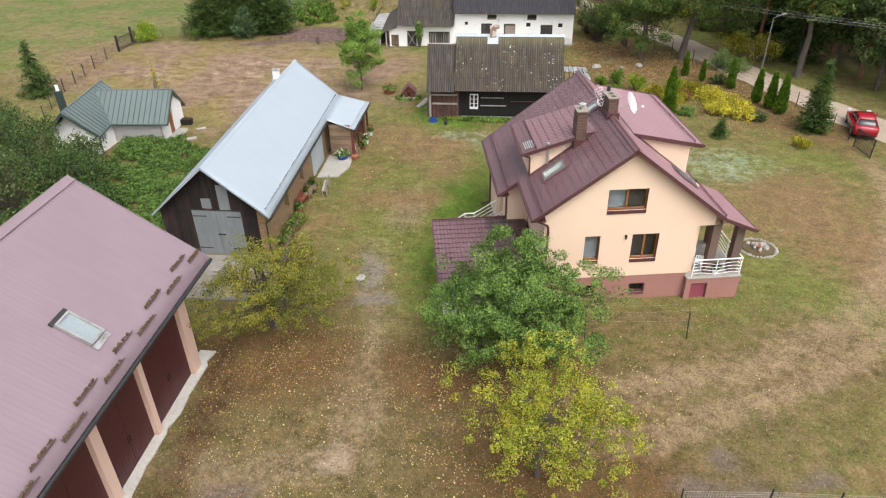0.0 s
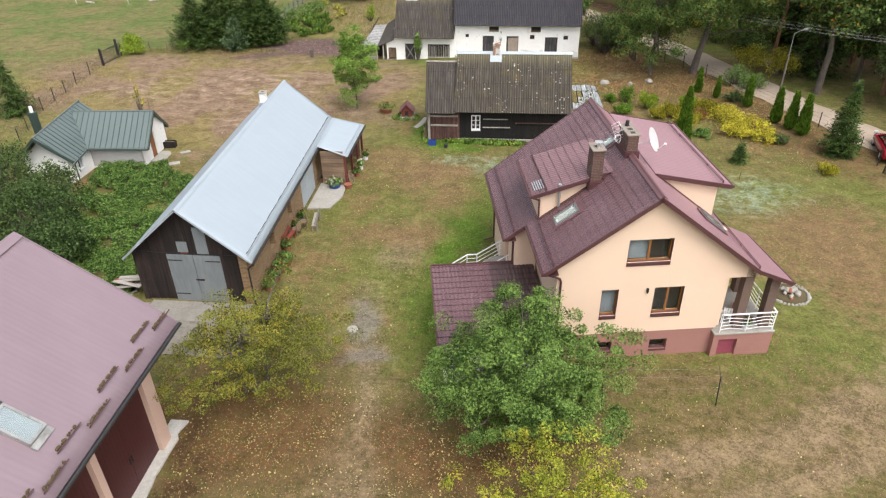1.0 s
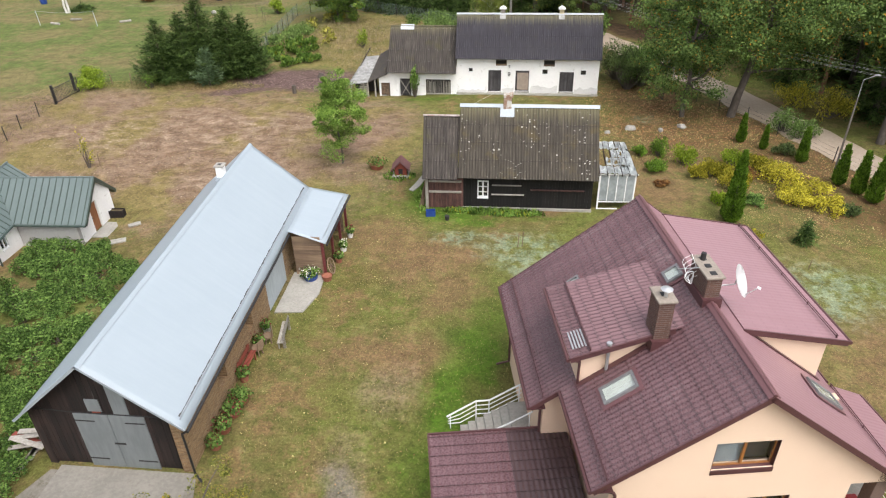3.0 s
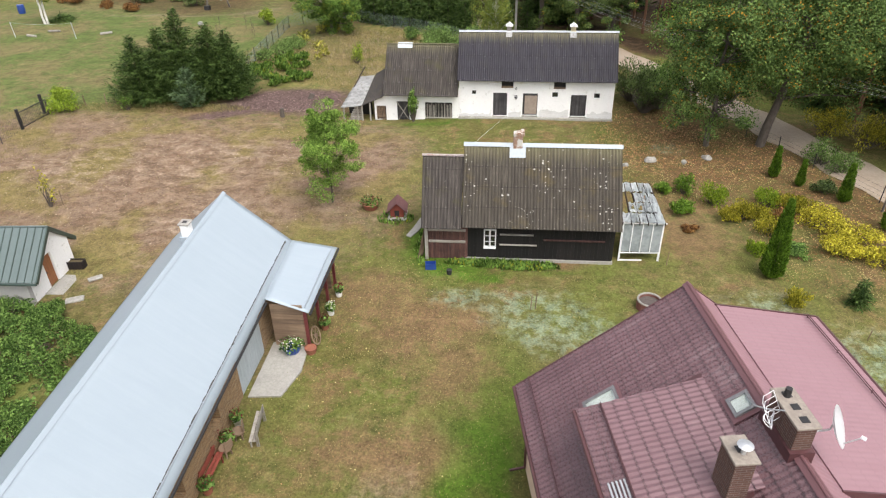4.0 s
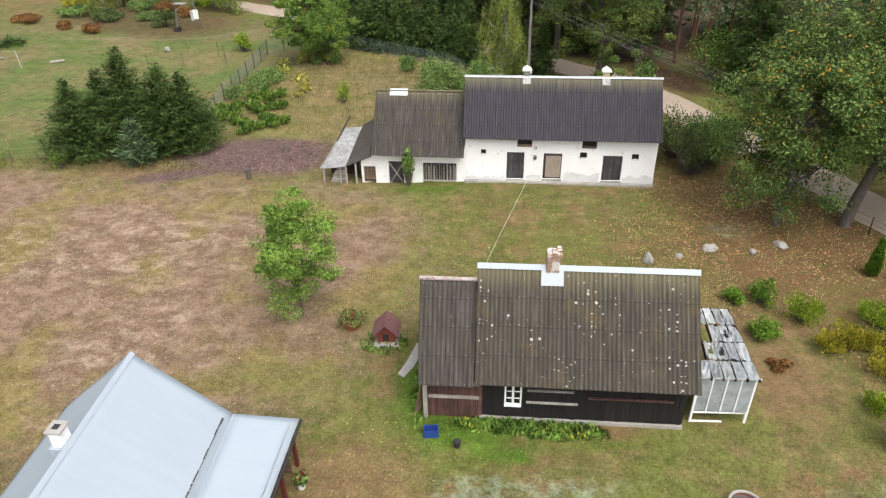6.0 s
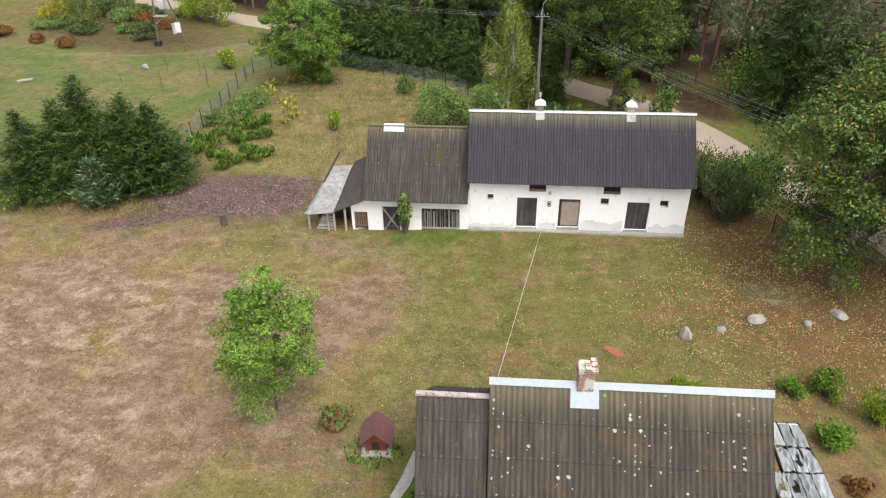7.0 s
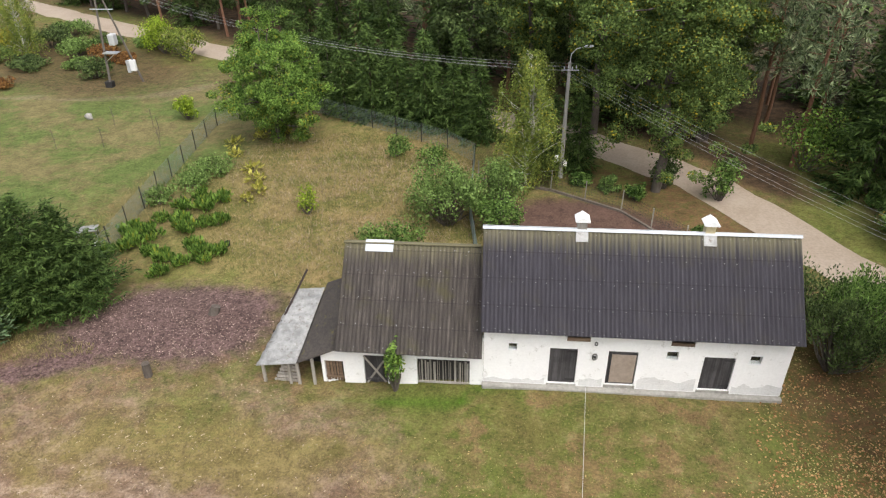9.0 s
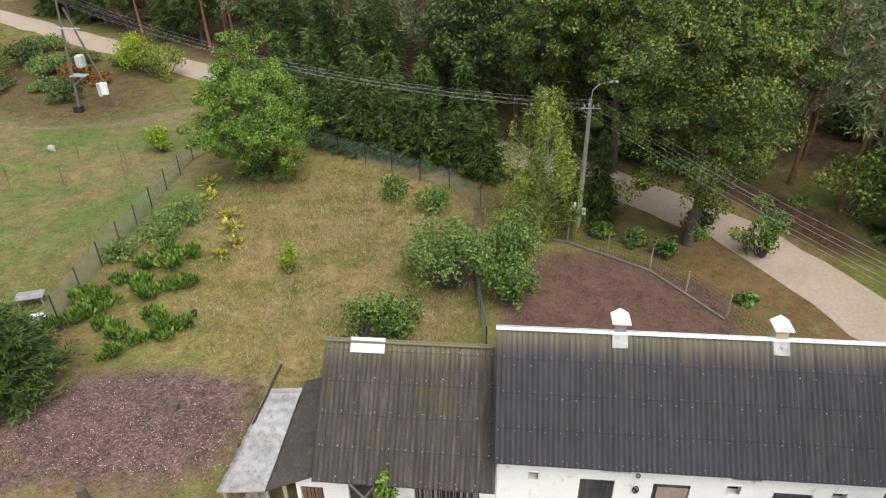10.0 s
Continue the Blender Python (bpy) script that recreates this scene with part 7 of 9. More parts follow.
def broadleaf(name, label, seed, height, radius, base, clumps, per, leaf, bark, leaves, trunk_r=0.15, aspect=0.55, lean=(0, 0), squash=1.0, openness=0.35, stems=1, lop=(0, 0), category="tree", group="", puff=(0.16, 0.30), ragged=0.32, finer=1.0):
    """A tree with a tapered trunk, limbs that end in clumps of leaves, and gaps between the clumps."""
    per, leaf = int(per * finer), leaf / finer ** 0.5
    rng = np.random.default_rng(seed)
    tree = thing(name, pose(0, 0, 0), label, category, group)
    ch = height - base
    centre = np.array([lean[0], lean[1], base + ch * 0.5])
    cs = []
    while len(cs) < clumps:
        d = rng.normal(0, 1, 3)
        d /= np.linalg.norm(d)
        r = rng.uniform(openness, 1.0) ** 0.5
        uneven = 0.80 + ragged * noise.noise(Vector((d[0] * 1.7 + seed, d[1] * 1.7, d[2] * 1.7)))
        top = 1.0 - 0.25 * max(0.0, d[2])
        p = centre + d * r * uneven * np.array([radius * top, radius * top, ch * 0.52 * squash])
        p[:2] += np.array(lop) * max(0.0, 1 - (p[2] - base) / ch) * max(0.0, d[0] * np.sign(lop[0] + 1e-9))
        if p[2] > base * 0.8:
            cs.append(p)
    cs = np.array(cs)
    bm = bmesh.new()
    tips = []
    for s in range(stems):
        off = np.array([0.0, 0.0]) if stems == 1 else rng.normal(0, 0.25, 2) * trunk_r * 6
        top = (lean[0] * 0.9 + off[0] * 3, lean[1] * 0.9 + off[1] * 3, base + ch * 0.72)
        tips += limb_chain(bm, rng, (off[0], off[1], -0.15), top, trunk_r, trunk_r * 0.25, 6, 0.06, 8)[2:]
    for c in cs[:: max(1, len(cs) // 26)]:
        low = [t for t in tips if t.z < c[2] - 0.1] or tips[:1]
        t = min(low, key=lambda q: (q - Vector(c)).length)
        r = trunk_r * 0.42 * (1 - 0.5 * (t.z / height))
        limb_chain(bm, rng, t, c, r, r * 0.2, 3, 0.22, 5)
    part("trunk", bm, bark, tree, smooth=True)
    cr = radius * rng.uniform(*puff, len(cs))
    n = len(cs) * per
    k = np.repeat(np.arange(len(cs)), per)
    d = rng.normal(0, 1, (n, 3))
    d /= np.linalg.norm(d, axis=1, keepdims=True)
    pos = cs[k] + d * (cr[k] * rng.uniform(0.25, 1.0, n) ** 0.6)[:, None] * np.array([1.15, 1.15, 0.75])
    out = pos - centre
    out /= np.linalg.norm(out, axis=1, keepdims=True) + 1e-9
    v, f = sprays(rng, pos, d * 0.5 + out * 0.5 + np.array([0, 0, 0.5]), leaf, aspect)
    put("crown", mesh_of("crown", v, f), leaves, tree)
    return tree


def weeping(name, label, seed, height, radius, bark, leaves, strands=1050, leaf=0.13):
    """A birch: a thin white trunk whose twigs hang down in long strands of small leaves."""
    rng = np.random.default_rng(seed)
    tree = thing(name, pose(0, 0, 0), label, "tree")
    bm = bmesh.new()
    limb_chain(bm, rng, (0, 0, -0.2), (0.25, 0.1, height * 0.95), 0.11, 0.02, 6, 0.05, 7)
    P, D = [], []
    for i in range(strands):
        t = rng.uniform(0.14, 1.0)
        z, a = t * height, rng.uniform(0, 6.283)
        wide = radius * (min(1.0, (1.04 - t) * 2.6) ** 0.8 * 0.85 + 0.1) * (0.8 + 0.35 * math.sin(a * 3 + t * 7))
        r = wide * rng.uniform(0.25, 1.0) ** 0.6
        tip = np.array([math.cos(a) * r, math.sin(a) * r, z])
        if i % 12 == 0:
            limb_chain(bm, rng, (0, 0, max(0.8, z - r * 0.9)), tip, 0.03, 0.006, 3, 0.12, 4)
        n = int(rng.uniform(14, 30))
        s = np.linspace(0, 1, n)
        drop = min(rng.uniform(0.8, 2.0), z - 0.15)
        line = tip + np.stack([0.12 * np.cos(a) * s, 0.12 * np.sin(a) * s, -drop * s], 1) + rng.normal(0, 0.07, (n, 3))
        P.append(line)
        D.append(np.stack([np.cos(a) * np.ones(n), np.sin(a) * np.ones(n), 0.6 * np.ones(n)], 1))
    part("trunk", bm, bark, tree, smooth=True)
    v, f = sprays(rng, np.concatenate(P), np.concatenate(D), leaf, 0.7)
    put("crown", mesh_of("crown", v, f), leaves, tree)
    return tree


def conifer(name, label, seed, height, radius, leaves, bark=BARK, density=1.0, droop=0.25, base=0.15, size=0.36, group="", narrow=1.0, category="tree"):
    """A spruce: whorls of drooping branches that carry needle sprays."""
    rng = np.random.default_rng(seed)
    tree = thing(name, pose(0, 0, 0), label, category, group)
    bm = bmesh.new()
    tube(bm, (0, 0, -0.1), (0, 0, height * 0.97), 0.018 * height + 0.03, 0.012, 7, caps=False)
    P, D = [], []
    z = base
    while z < height * 0.985:
        t = (z - base) / (height - base)
        r = radius * (1 - t) ** (0.85 * narrow) * (0.82 + 0.3 * rng.random())
        m = max(4, int((6 + 9 * (1 - t)) * density))
        for j in range(m):
            a = rng.uniform(0, 2 * math.pi)
            rr = r * rng.uniform(0.6, 1.15)
            zz = z + rng.uniform(-0.3, 0.3)
            tilt = droop + rng.normal(0, 0.10)
            steps = max(3, int(rr / 0.16 * density))
            s = np.linspace(0.12, 1, steps)
            sag = -tilt * rr * s ** 1.5 + 0.10 * rr * s ** 3
            line = np.stack([np.cos(a) * rr * s, np.sin(a) * rr * s, zz + sag], 1)
            for side in (-1, 0, 1):
                aa = a + side * 0.7 + rng.normal(0, 0.35, steps)
                P.append(line + rng.normal(0, 0.07, line.shape))
                D.append(np.stack([np.cos(aa), np.sin(aa), -tilt * 0.8 + 0.4 * rng.normal(size=steps)], 1))
        z += (0.16 + 0.10 * (1 - t)) / density * (height / 6) ** 0.35
    P.append(np.array([[0, 0, height * 0.95]]))
    D.append(np.array([[0, 0, 1.0]]))
    part("trunk", bm, bark, tree, smooth=True)
    P, D = np.concatenate(P), np.concatenate(D)
    P[:, 2] = np.maximum(P[:, 2], 0.05)
    v, f = along(rng, P, D, size * 1.15, 0.2)
    put("crown", mesh_of("crown", v, f), leaves, tree)
    return tree


def pine(name, label, seed, height, group=""):
    """A forest pine: a tall bare trunk with dead twigs and a crown of tufts in the upper part."""
    rng = np.random.default_rng(seed)
    tree = thing(name, pose(0, 0, 0), label, "tree", group)
    bm = bmesh.new()
    pts = limb_chain(bm, rng, (0, 0, -0.2), (rng.normal(0, 0.3), rng.normal(0, 0.3), height * 0.96), 0.19, 0.04, 6, 0.02, 8)
    P, D = [], []
    for i in range(40):
        t = 0.30 + 0.68 * (i / 40)
        z = t * height
        a = i * 2.4 + rng.normal(0, 0.4)
        r = 2.6 * (1 - abs(t - 0.52) * 1.25) * rng.uniform(0.6, 1.1)
        q = Vector((math.cos(a) * r, math.sin(a) * r, z + 0.25 * r))
        if i % 2 == 0:
            limb_chain(bm, rng, (0, 0, z), q, 0.045, 0.012, 2, 0.1, 4)
        for k in range(5):
            c = np.array([math.cos(a) * r * (0.45 + 0.14 * k), math.sin(a) * r * (0.45 + 0.14 * k), z + 0.22 * r]) + rng.normal(0, 0.28, 3)
            d = rng.normal(0, 1, (15, 3)) + np.array([math.cos(a) * 0.4, math.sin(a) * 0.4, 0.6])
            P.append(c + d * 0.10)
            D.append(d)
    part("trunk", bm, BARK_PINE, tree, smooth=True)
    v, f = along(rng, np.concatenate(P), np.concatenate(D), 0.55, 0.18)
    put("crown", mesh_of("crown", v, f), NEEDLE_PINE, tree)
    return tree


def shrub(name, label, seed, height, radius, leaves, count=900, leaf=0.16, clumps=14, category="shrub", group="", upright=0.0, aspect=0.55, puff=0.36):
    rng = np.random.default_rng(seed)
    ob = thing(name, pose(0, 0, 0), label, category, group)
    bm = bmesh.new()
    cs = []
    for i in range(clumps):
        a, r = rng.uniform(0, 6.28), radius * rng.uniform(0, 1) ** 0.6 * 0.78
        z = height * (0.3 + 0.55 * rng.random()) * (1 - 0.45 * (r / radius) ** 2)
        cs.append((math.cos(a) * r, math.sin(a) * r, z))
        limb_chain(bm, rng, (math.cos(a) * r * 0.15, math.sin(a) * r * 0.15, -0.05), cs[-1], 0.02 + 0.008 * height, 0.006, 2, 0.12, 4)
    part("stem", bm, BARK, ob)
    cs = np.array(cs)
    k = rng.integers(0, clumps, count)
    d = rng.normal(0, 1, (count, 3))
    d /= np.linalg.norm(d, axis=1, keepdims=True)
    pos = cs[k] + d * (rng.uniform(0.2, 1, count) ** 0.6)[:, None] * np.array([radius * puff, radius * puff, height * puff * 0.78])
    pos[:, 2] = np.maximum(pos[:, 2], 0.04)
    if upright:
        v, f = along(rng, pos, d * (1 - upright) + np.array([0, 0, upright * 2]), leaf, aspect)
    else:
        v, f = sprays(rng, pos, d + np.array([0, 0, 0.4]), leaf, aspect)
    put("foliage", mesh_of("foliage", v, f), leaves, ob)
    return ob


def thuja(name, label, seed, height, radius, count=2200, group=""):
    rng = np.random.default_rng(seed)
    ob = thing(name, pose(0, 0, 0), label, "conifer", group)
    bm = bmesh.new()
    tube(bm, (0, 0, -0.05), (0, 0, height * 0.9), 0.05, 0.01, 6)
    part("trunk", bm, BARK, ob)
    t = rng.uniform(0, 1, count) ** 1.25
    a = rng.uniform(0, 6.28, count)
    prof = np.minimum(1.0, t * 5 + 0.55) * (1.0 - t) ** 0.7
    bump = 1 + 0.12 * np.sin(a * 5 + t * 9)
    r = radius * prof * bump * rng.uniform(0.75, 1.03, count)
    pos = np.stack([np.cos(a) * r, np.sin(a) * r, t * height * 0.95 + 0.03], 1)
    d = np.stack([np.cos(a) * 0.5, np.sin(a) * 0.5, np.full(count, 1.1)], 1) + rng.normal(0, 0.25, (count, 3))
    v, f = along(rng, pos, d, 0.22, 0.42)
    put("foliage", mesh_of("foliage", v, f), NEEDLE_THUJA, ob)
    return ob


def at(x, y, s=1.0, turn=0.0, sz=None):
    return Matrix.LocRotScale((x, y, ground_z(x, y)), Euler((0, 0, radians(turn))), (s, s, sz or s))


def set_at(ob, x, y, s=1.0, turn=0.0, sz=None):
    ob.matrix_basis = at(x, y, s, turn, sz)
    return ob


# fruit trees of the yard
set_at(broadleaf("apple_tree", "broad green apple tree with a few pale fruits", 4, 5.7, 4.25, 0.6, 430, 140, 0.128, BARK, LEAF_APPLE, 0.17, stems=3, squash=1.08, openness=0.2, puff=(0.05, 0.125), ragged=0.6, finer=1.9), 0.5, 23.8)
set_at(broadleaf("yellow_plum_tree", "sparse fruit tree with yellowing autumn leaves", 31, 6.2, 3.0, 0.35, 360, 38, 0.125, BARK, LEAF_YELLOW, 0.13, stems=1, openness=0.03, lop=(2.6, -0.4), puff=(0.04, 0.115), ragged=0.7, finer=2.3), 1.5, 17.1)
set_at(broadleaf("plum_tree", "spreading plum tree with olive and yellow leaves", 12, 4.9, 4.3, 0.6, 380, 60, 0.115, BARK, LEAF_PLUM, 0.17, stems=4, openness=0.25, puff=(0.035, 0.10), ragged=0.7, finer=1.9), -10.9, 25.2)
set_at(broadleaf("young_ash_tree", "young slender tree with fresh green leaves in the meadow", 15, 6.9, 2.2, 0.9, 120, 150, 0.17, BARK, LEAF_ASH, 0.075, aspect=0.4, squash=1.08, puff=(0.1, 0.28), ragged=0.6, finer=1.6), -13.7, 59.3)
# spruces in the meadow
for k, (x, y, h, r) in enumerate([(-36.0, 77.9, 5.8, 3.0), (-34.0, 79.0, 6.2, 3.2), (-31.8, 78.6, 8.0, 3.6), (-29.4, 79.2, 6.6, 3.4), (-28.0, 79.8, 5.8, 3.0)]):
    set_at(conifer("spruce_tree", "dense dark green spruce in a meadow clump", 50 + k, h, r, NEEDLE_SPRUCE, density=1.35, size=0.28, droop=-0.15, group="spruces in the meadow"), x, y, 1, 60 * k)
set_at(conifer("blue_pine", "small bluish pine before the spruces", 60, 3.4, 1.5, NEEDLE_BLUE, density=0.95, droop=-0.5, size=0.36), -30.7, 76.3)
set_at(shrub("round_shrub", "round bright lime green shrub beside the fence", 61, 2.2, 1.45, LEAF_LIME, 2600, 0.17, 26), -42.0, 74.8)
set_at(shrub("hazel_sapling", "thin sapling with a few pale leaves", 62, 1.7, 0.8, LEAF_ASH, 260, 0.16, 8), -36.3, 75.5)
set_at(conifer("young_spruce", "young spruce by the meadow fence", 63, 4.8, 1.7, NEEDLE_SPRUCE, density=1.15, size=0.3), -43.6, 56.8)
set_at(shrub("dry_sapling", "thin half bare sapling in the dry meadow", 64, 3.0, 0.6, LEAF_OCHRE, 140, 0.16, 9), -32.6, 57.6)
# shrubs behind the garage and the weed bed
for k, (x, y, h, r, m) in enumerate([(-28.0, 36.6, 4.2, 3.0, LEAF_ELDER), (-31.5, 35.0, 4.8, 3.3, LEAF_DARK), (-25.4, 34.0, 3.0, 2.2, LEAF_ELDER), (-34.6, 41.0, 5.2, 3.5, LEAF_ELDER), (-30.2, 40.4, 3.6, 2.5, LEAF_DARK), (-38.0, 39.0, 5.5, 3.8, LEAF_ELDER), (-40.5, 45.5, 4.4, 3.2, LEAF_ELDER), (-27.0, 31.5, 3.2, 2.6, LEAF_ELDER), (-32.0, 30.0, 4.5, 3.0, LEAF_ELDER)]):
    set_at(shrub("elder_bush", "tall mid green bush beside the garage" if m is LEAF_DARK else "tall dark green bush beside the garage", 70 + k, h, r, m, 6500, 0.16, 90, puff=0.20, group="bushes beside the garage"), x, y)
rng = np.random.default_rng(5)
WEEDS = []
while len(WEEDS) < 120:
    x, y = rng.uniform(-30, -20), rng.uniform(30.5, 47)
    if x < -20.6 - 0.05 * (y - 30) and x > -28.5 - 0.18 * (y - 38) and not (x > -24.5 and y > 45.5):
        WEEDS.append((x, y))
WEEDS += [(-20.7, 28.8), (-21.6, 29.6), (-21.8, 31.0), (-20.9, 27.6), (-22.0, 28.2), (-20.2, 29.4), (-20.9, 26.4), (-20.5, 25.2), (-21.6, 25.4), (-20.3, 27.0), (-21.3, 24.4), (-20.4, 30.4), (-21.0, 32.2), (-20.6, 33.4)]
base_weed = [shrub("nettle_patch", "low tangle of green weeds and nettles", 90 + k, 0.9 + 0.2 * k, 1.1, LEAF_WEED, 900, 0.15, 20, "weeds", "weeds beside the shed", puff=0.27) for k in range(3)]
for k, (x, y) in enumerate(WEEDS):
    if k < 3:
        set_at(base_weed[k], x, y)
    else:
        copy_thing(base_weed[k % 3], at(x, y, rng.uniform(0.6, 1.2), rng.uniform(0, 360), rng.uniform(0.45, 0.95)))
# rockery planting towards the road
tj = thuja("thuja", "slim bright green columnar thuja", 110, 4.8, 0.62, 6000, "thujas")
set_at(tj, 12.35, 52.5)
ts = thuja("young_thuja", "small pointed green thuja in brown litter", 111, 2.3, 0.31, 2000, "young thujas")
for k, (x, y, s) in enumerate([(16.3, 65.1, 1.0), (17.6, 63.8, 0.85), (19.6, 61.6, 1.15), (20.8, 58.0, 1.25), (21.5, 56.7, 1.3), (22.0, 55.5, 1.4)]):
    (set_at(ts, x, y, s) if k == 0 else copy_thing(ts, at(x, y, s, 47 * k)))
set_at(conifer("roadside_spruce", "green spruce with drooping branches near the gate", 112, 5.3, 1.4, NEEDLE_SPRUCE, density=1.4, size=0.27, droop=0.05, narrow=1.15), 23.4, 52.1)
set_at(conifer("spreading_juniper", "low spreading dark juniper near the birch", 114, 0.9, 1.8, NEEDLE_SPRUCE, density=1.0, size=0.4, category="shrub"), -61.6, 107.0)
set_at(conifer("dwarf_spruce", "small round spruce in the lawn", 113, 1.2, 0.6, NEEDLE_SPRUCE, density=1.2, size=0.25, category="shrub"), 15.9, 50.0)
for k, (x, y, h, r, m, lab) in enumerate([
        (17.0, 58.2, 1.3, 1.5, LEAF_GOLD, "golden yellow shrub dropping its leaves"), (18.2, 56.4, 1.4, 1.6, LEAF_GOLD, "golden yellow shrub dropping its leaves"), (17.0, 55.2, 1.2, 1.3, LEAF_GOLD, "golden yellow shrub dropping its leaves"), (18.8, 54.2, 1.1, 1.2, LEAF_GOLD, "golden yellow shrub dropping its leaves"),
        (11.1, 60.8, 1.5, 0.95, LEAF_LIME, "upright yellow green shrub"), (11.6, 58.6, 0.7, 0.8, LEAF_OCHRE, "low feathery ochre shrub"), (12.5, 58.9, 1.2, 1.1, LEAF_OCHRE, "low feathery ochre shrub"), (13.4, 58.8, 1.0, 0.9, LEAF_OCHRE, "low feathery ochre shrub"), (13.7, 57.0, 1.3, 1.15, LEAF_OCHRE, "upright feathery golden green shrub"), (14.7, 60.7, 1.2, 1.0, LEAF_LIME, "upright yellow green shrub"), (15.6, 60.3, 1.1, 0.9, LEAF_OCHRE, "low feathery ochre shrub"), (16.4, 59.9, 1.0, 0.9, LEAF_OCHRE, "low feathery ochre shrub"), (14.8, 58.5, 1.0, 1.0, LEAF_RUST, "rusty brown shrub among the golden ones"),
        (9.6, 62.0, 1.5, 0.75, NEEDLE_THUJA, "egg shaped green dwarf thuja"), (8.9, 59.4, 0.9, 0.85, NEEDLE_THUJA, "round green dwarf thuja"), (8.2, 62.0, 0.8, 0.65, NEEDLE_THUJA, "round green dwarf thuja"), (9.0, 57.1, 0.4, 0.6, LEAF_RUST, "withered brown shrub beside the greenhouse"),
        (12.3, 54.8, 0.7, 0.75, LEAF_LIME, "flat spreading green juniper"), (14.4, 54.8, 0.6, 0.9, LEAF_WEED, "flat spreading green juniper"), (18.9, 62.8, 0.9, 1.0, LEAF_DARK, "dark low shrub in leaf litter"), (20.2, 67.4, 2.0, 1.4, LEAF_WILLOW, "grey green shrub near the road fence"), (21.2, 66.0, 1.6, 1.3, LEAF_WILLOW, "grey green shrub near the road fence"),
        (12.8, 50.0, 0.7, 0.7, LEAF_OCHRE, "dry half bare bush in the lawn"), (21.3, 48.6, 0.7, 0.8, LEAF_OCHRE, "small yellowed bush in the lawn"), (19.9, 53.8, 0.8, 0.7, LEAF_DARK, "dark low shrub in leaf litter"), (3.5, 61.4, 1.0, 0.8, LEAF_LIME, "yellow green shrub behind the hut"), (24.6, 70.5, 2.6, 2.0, LEAF_OCHRE, "tall yellowing roadside shrub"), (22.6, 73.2, 2.2, 1.8, LEAF_OCHRE, "tall yellowing roadside shrub")]):
    dense = m in (NEEDLE_THUJA,)
    set_at(shrub("garden_shrub", lab, 130 + k, h, r, m, int((1700 if dense else 1400) * r), 0.14, 20, upright=0.55 if m in (LEAF_OCHRE, LEAF_LIME) else 0.0, group="shrubs of the rockery"), x, y)
# oaks beside the road
set_at(broadleaf("oak_tree", "large oak with a leaning trunk and first orange leaves", 201, 14.0, 6.9, 3.6, 330, 140, 0.22, BARK, LEAF_OAK, 0.36, lean=(2.2, 0.6), squash=1.1, puff=(0.1, 0.24), ragged=0.6, finer=1.7), 16.9, 70.4)
set_at(broadleaf("oak_tree", "younger oak with low hanging dark green branches", 202, 12.8, 4.5, 0.8, 230, 130, 0.21, BARK, LEAF_OAK, 0.22, squash=1.1, puff=(0.1, 0.26), ragged=0.6, finer=1.6), 12.9, 70.2)
set_at(broadleaf("oak_tree", "large oak with a leaning trunk and first orange leaves", 203, 13.0, 5.0, 5.0, 120, 130, 0.32, BARK, LEAF_OAK, 0.32, lean=(0.5, 1.0)), 26.6, 65.2)
for k, (x, y, h, r) in enumerate([(9.2, 77.2, 3.9, 2.0), (10.6, 78.2, 4.6, 2.2), (8.6, 80.0, 4.2, 2.2), (11.8, 80.4, 3.6, 2.0)]):
    set_at(shrub("cherry_bush", "airy green bush with upright shoots at the barn corner", 210 + k, h, r, LEAF_DARK if k in (0, 2) else LEAF_WEED, 5200, 0.17, 70, group="bushes at the barn", upright=0.35, aspect=0.42, puff=0.2), x, y)
# rough garden behind the barn
rh = [shrub("horseradish_clump", "clump of big upright green leaves", 230 + k, 0.8, 0.75, LEAF_MAPLE, 420, 0.36, 14, "plant", "leafy clumps in the rough grass", 0.45, 0.36) for k in range(2)]
gold = shrub("yellowed_clump", "clump of drooping yellow leaves", 233, 0.6, 0.7, LEAF_FADED, 60, 0.42, 7, "plant", "yellow clumps in the rough grass", 0.25, 0.4)
rng = np.random.default_rng(17)
spots = [(-28.0, 85.2), (-27.2, 86.3), (-28.6, 86.6), (-25.4, 87.3), (-24.4, 88.0), (-23.6, 88.3), (-26.2, 88.2), (-24.9, 82.4), (-24.2, 83.6), (-23.0, 84.2), (-25.2, 84.0), (-26.4, 84.6), (-27.4, 88.4), (-26.8, 90.0), (-25.2, 90.2), (-24.0, 85.4), (-22.4, 85.0), (-26.0, 91.6), (-24.6, 91.2), (-28.9, 84.0)]
for k, (x, y) in enumerate(spots):
    (set_at(rh[k], x, y) if k < 2 else copy_thing(rh[k % 2], at(x, y, rng.uniform(0.65, 1.05), rng.uniform(0, 360))))
for k, (x, y) in enumerate([(-23.4, 94.5), (-22.6, 92.6), (-24.0, 95.8), (-26.8, 100.2), (-26.2, 98.6), (-23.0, 91.4), (-25.4, 101.6)]):
    (set_at(gold, x, y) if k == 0 else copy_thing(gold, at(x, y, rng.uniform(0.8, 1.2), rng.uniform(0, 360))))
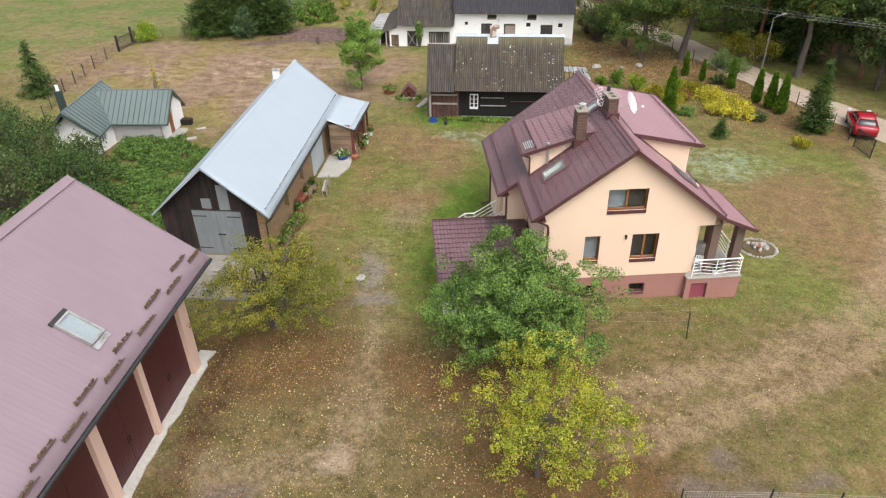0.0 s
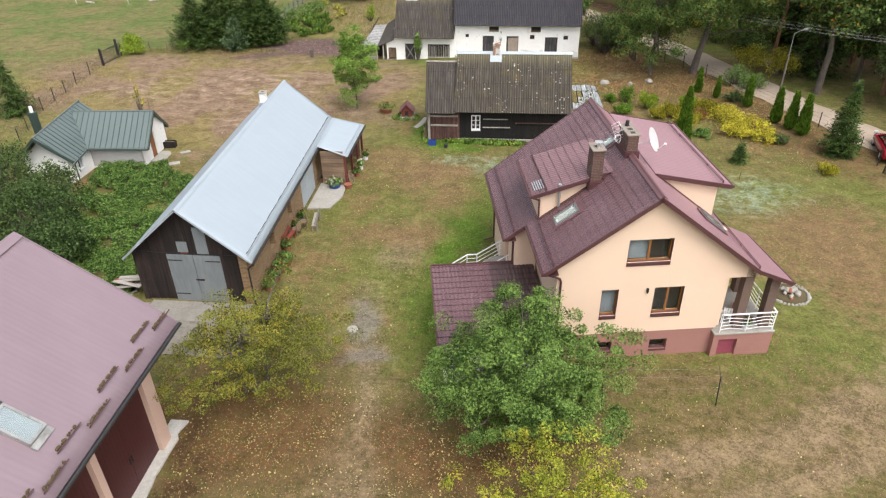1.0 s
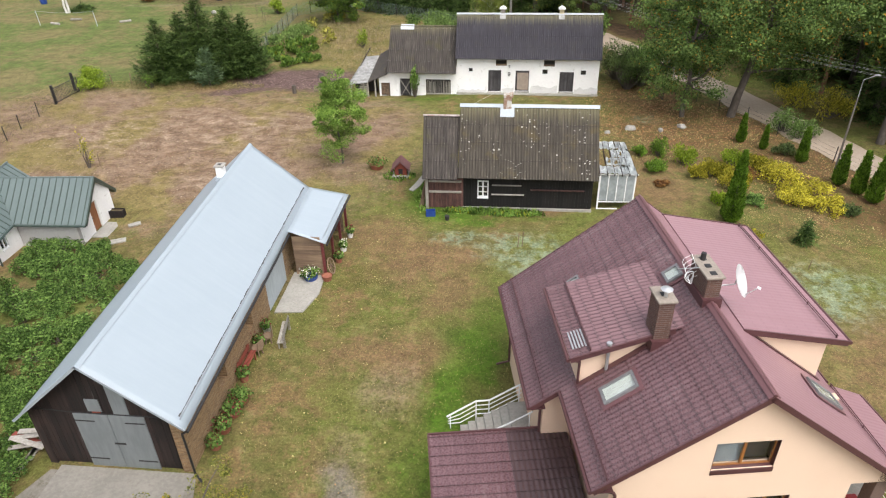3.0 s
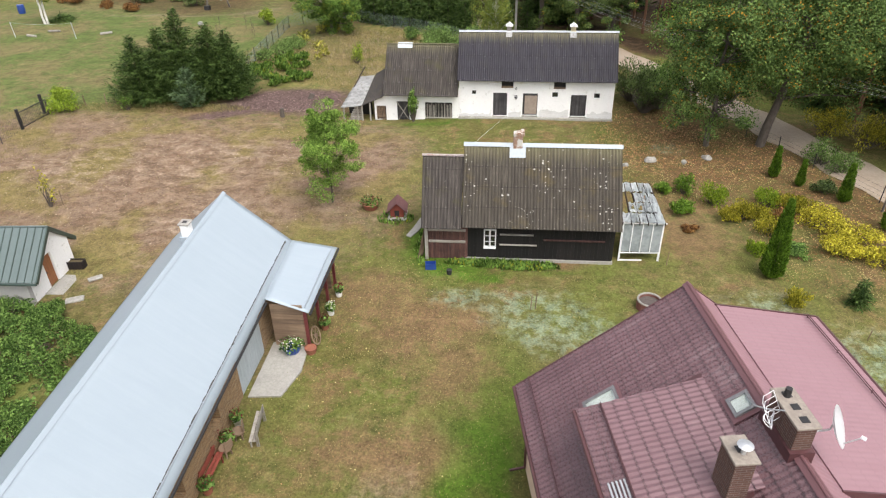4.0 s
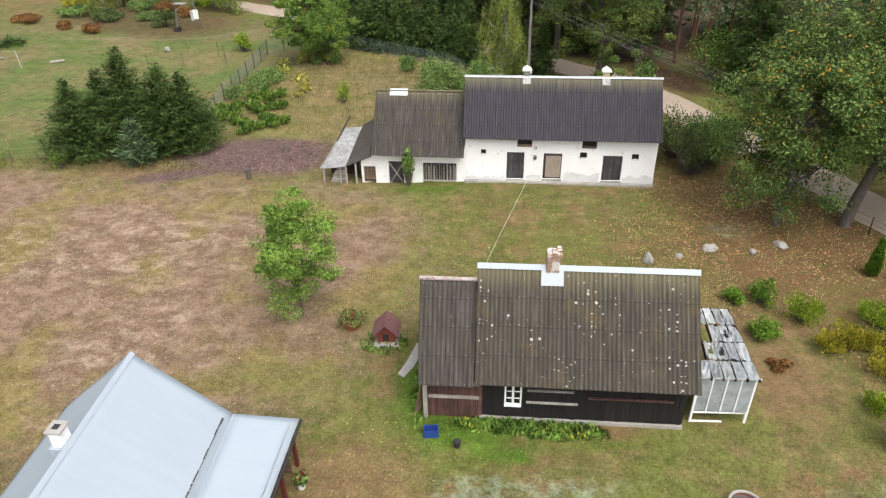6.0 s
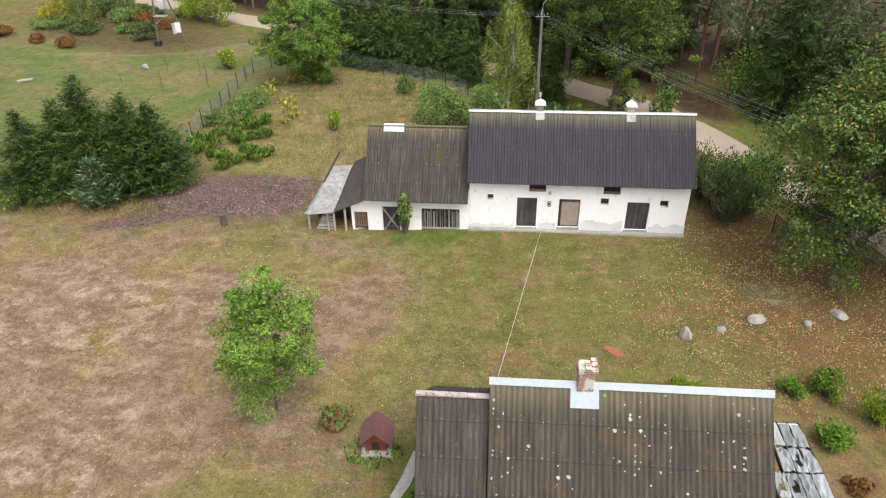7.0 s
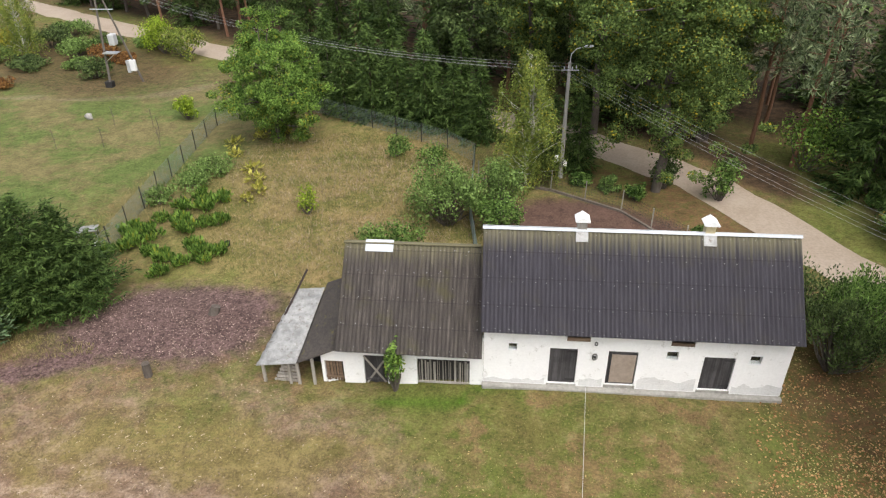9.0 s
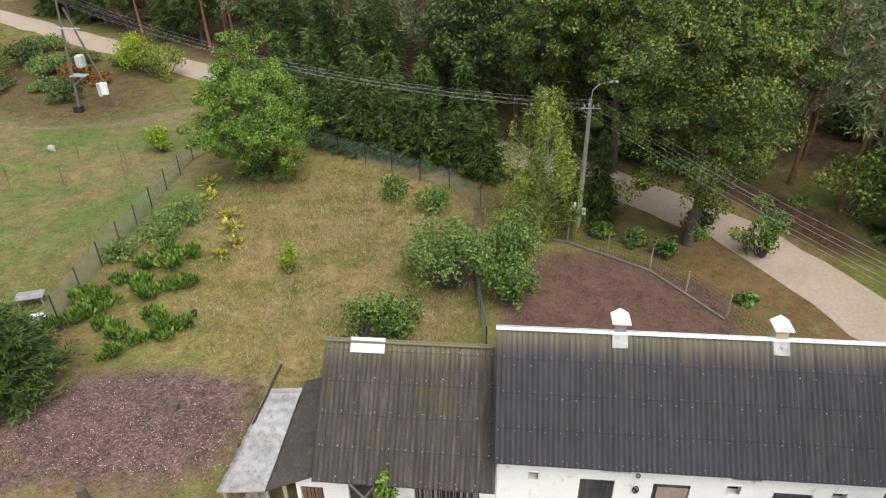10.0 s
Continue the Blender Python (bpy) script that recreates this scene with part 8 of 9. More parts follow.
for k, (x, y, h, r, m, n, lab) in enumerate([(-18.3, 89.9, 2.3, 0.7, LEAF_LIME, 500, "bright green sapling in rough grass"), (-9.2, 89.4, 4.9, 2.8, LEAF_WILLOW, 6500, "grey green willow bush behind the barn"), (-6.2, 91.0, 4.0, 2.2, LEAF_WILLOW, 4000, "grey green willow bush behind the barn"), (-6.0, 88.2, 3.0, 1.7, LEAF_WEED, 2200, "green bush behind the barn"), (-13.2, 84.6, 2.8, 1.2, LEAF_WEED, 1300, "green bush behind the wing roof"), (-11.2, 84.9, 3.0, 1.4, LEAF_WEED, 1600, "green bush behind the wing roof"), (-27.6, 93.4, 1.5, 1.6, LEAF_WILLOW, 1500, "tall dry weeds along the fence"), (-26.6, 95.8, 1.4, 1.5, LEAF_WILLOW, 1300, "tall dry weeds along the fence"), (-28.6, 91.0, 1.2, 1.3, LEAF_WILLOW, 1000, "tall dry weeds along the fence"), (-14.0, 99.4, 1.6, 1.3, LEAF_WEED, 1000, "green weeds along the back fence"), (-11.0, 97.6, 1.8, 1.3, LEAF_WEED, 1000, "green weeds along the back fence"), (-24.4, 103.0, 1.3, 1.5, LEAF_OCHRE, 900, "reddish dry weeds under the maple")]):
    set_at(shrub("wild_bush", lab, 240 + k, h, r, m, n, 0.18, 22 if r < 1.7 else 50, puff=0.36 if r < 1.7 else 0.24), x, y)
set_at(broadleaf("maple_tree", "dense green maple at the fence corner", 260, 9.4, 4.7, 0.3, 280, 150, 0.20, BARK, LEAF_MAPLE, 0.2, squash=1.1, openness=0.35, puff=(0.07, 0.17), ragged=0.5, finer=1.5), -23.8, 101.8)
set_at(weeping("birch_tree", "slender birch with hanging yellow green foliage", 261, 9.4, 2.4, BARK_BIRCH, LEAF_BIRCH), -4.3, 95.0)
set_at(weeping("roadside_birch", "yellowing birch at the edge of the heath", 263, 10.5, 2.6, BARK_BIRCH, LEAF_BIRCH), -58.4, 122.3)
set_at(broadleaf("meadow_birch", "white barked birch in the far meadow", 262, 9.0, 2.4, 2.0, 60, 110, 0.22, BARK_BIRCH, LEAF_BIRCH, 0.17, stems=2), -62.8, 105.5)
for k, (x, y, h, r, m) in enumerate([(5.0, 95.0, 2.6, 1.1, LEAF_DARK), (8.3, 93.4, 3.4, 1.2, LEAF_WEED), (15.4, 98.5, 5.0, 2.8, LEAF_MAPLE), (-47.3, 116.5, 2.2, 1.8, LEAF_DARK), (-54.8, 112.8, 1.2, 1.3, LEAF_RUST), (-59.5, 114.5, 1.1, 1.1, LEAF_RUST), (-43.8, 125.2, 4.2, 3.2, LEAF_LIME), (-40.8, 123.4, 3.8, 2.6, LEAF_BIRCH), (-49.5, 123.0, 1.8, 2.0, LEAF_RUST), (-53.5, 124.0, 2.0, 2.4, LEAF_WILLOW), (-58.5, 127.0, 2.4, 3.0, LEAF_DARK), (-33.1, 105.9, 2.1, 1.1, LEAF_LIME), (-0.4, 95.4, 0.9, 0.9, LEAF_WEED), (1.3, 94.4, 1.1, 0.8, LEAF_WILLOW), (2.9, 93.2, 1.3, 0.8, LEAF_WEED), (6.2, 88.8, 0.6, 0.6, LEAF_WILLOW), (17.6, 89.0, 4.2, 2.3, LEAF_OAK), (21.6, 82.0, 3.2, 1.9, LEAF_MAPLE), (18.4, 93.0, 1.1, 1.4, LEAF_WEED), (20.6, 88.6, 0.9, 1.3, LEAF_OCHRE), (-64.0, 126.0, 2.2, 2.6, LEAF_OCHRE), (-50.6, 119.6, 1.0, 2.0, LEAF_WILLOW), (-56.0, 119.0, 1.3, 2.4, LEAF_DARK), (-61.5, 121.5, 1.4, 2.8, LEAF_WILLOW), (-47.0, 121.8, 1.0, 1.6, LEAF_RUST), (-52.5, 127.8, 1.4, 2.6, LEAF_DARK), (-66.5, 118.0, 1.2, 2.2, LEAF_RUST), (-59.0, 132.0, 1.8, 3.0, LEAF_WILLOW), (-46.6, 128.0, 1.3, 2.2, LEAF_WILLOW)]):
    set_at(shrub("roadside_bush", ("dark green" if m is LEAF_DARK else "rusty red" if m is LEAF_RUST else "yellow green") + " wild bush near the road", 280 + k, h, r, m, int(900 * r), 0.24, 18, group="bushes near the road"), x, y)
# spruce hedge between fence and road
hedge = [conifer("hedge_spruce", "close growing spruce in the hedge by the road", 300 + k, 6.0 + k, 2.1, NEEDLE_SPRUCE, density=0.95, size=0.42, group="spruce hedge") for k in range(2)]
for k, (x, y, s) in enumerate([(-19.8, 108.0, 1.0), (-17.2, 107.2, 1.05), (-14.8, 106.4, 0.95), (-12.4, 105.4, 1.05), (-10.0, 104.4, 0.9), (-18.4, 110.6, 1.25), (-15.6, 109.6, 1.2), (-21.6, 110.6, 1.1), (-12.6, 108.2, 1.1), (-7.8, 102.6, 0.85), (-2.6, 98.2, 0.85), (-0.6, 97.8, 0.75), (-24.8, 112.4, 1.2), (-9.6, 107.2, 1.0)]):
    (set_at(hedge[k], x, y, s) if k < 2 else copy_thing(hedge[k % 2], at(x, y, s, 71 * k)))
# tall aspens by the road
asp = [broadleaf("aspen_tree", "tall aspen with a pale trunk and airy crown", 320 + k, 18.5 + 1.5 * k, (5.7, 4.6)[k], (2.4, 3.2)[k], (320, 260)[k], 110, 0.25, BARK, LEAF_ASPEN, 0.34, squash=1.08, openness=0.2, puff=(0.07, 0.19), ragged=0.75, group="aspens by the road", finer=(2.0, 1.0)[k]) for k in range(2)]
set_at(asp[0], 4.4, 94.6)
set_at(asp[1], 1.2, 104.5)
for k, (x, y, s) in enumerate([(9.6, 103.5, 0.95), (-4.0, 107.5, 0.9), (5.5, 110.0, 1.0)]):
    copy_thing(asp[1], at(x, y, s, 120 * k + 40))
# the forest beyond the road
pines = [pine("pine_tree", "tall forest pine with a reddish trunk", 340 + k, 17 + 1.5 * k, "forest trees") for k in range(3)]
firs = [conifer("forest_spruce", "dark forest spruce with drooping branches", 350 + k, 12 + 2 * k, 2.6, NEEDLE_SPRUCE, density=0.86, size=0.44, group="forest trees") for k in range(2)]
firs.append(conifer("forest_spruce", "dark spruce deep in the forest", 353, 14, 2.8, NEEDLE_SPRUCE, density=0.42, size=0.95, group="forest trees"))
oaks = [broadleaf("forest_oak", "dark green forest edge broadleaf", 360 + k, 12, 3.9, 1.2, 120, 46, 0.42, BARK, (LEAF_DARK, LEAF_OAK)[k], 0.22, group="forest trees", puff=(0.12, 0.26), finer=1.7) for k in range(2)]
kinds = pines + firs + oaks
used = set()
rng = np.random.default_rng(23)
line = glide(ROAD, 12)
spots = []
for i in range(10, len(line) - 24):
    p, d = line[i], (line[i + 1] - line[i]).normalized()
    s = Vector((d.y, -d.x, 0))
    for row in range(4):
        q = p + s * ((8.6 if 5 < p.x < 34 else 5.8) + row * 4.4 + rng.uniform(-1.3, 1.3)) + d * rng.uniform(-1, 1)
        if q.x < -84 or q.y < 38:
            continue
        if any((q.x - a) ** 2 + (q.y - b) ** 2 < (3.2 if row < 2 else 3.9) ** 2 for a, b, _ in spots):
            continue
        spots.append((q.x, q.y, row))
for x, y, row in spots:
    w = rng.random()
    if row > 2:
        j = 5
    elif row == 0 and x > 8:
        j = 3 + int(w * 20) % 2 if w < 0.55 else (6 + int(w * 20) % 2 if w < 0.75 else int(w * 30) % 3)
    elif row == 0:
        j = 6 + int(w * 2) if w < 0.36 else (3 + int(w * 2) % 2 if w < 0.66 else int(w * 30) % 3)
    else:
        j = int(w * 30) % 3 if w < 0.76 else (3 + int(w * 20) % 2 if w < 0.88 else (5 if w < 0.96 else 6))
    s = rng.uniform(0.8, 1.15)
    if j not in used:
        used.add(j)
        set_at(kinds[j], x, y, s, rng.uniform(0, 360))
    else:
        copy_thing(kinds[j], at(x, y, s, rng.uniform(0, 360)))
for j, ob in enumerate(kinds):
    if j not in used:
        set_at(ob, 30 + 3 * j, 110)

# grass, straw and fallen leaves
rng = np.random.default_rng(71)


def strewn(name, label, category, material, n, regions, size, aspect, flat):
    w = np.array([r[4] for r in regions], float)
    k = rng.choice(len(regions), n, p=w / w.sum())
    R = np.array([r[:4] for r in regions], float)[k]
    a, r = rng.uniform(0, 6.283, n), np.sqrt(rng.uniform(0, 1, n))
    x, y = R[:, 0] + np.cos(a) * r * R[:, 2], R[:, 1] + np.sin(a) * r * R[:, 3]
    z = np.array([ground_z(p, q) for p, q in zip(x, y)])
    pos = np.stack([x, y, z + 0.02], 1)
    if flat:
        v, f = sprays(rng, pos + np.array([0, 0, 0.012]), np.tile([0, 0, 1.0], (n, 1)), size, aspect, 0.3)
    else:
        d = rng.normal(0, 0.55, (n, 3)) + np.array([0, 0, 1.0])
        v, f = along(rng, pos - np.array([0, 0, 0.03]), d, size, aspect)
    ob = put(name, mesh_of(name, v, f), material)
    return tagged(ob, label, category, kind="stuff")


strewn("fallen_leaves", "scattered pale and rusty fallen leaves", "leaves", DEAD_LEAF, 32000, [(12, 67, 9, 7, 4.5), (7, 66, 7, 5, 1.5), (20, 58, 4, 10, 2), (1, 21, 6, 5, 1.1), (-11, 24, 4, 4, 0.55), (-5, 19, 8, 6.5, 2.2), (-9, 40, 5, 14, 0.3), (16, 55, 4, 5, 1.6), (0, 66, 9, 7, 0.3), (9, 75, 4, 5, 1.2), (-9, 60, 8, 12, 0.4)], 0.068, 0.8, True)
strewn("oak_litter", "orange brown oak leaves lying under the trees", "leaves", OAK_LITTER, 5200, [(12.5, 69, 6, 5, 4), (9, 73, 4.5, 4, 2.5), (6, 68, 4, 4, 0.8), (20, 63, 4, 6, 1.5), (16, 58, 4, 4, 1.2)], 0.12, 0.7, True)
strewn("wood_chips", "pale wood chips strewn over the dug soil", "chips", CHIP, 1500, [(-22.8, 78.4, 5.2, 2.7, 3), (-19, 77.5, 3, 2, 1)], 0.075, 0.5, True)
strewn("straw_wisps", "bleached straw lying on the dry meadow", "straw", STRAW, 2600, [(-26, 63, 15, 10, 4), (-37, 66, 8, 8, 1.5), (-17, 70, 5, 5, 0.7)], 0.13, 0.28, True)
strewn("grass_tufts", "short straw and green grass blades", "grass", GRASS, 90000, [(-4, 18, 10, 8, 6), (12, 22, 11, 9, 5), (-7, 40, 6, 13, 3), (0, 47, 12, 5, 2), (-24, 62, 18, 14, 4), (0, 66, 12, 8, 3), (14, 45, 8, 9, 2), (-16, 93, 12, 12, 3.5), (-40, 62, 10, 12, 1.5)], 0.12, 0.13, False)
strewn("rough_grass", "long dry grass behind the barn and by fences", "grass", GRASS, 42000, [(-16, 93, 11, 11, 6), (-30, 88, 2, 10, 1), (-44, 68, 4, 12, 1), (-34, 76, 9, 1.2, 1)], 0.26, 0.07, False)
strewn("dry_tussocks", "bleached tussocks of tall dead grass", "grass", STRAW, 9000, [(-15, 91, 9, 9, 3), (-20, 97, 6, 6, 2), (-11, 95, 5, 4, 1), (-14, 86.5, 5, 3, 1)], 0.34, 0.07, False)
strewn("bed_greens", "fresh green growth along the hut wall", "plants", LEAF_MAPLE, 2600, [(-1.6, 52.5, 2.6, 0.5, 3), (-3.6, 52.6, 2.0, 0.35, 2), (-6.9, 54.5, 0.5, 2.2, 1), (-9.2, 57.5, 1.2, 0.9, 1)], 0.26, 0.4, False)


def windfalls(n, regions):
    """Small pale apples lying about, too many to count."""
    rf = random.Random(12)
    bm = bmesh.new()
    for _ in range(n):
        cx, cy, rx, ry = rf.choice(regions)
        a, r = rf.uniform(0, 6.283), rf.random() ** 0.5
        x, y = cx + math.cos(a) * r * rx, cy + math.sin(a) * r * ry
        bmesh.ops.create_icosphere(bm, subdivisions=1, radius=rf.uniform(0.026, 0.044), matrix=pose(x, y, ground_z(x, y) + 0.035))
    return tagged(part("windfall_apples", bm, APPLE, None, smooth=True), "pale yellow windfall apples scattered in the grass", "apples", kind="stuff")


windfalls(240, [(0.6, 21.6, 4.6, 2.4)] * 4 + [(4.2, 21.2, 2.4, 2.0)] * 2 + [(1.2, 17.5, 3.6, 3.0)] * 2 + [(-4.5, 20.5, 5.5, 5.0), (-8, 38, 5, 12), (9, 24, 4, 4), (2, 66, 8, 6)])

# ---- loose things ----


def fence(name, label, points, height, spacing, post_mat, post_r, wires, verticals=0.0, wire_r=0.006, category="fence", net_mat=None):
    """Posts along a line with wires or netting between them."""
    f = thing(name, pose(0, 0, 0), label, category, kind="structure")
    posts = []
    for (x0, y0), (x1, y1) in zip(points, points[1:]):
        n = max(1, round(math.dist((x0, y0), (x1, y1)) / spacing))
        posts += [(x0 + (x1 - x0) * i / n, y0 + (y1 - y0) * i / n) for i in range(n)]
    posts.append(points[-1])
    random.seed(len(posts))
    tops = []
    for x, y in posts:
        z = ground_z(x, y)
        dx, dy = random.uniform(-0.04, 0.04), random.uniform(-0.04, 0.04)
        part("post", tubed([(x, y, z - 0.3), (x + dx, y + dy, z + height + random.uniform(-0.05, 0.12))], post_r, 6), post_mat, f)
        tops.append((x, y, z))
    bm = bmesh.new()
    for a, b in zip(tops, tops[1:]):
        for k in range(wires):
            h = height * (k + 0.6) / wires
            tube(bm, (a[0], a[1], a[2] + h), (b[0], b[1], b[2] + h), wire_r, wire_r, 3, caps=False)
        if verticals:
            n = int(math.dist(a, b) / verticals)
            for i in range(1, n):
                t = i / n
                x, y, z = [a[j] + (b[j] - a[j]) * t for j in range(3)]
                tube(bm, (x, y, z + 0.03), (x, y, z + height * 0.97), wire_r, wire_r, 3, caps=False)
    tagged(part("wire_net", bm, net_mat or IRON, f), kind="stuff")
    return f


fence("meadow_fence", "dark wire fence round the dry meadow", [(-39.5, 51.0), (-41.6, 57.5), (-42.6, 64.5), (-43.1, 70.4)], 1.25, 2.6, IRON, 0.04, 6, 0.22)
fence("meadow_fence", "old low fence with brown wooden posts", [(-42.9, 74.0), (-40.7, 76.2), (-37.2, 77.0)], 1.0, 2.2, WOOD_BROWN, 0.05, 4)
fence("garden_fence", "tall green wire netting on dark posts", [(-28.9, 82.5), (-29.4, 90.0), (-29.7, 97.0), (-30.0, 104.5), (-26.0, 109.8), (-16.8, 104.8), (-10.2, 100.8), (-8.0, 98.4), (-7.9, 90.0), (-7.1, 84.2)], 1.55, 2.6, IRON, 0.035, 12, 0.13, 0.007, net_mat=NET)
fence("road_fence", "thin wire fence on leaning posts beside the road", [(25.4, 50.2), (24.9, 55.0), (21.8, 61.5), (19.5, 66.6), (16.4, 72.2), (13.4, 75.6)], 1.2, 2.8, IRON, 0.035, 4)
fence("yard_fence", "wire fence on grey posts round the bare yard", [(-7.6, 96.0), (-2.6, 94.6), (1.8, 91.9), (4.9, 87.6), (7.4, 82.6)], 1.3, 2.4, WOOD_GREY, 0.04, 6, 0.2)
fence("yard_edge_fence", "pale wire netting on thin dark posts in the lawn", [(6.4, 15.9), (9.4, 16.1), (16.5, 16.3)], 1.2, 2.7, IRON, 0.03, 10, 0.10, 0.003, net_mat=STEEL)
bm = bmesh.new()
for p, q in (((-7.6, 95.6, 0.16), (-2.6, 94.2, 0.16)), ((-2.6, 94.2, 0.16), (1.7, 91.5, 0.16)), ((1.7, 91.5, 0.16), (4.7, 87.3, 0.16))):
    beam(bm, p, q, 0.14, 0.26)
tagged(part("yard_kerb", bm, KERB), "low weathered concrete kerb round the bare yard", "kerb", kind="structure")


def lattice_gate(m, w, h, label, n=7):
    g = thing("iron_gate", m, label, "gate")
    bm = bmesh.new()
    for b in ((0, 0.06, 0, h), (w - 0.06, w, 0, h), (0.06, w - 0.06, 0.08, 0.13), (0.06, w - 0.06, h - 0.06, h)):
        box(bm, b[0], b[1], -0.025, 0.025, b[2], b[3])
    part("gate_frame", bm, IRON, g)
    for i in range(1, n):
        x = w * i / n
        part("bar", tubed([(x - 0.35 * w / n, 0, 0.1), (x + 0.35 * w / n, 0, h - 0.05)], 0.014, 4), IRON, g)
        part("bar", tubed([(x + 0.35 * w / n, 0.01, 0.1), (x - 0.35 * w / n, 0.01, h - 0.05)], 0.014, 4), IRON, g)
    return g


lattice_gate(pose(11.65, 75.9, 0.02, 0, 0, -80), 1.95, 1.3, "dark iron gate standing open near the barn")
lattice_gate(pose(25.2, 48.9, 0.02, 0, 2, -78), 2.0, 1.45, "black lattice gate standing open by the drive", 14)
lattice_gate(pose(-43.15, 70.6, 0.02, 0, 0, 85), 3.4, 1.4, "dark metal gate panel in the meadow fence", 18)
for y in (70.5, 74.15):
    gp = part("gate_post", boxed(-0.1, 0.1, -0.1, 0.1, -0.3, 1.75, bevel=0.01), IRON)
    gp.matrix_basis = grounded(-43.1 - 0.08 * (y - 70.5), y)
    tagged(gp, "stout black metal gate post", "post", "gate posts")


def rock(x, y, w, d, h, seed, label="grey field stone lying in the lawn", material=STONE):
    bm = bmesh.new()
    bmesh.ops.create_icosphere(bm, subdivisions=3, radius=0.5)
    lumpy(bm, 0.22, 1.6, seed)
    lumpy(bm, 0.05, 6.0, seed + 3)
    for v in bm.verts:
        v.co = Vector((v.co.x * w, v.co.y * d, v.co.z * h * 1.4 + h * 0.35))
    ob = part("field_stone", bm, material, None, smooth=False)
    ob.matrix_basis = grounded(x, y, seed * 40)
    return tagged(ob, label, "stone", "stones in the lawn")


for k, (x, y, w, d, h) in enumerate([(4.5, 65.5, 0.65, 0.5, 0.6), (6.3, 66.2, 0.42, 0.34, 0.24), (8.2, 67.1, 0.85, 0.6, 0.36), (10.6, 66.9, 0.5, 0.38, 0.24), (12.4, 67.8, 0.8, 0.6, 0.32), (-41.9, 105.5, 0.9, 0.6, 0.55)]):
    rock(x, y, w, d, h, 3 + k)
rock(1.0, 64.2, 0.9, 0.5, 0.10, 8, "flat reddish brown stone sunk in the lawn", TERRACOTTA)
# stone ring with a flower mound
cairn = thing("stone_bed", grounded(14.25, 34.05), "round flower bed ringed with field stones", "flower bed")
random.seed(77)
for i in range(34):
    a = i / 34 * 6.283
    bm = bmesh.new()
    bmesh.ops.create_icosphere(bm, subdivisions=2, radius=random.uniform(0.06, 0.11))
    lumpy(bm, 0.05, 6.0, i)
    bmesh.ops.translate(bm, vec=(math.cos(a) * 1.0, math.sin(a) * 1.0, 0.03), verts=bm.verts[:])
    part("stone", bm, STONE, cairn)
for i in range(26):
    a, r = random.uniform(0, 6.283), random.uniform(0, 0.6)
    bm = bmesh.new()
    bmesh.ops.create_icosphere(bm, subdivisions=2, radius=random.uniform(0.08, 0.15))
    lumpy(bm, 0.05, 6.0, i + 40)
    bmesh.ops.translate(bm, vec=(math.cos(a) * r, math.sin(a) * r, 0.08 + 0.3 * (0.6 - r)), verts=bm.verts[:])
    part("stone", bm, STONE if i % 4 else TERRACOTTA, cairn)
part("soil", tube(bmesh.new(), (0, 0, -0.05), (0, 0, 0.08), 0.98, 0.8, 20), MOSS, cairn)
# concrete tank and pots
tank = thing("water_tank", grounded(5.3, 49.2), "round concrete well ring with dark red sides", "tank")
bm = bmesh.new()
tube(bm, (0, 0, -0.05), (0, 0, 0.5), 0.62, 0.62, 28, caps=False)
tube(bm, (0, 0, 0.5), (0, 0, 0.2), 0.54, 0.54, 28, caps=False)
part("ring", bm, plain("faded red concrete", (0.15, 0.055, 0.045), (0.23, 0.10, 0.08), 10, 1.5, 0.9), tank)
bm = bmesh.new()
tor = [(0.58 * math.cos(a), 0.58 * math.sin(a), 0.5) for a in np.linspace(0, 6.2832, 29)]
part("rim", tubed(tor, 0.055, 6), CONCRETE, tank)
part("fill", tube(bmesh.new(), (0, 0, 0.1), (0, 0, 0.34), 0.55, 0.55, 24), plain("wet soil", (0.07, 0.055, 0.05), (0.11, 0.09, 0.08), 10, 2, 0.9), tank)


def pot(x, y, r, h, material, plant=None, label="", plant_h=0.5, seed=0, tilt=0.0, count=260):
    p = thing("plant_pot", grounded(x, y) @ pose(0, 0, 0, tilt, 0, 0), label, "pot")
    bm = bmesh.new()
    tube(bm, (0, 0, 0), (0, 0, h), r * 0.75, r, 16, caps=False)
    tube(bm, (0, 0, h), (0, 0, h - 0.06), r * 0.9, r * 0.88, 16)
    tube(bm, (0, 0, 0), (0, 0, 0.02), r * 0.74, r * 0.74, 16)
    part("pot_body", bm, material, p)
    if plant:
        rng = np.random.default_rng(seed)
        for m_, n, lo, sz in ((LEAF_WEED, count, 0.0, 0.16), (plant, count // 4, 0.45, 0.10)):
            d = rng.normal(0, 1, (n, 3))
            d /= np.linalg.norm(d, axis=1, keepdims=True)
            pos = d * np.array([r * 1.5, r * 1.5, plant_h * 0.5]) * rng.uniform(0.3, 1, n)[:, None] + np.array([0, 0, h + plant_h * (0.4 + lo * 0.6)])
            v, f = sprays(rng, pos, d + np.array([0, 0, 0.8]), sz, 0.6)
            put("foliage" if m_ is LEAF_WEED else "blossom", mesh_of("foliage", v, f), m_, p)
    return p


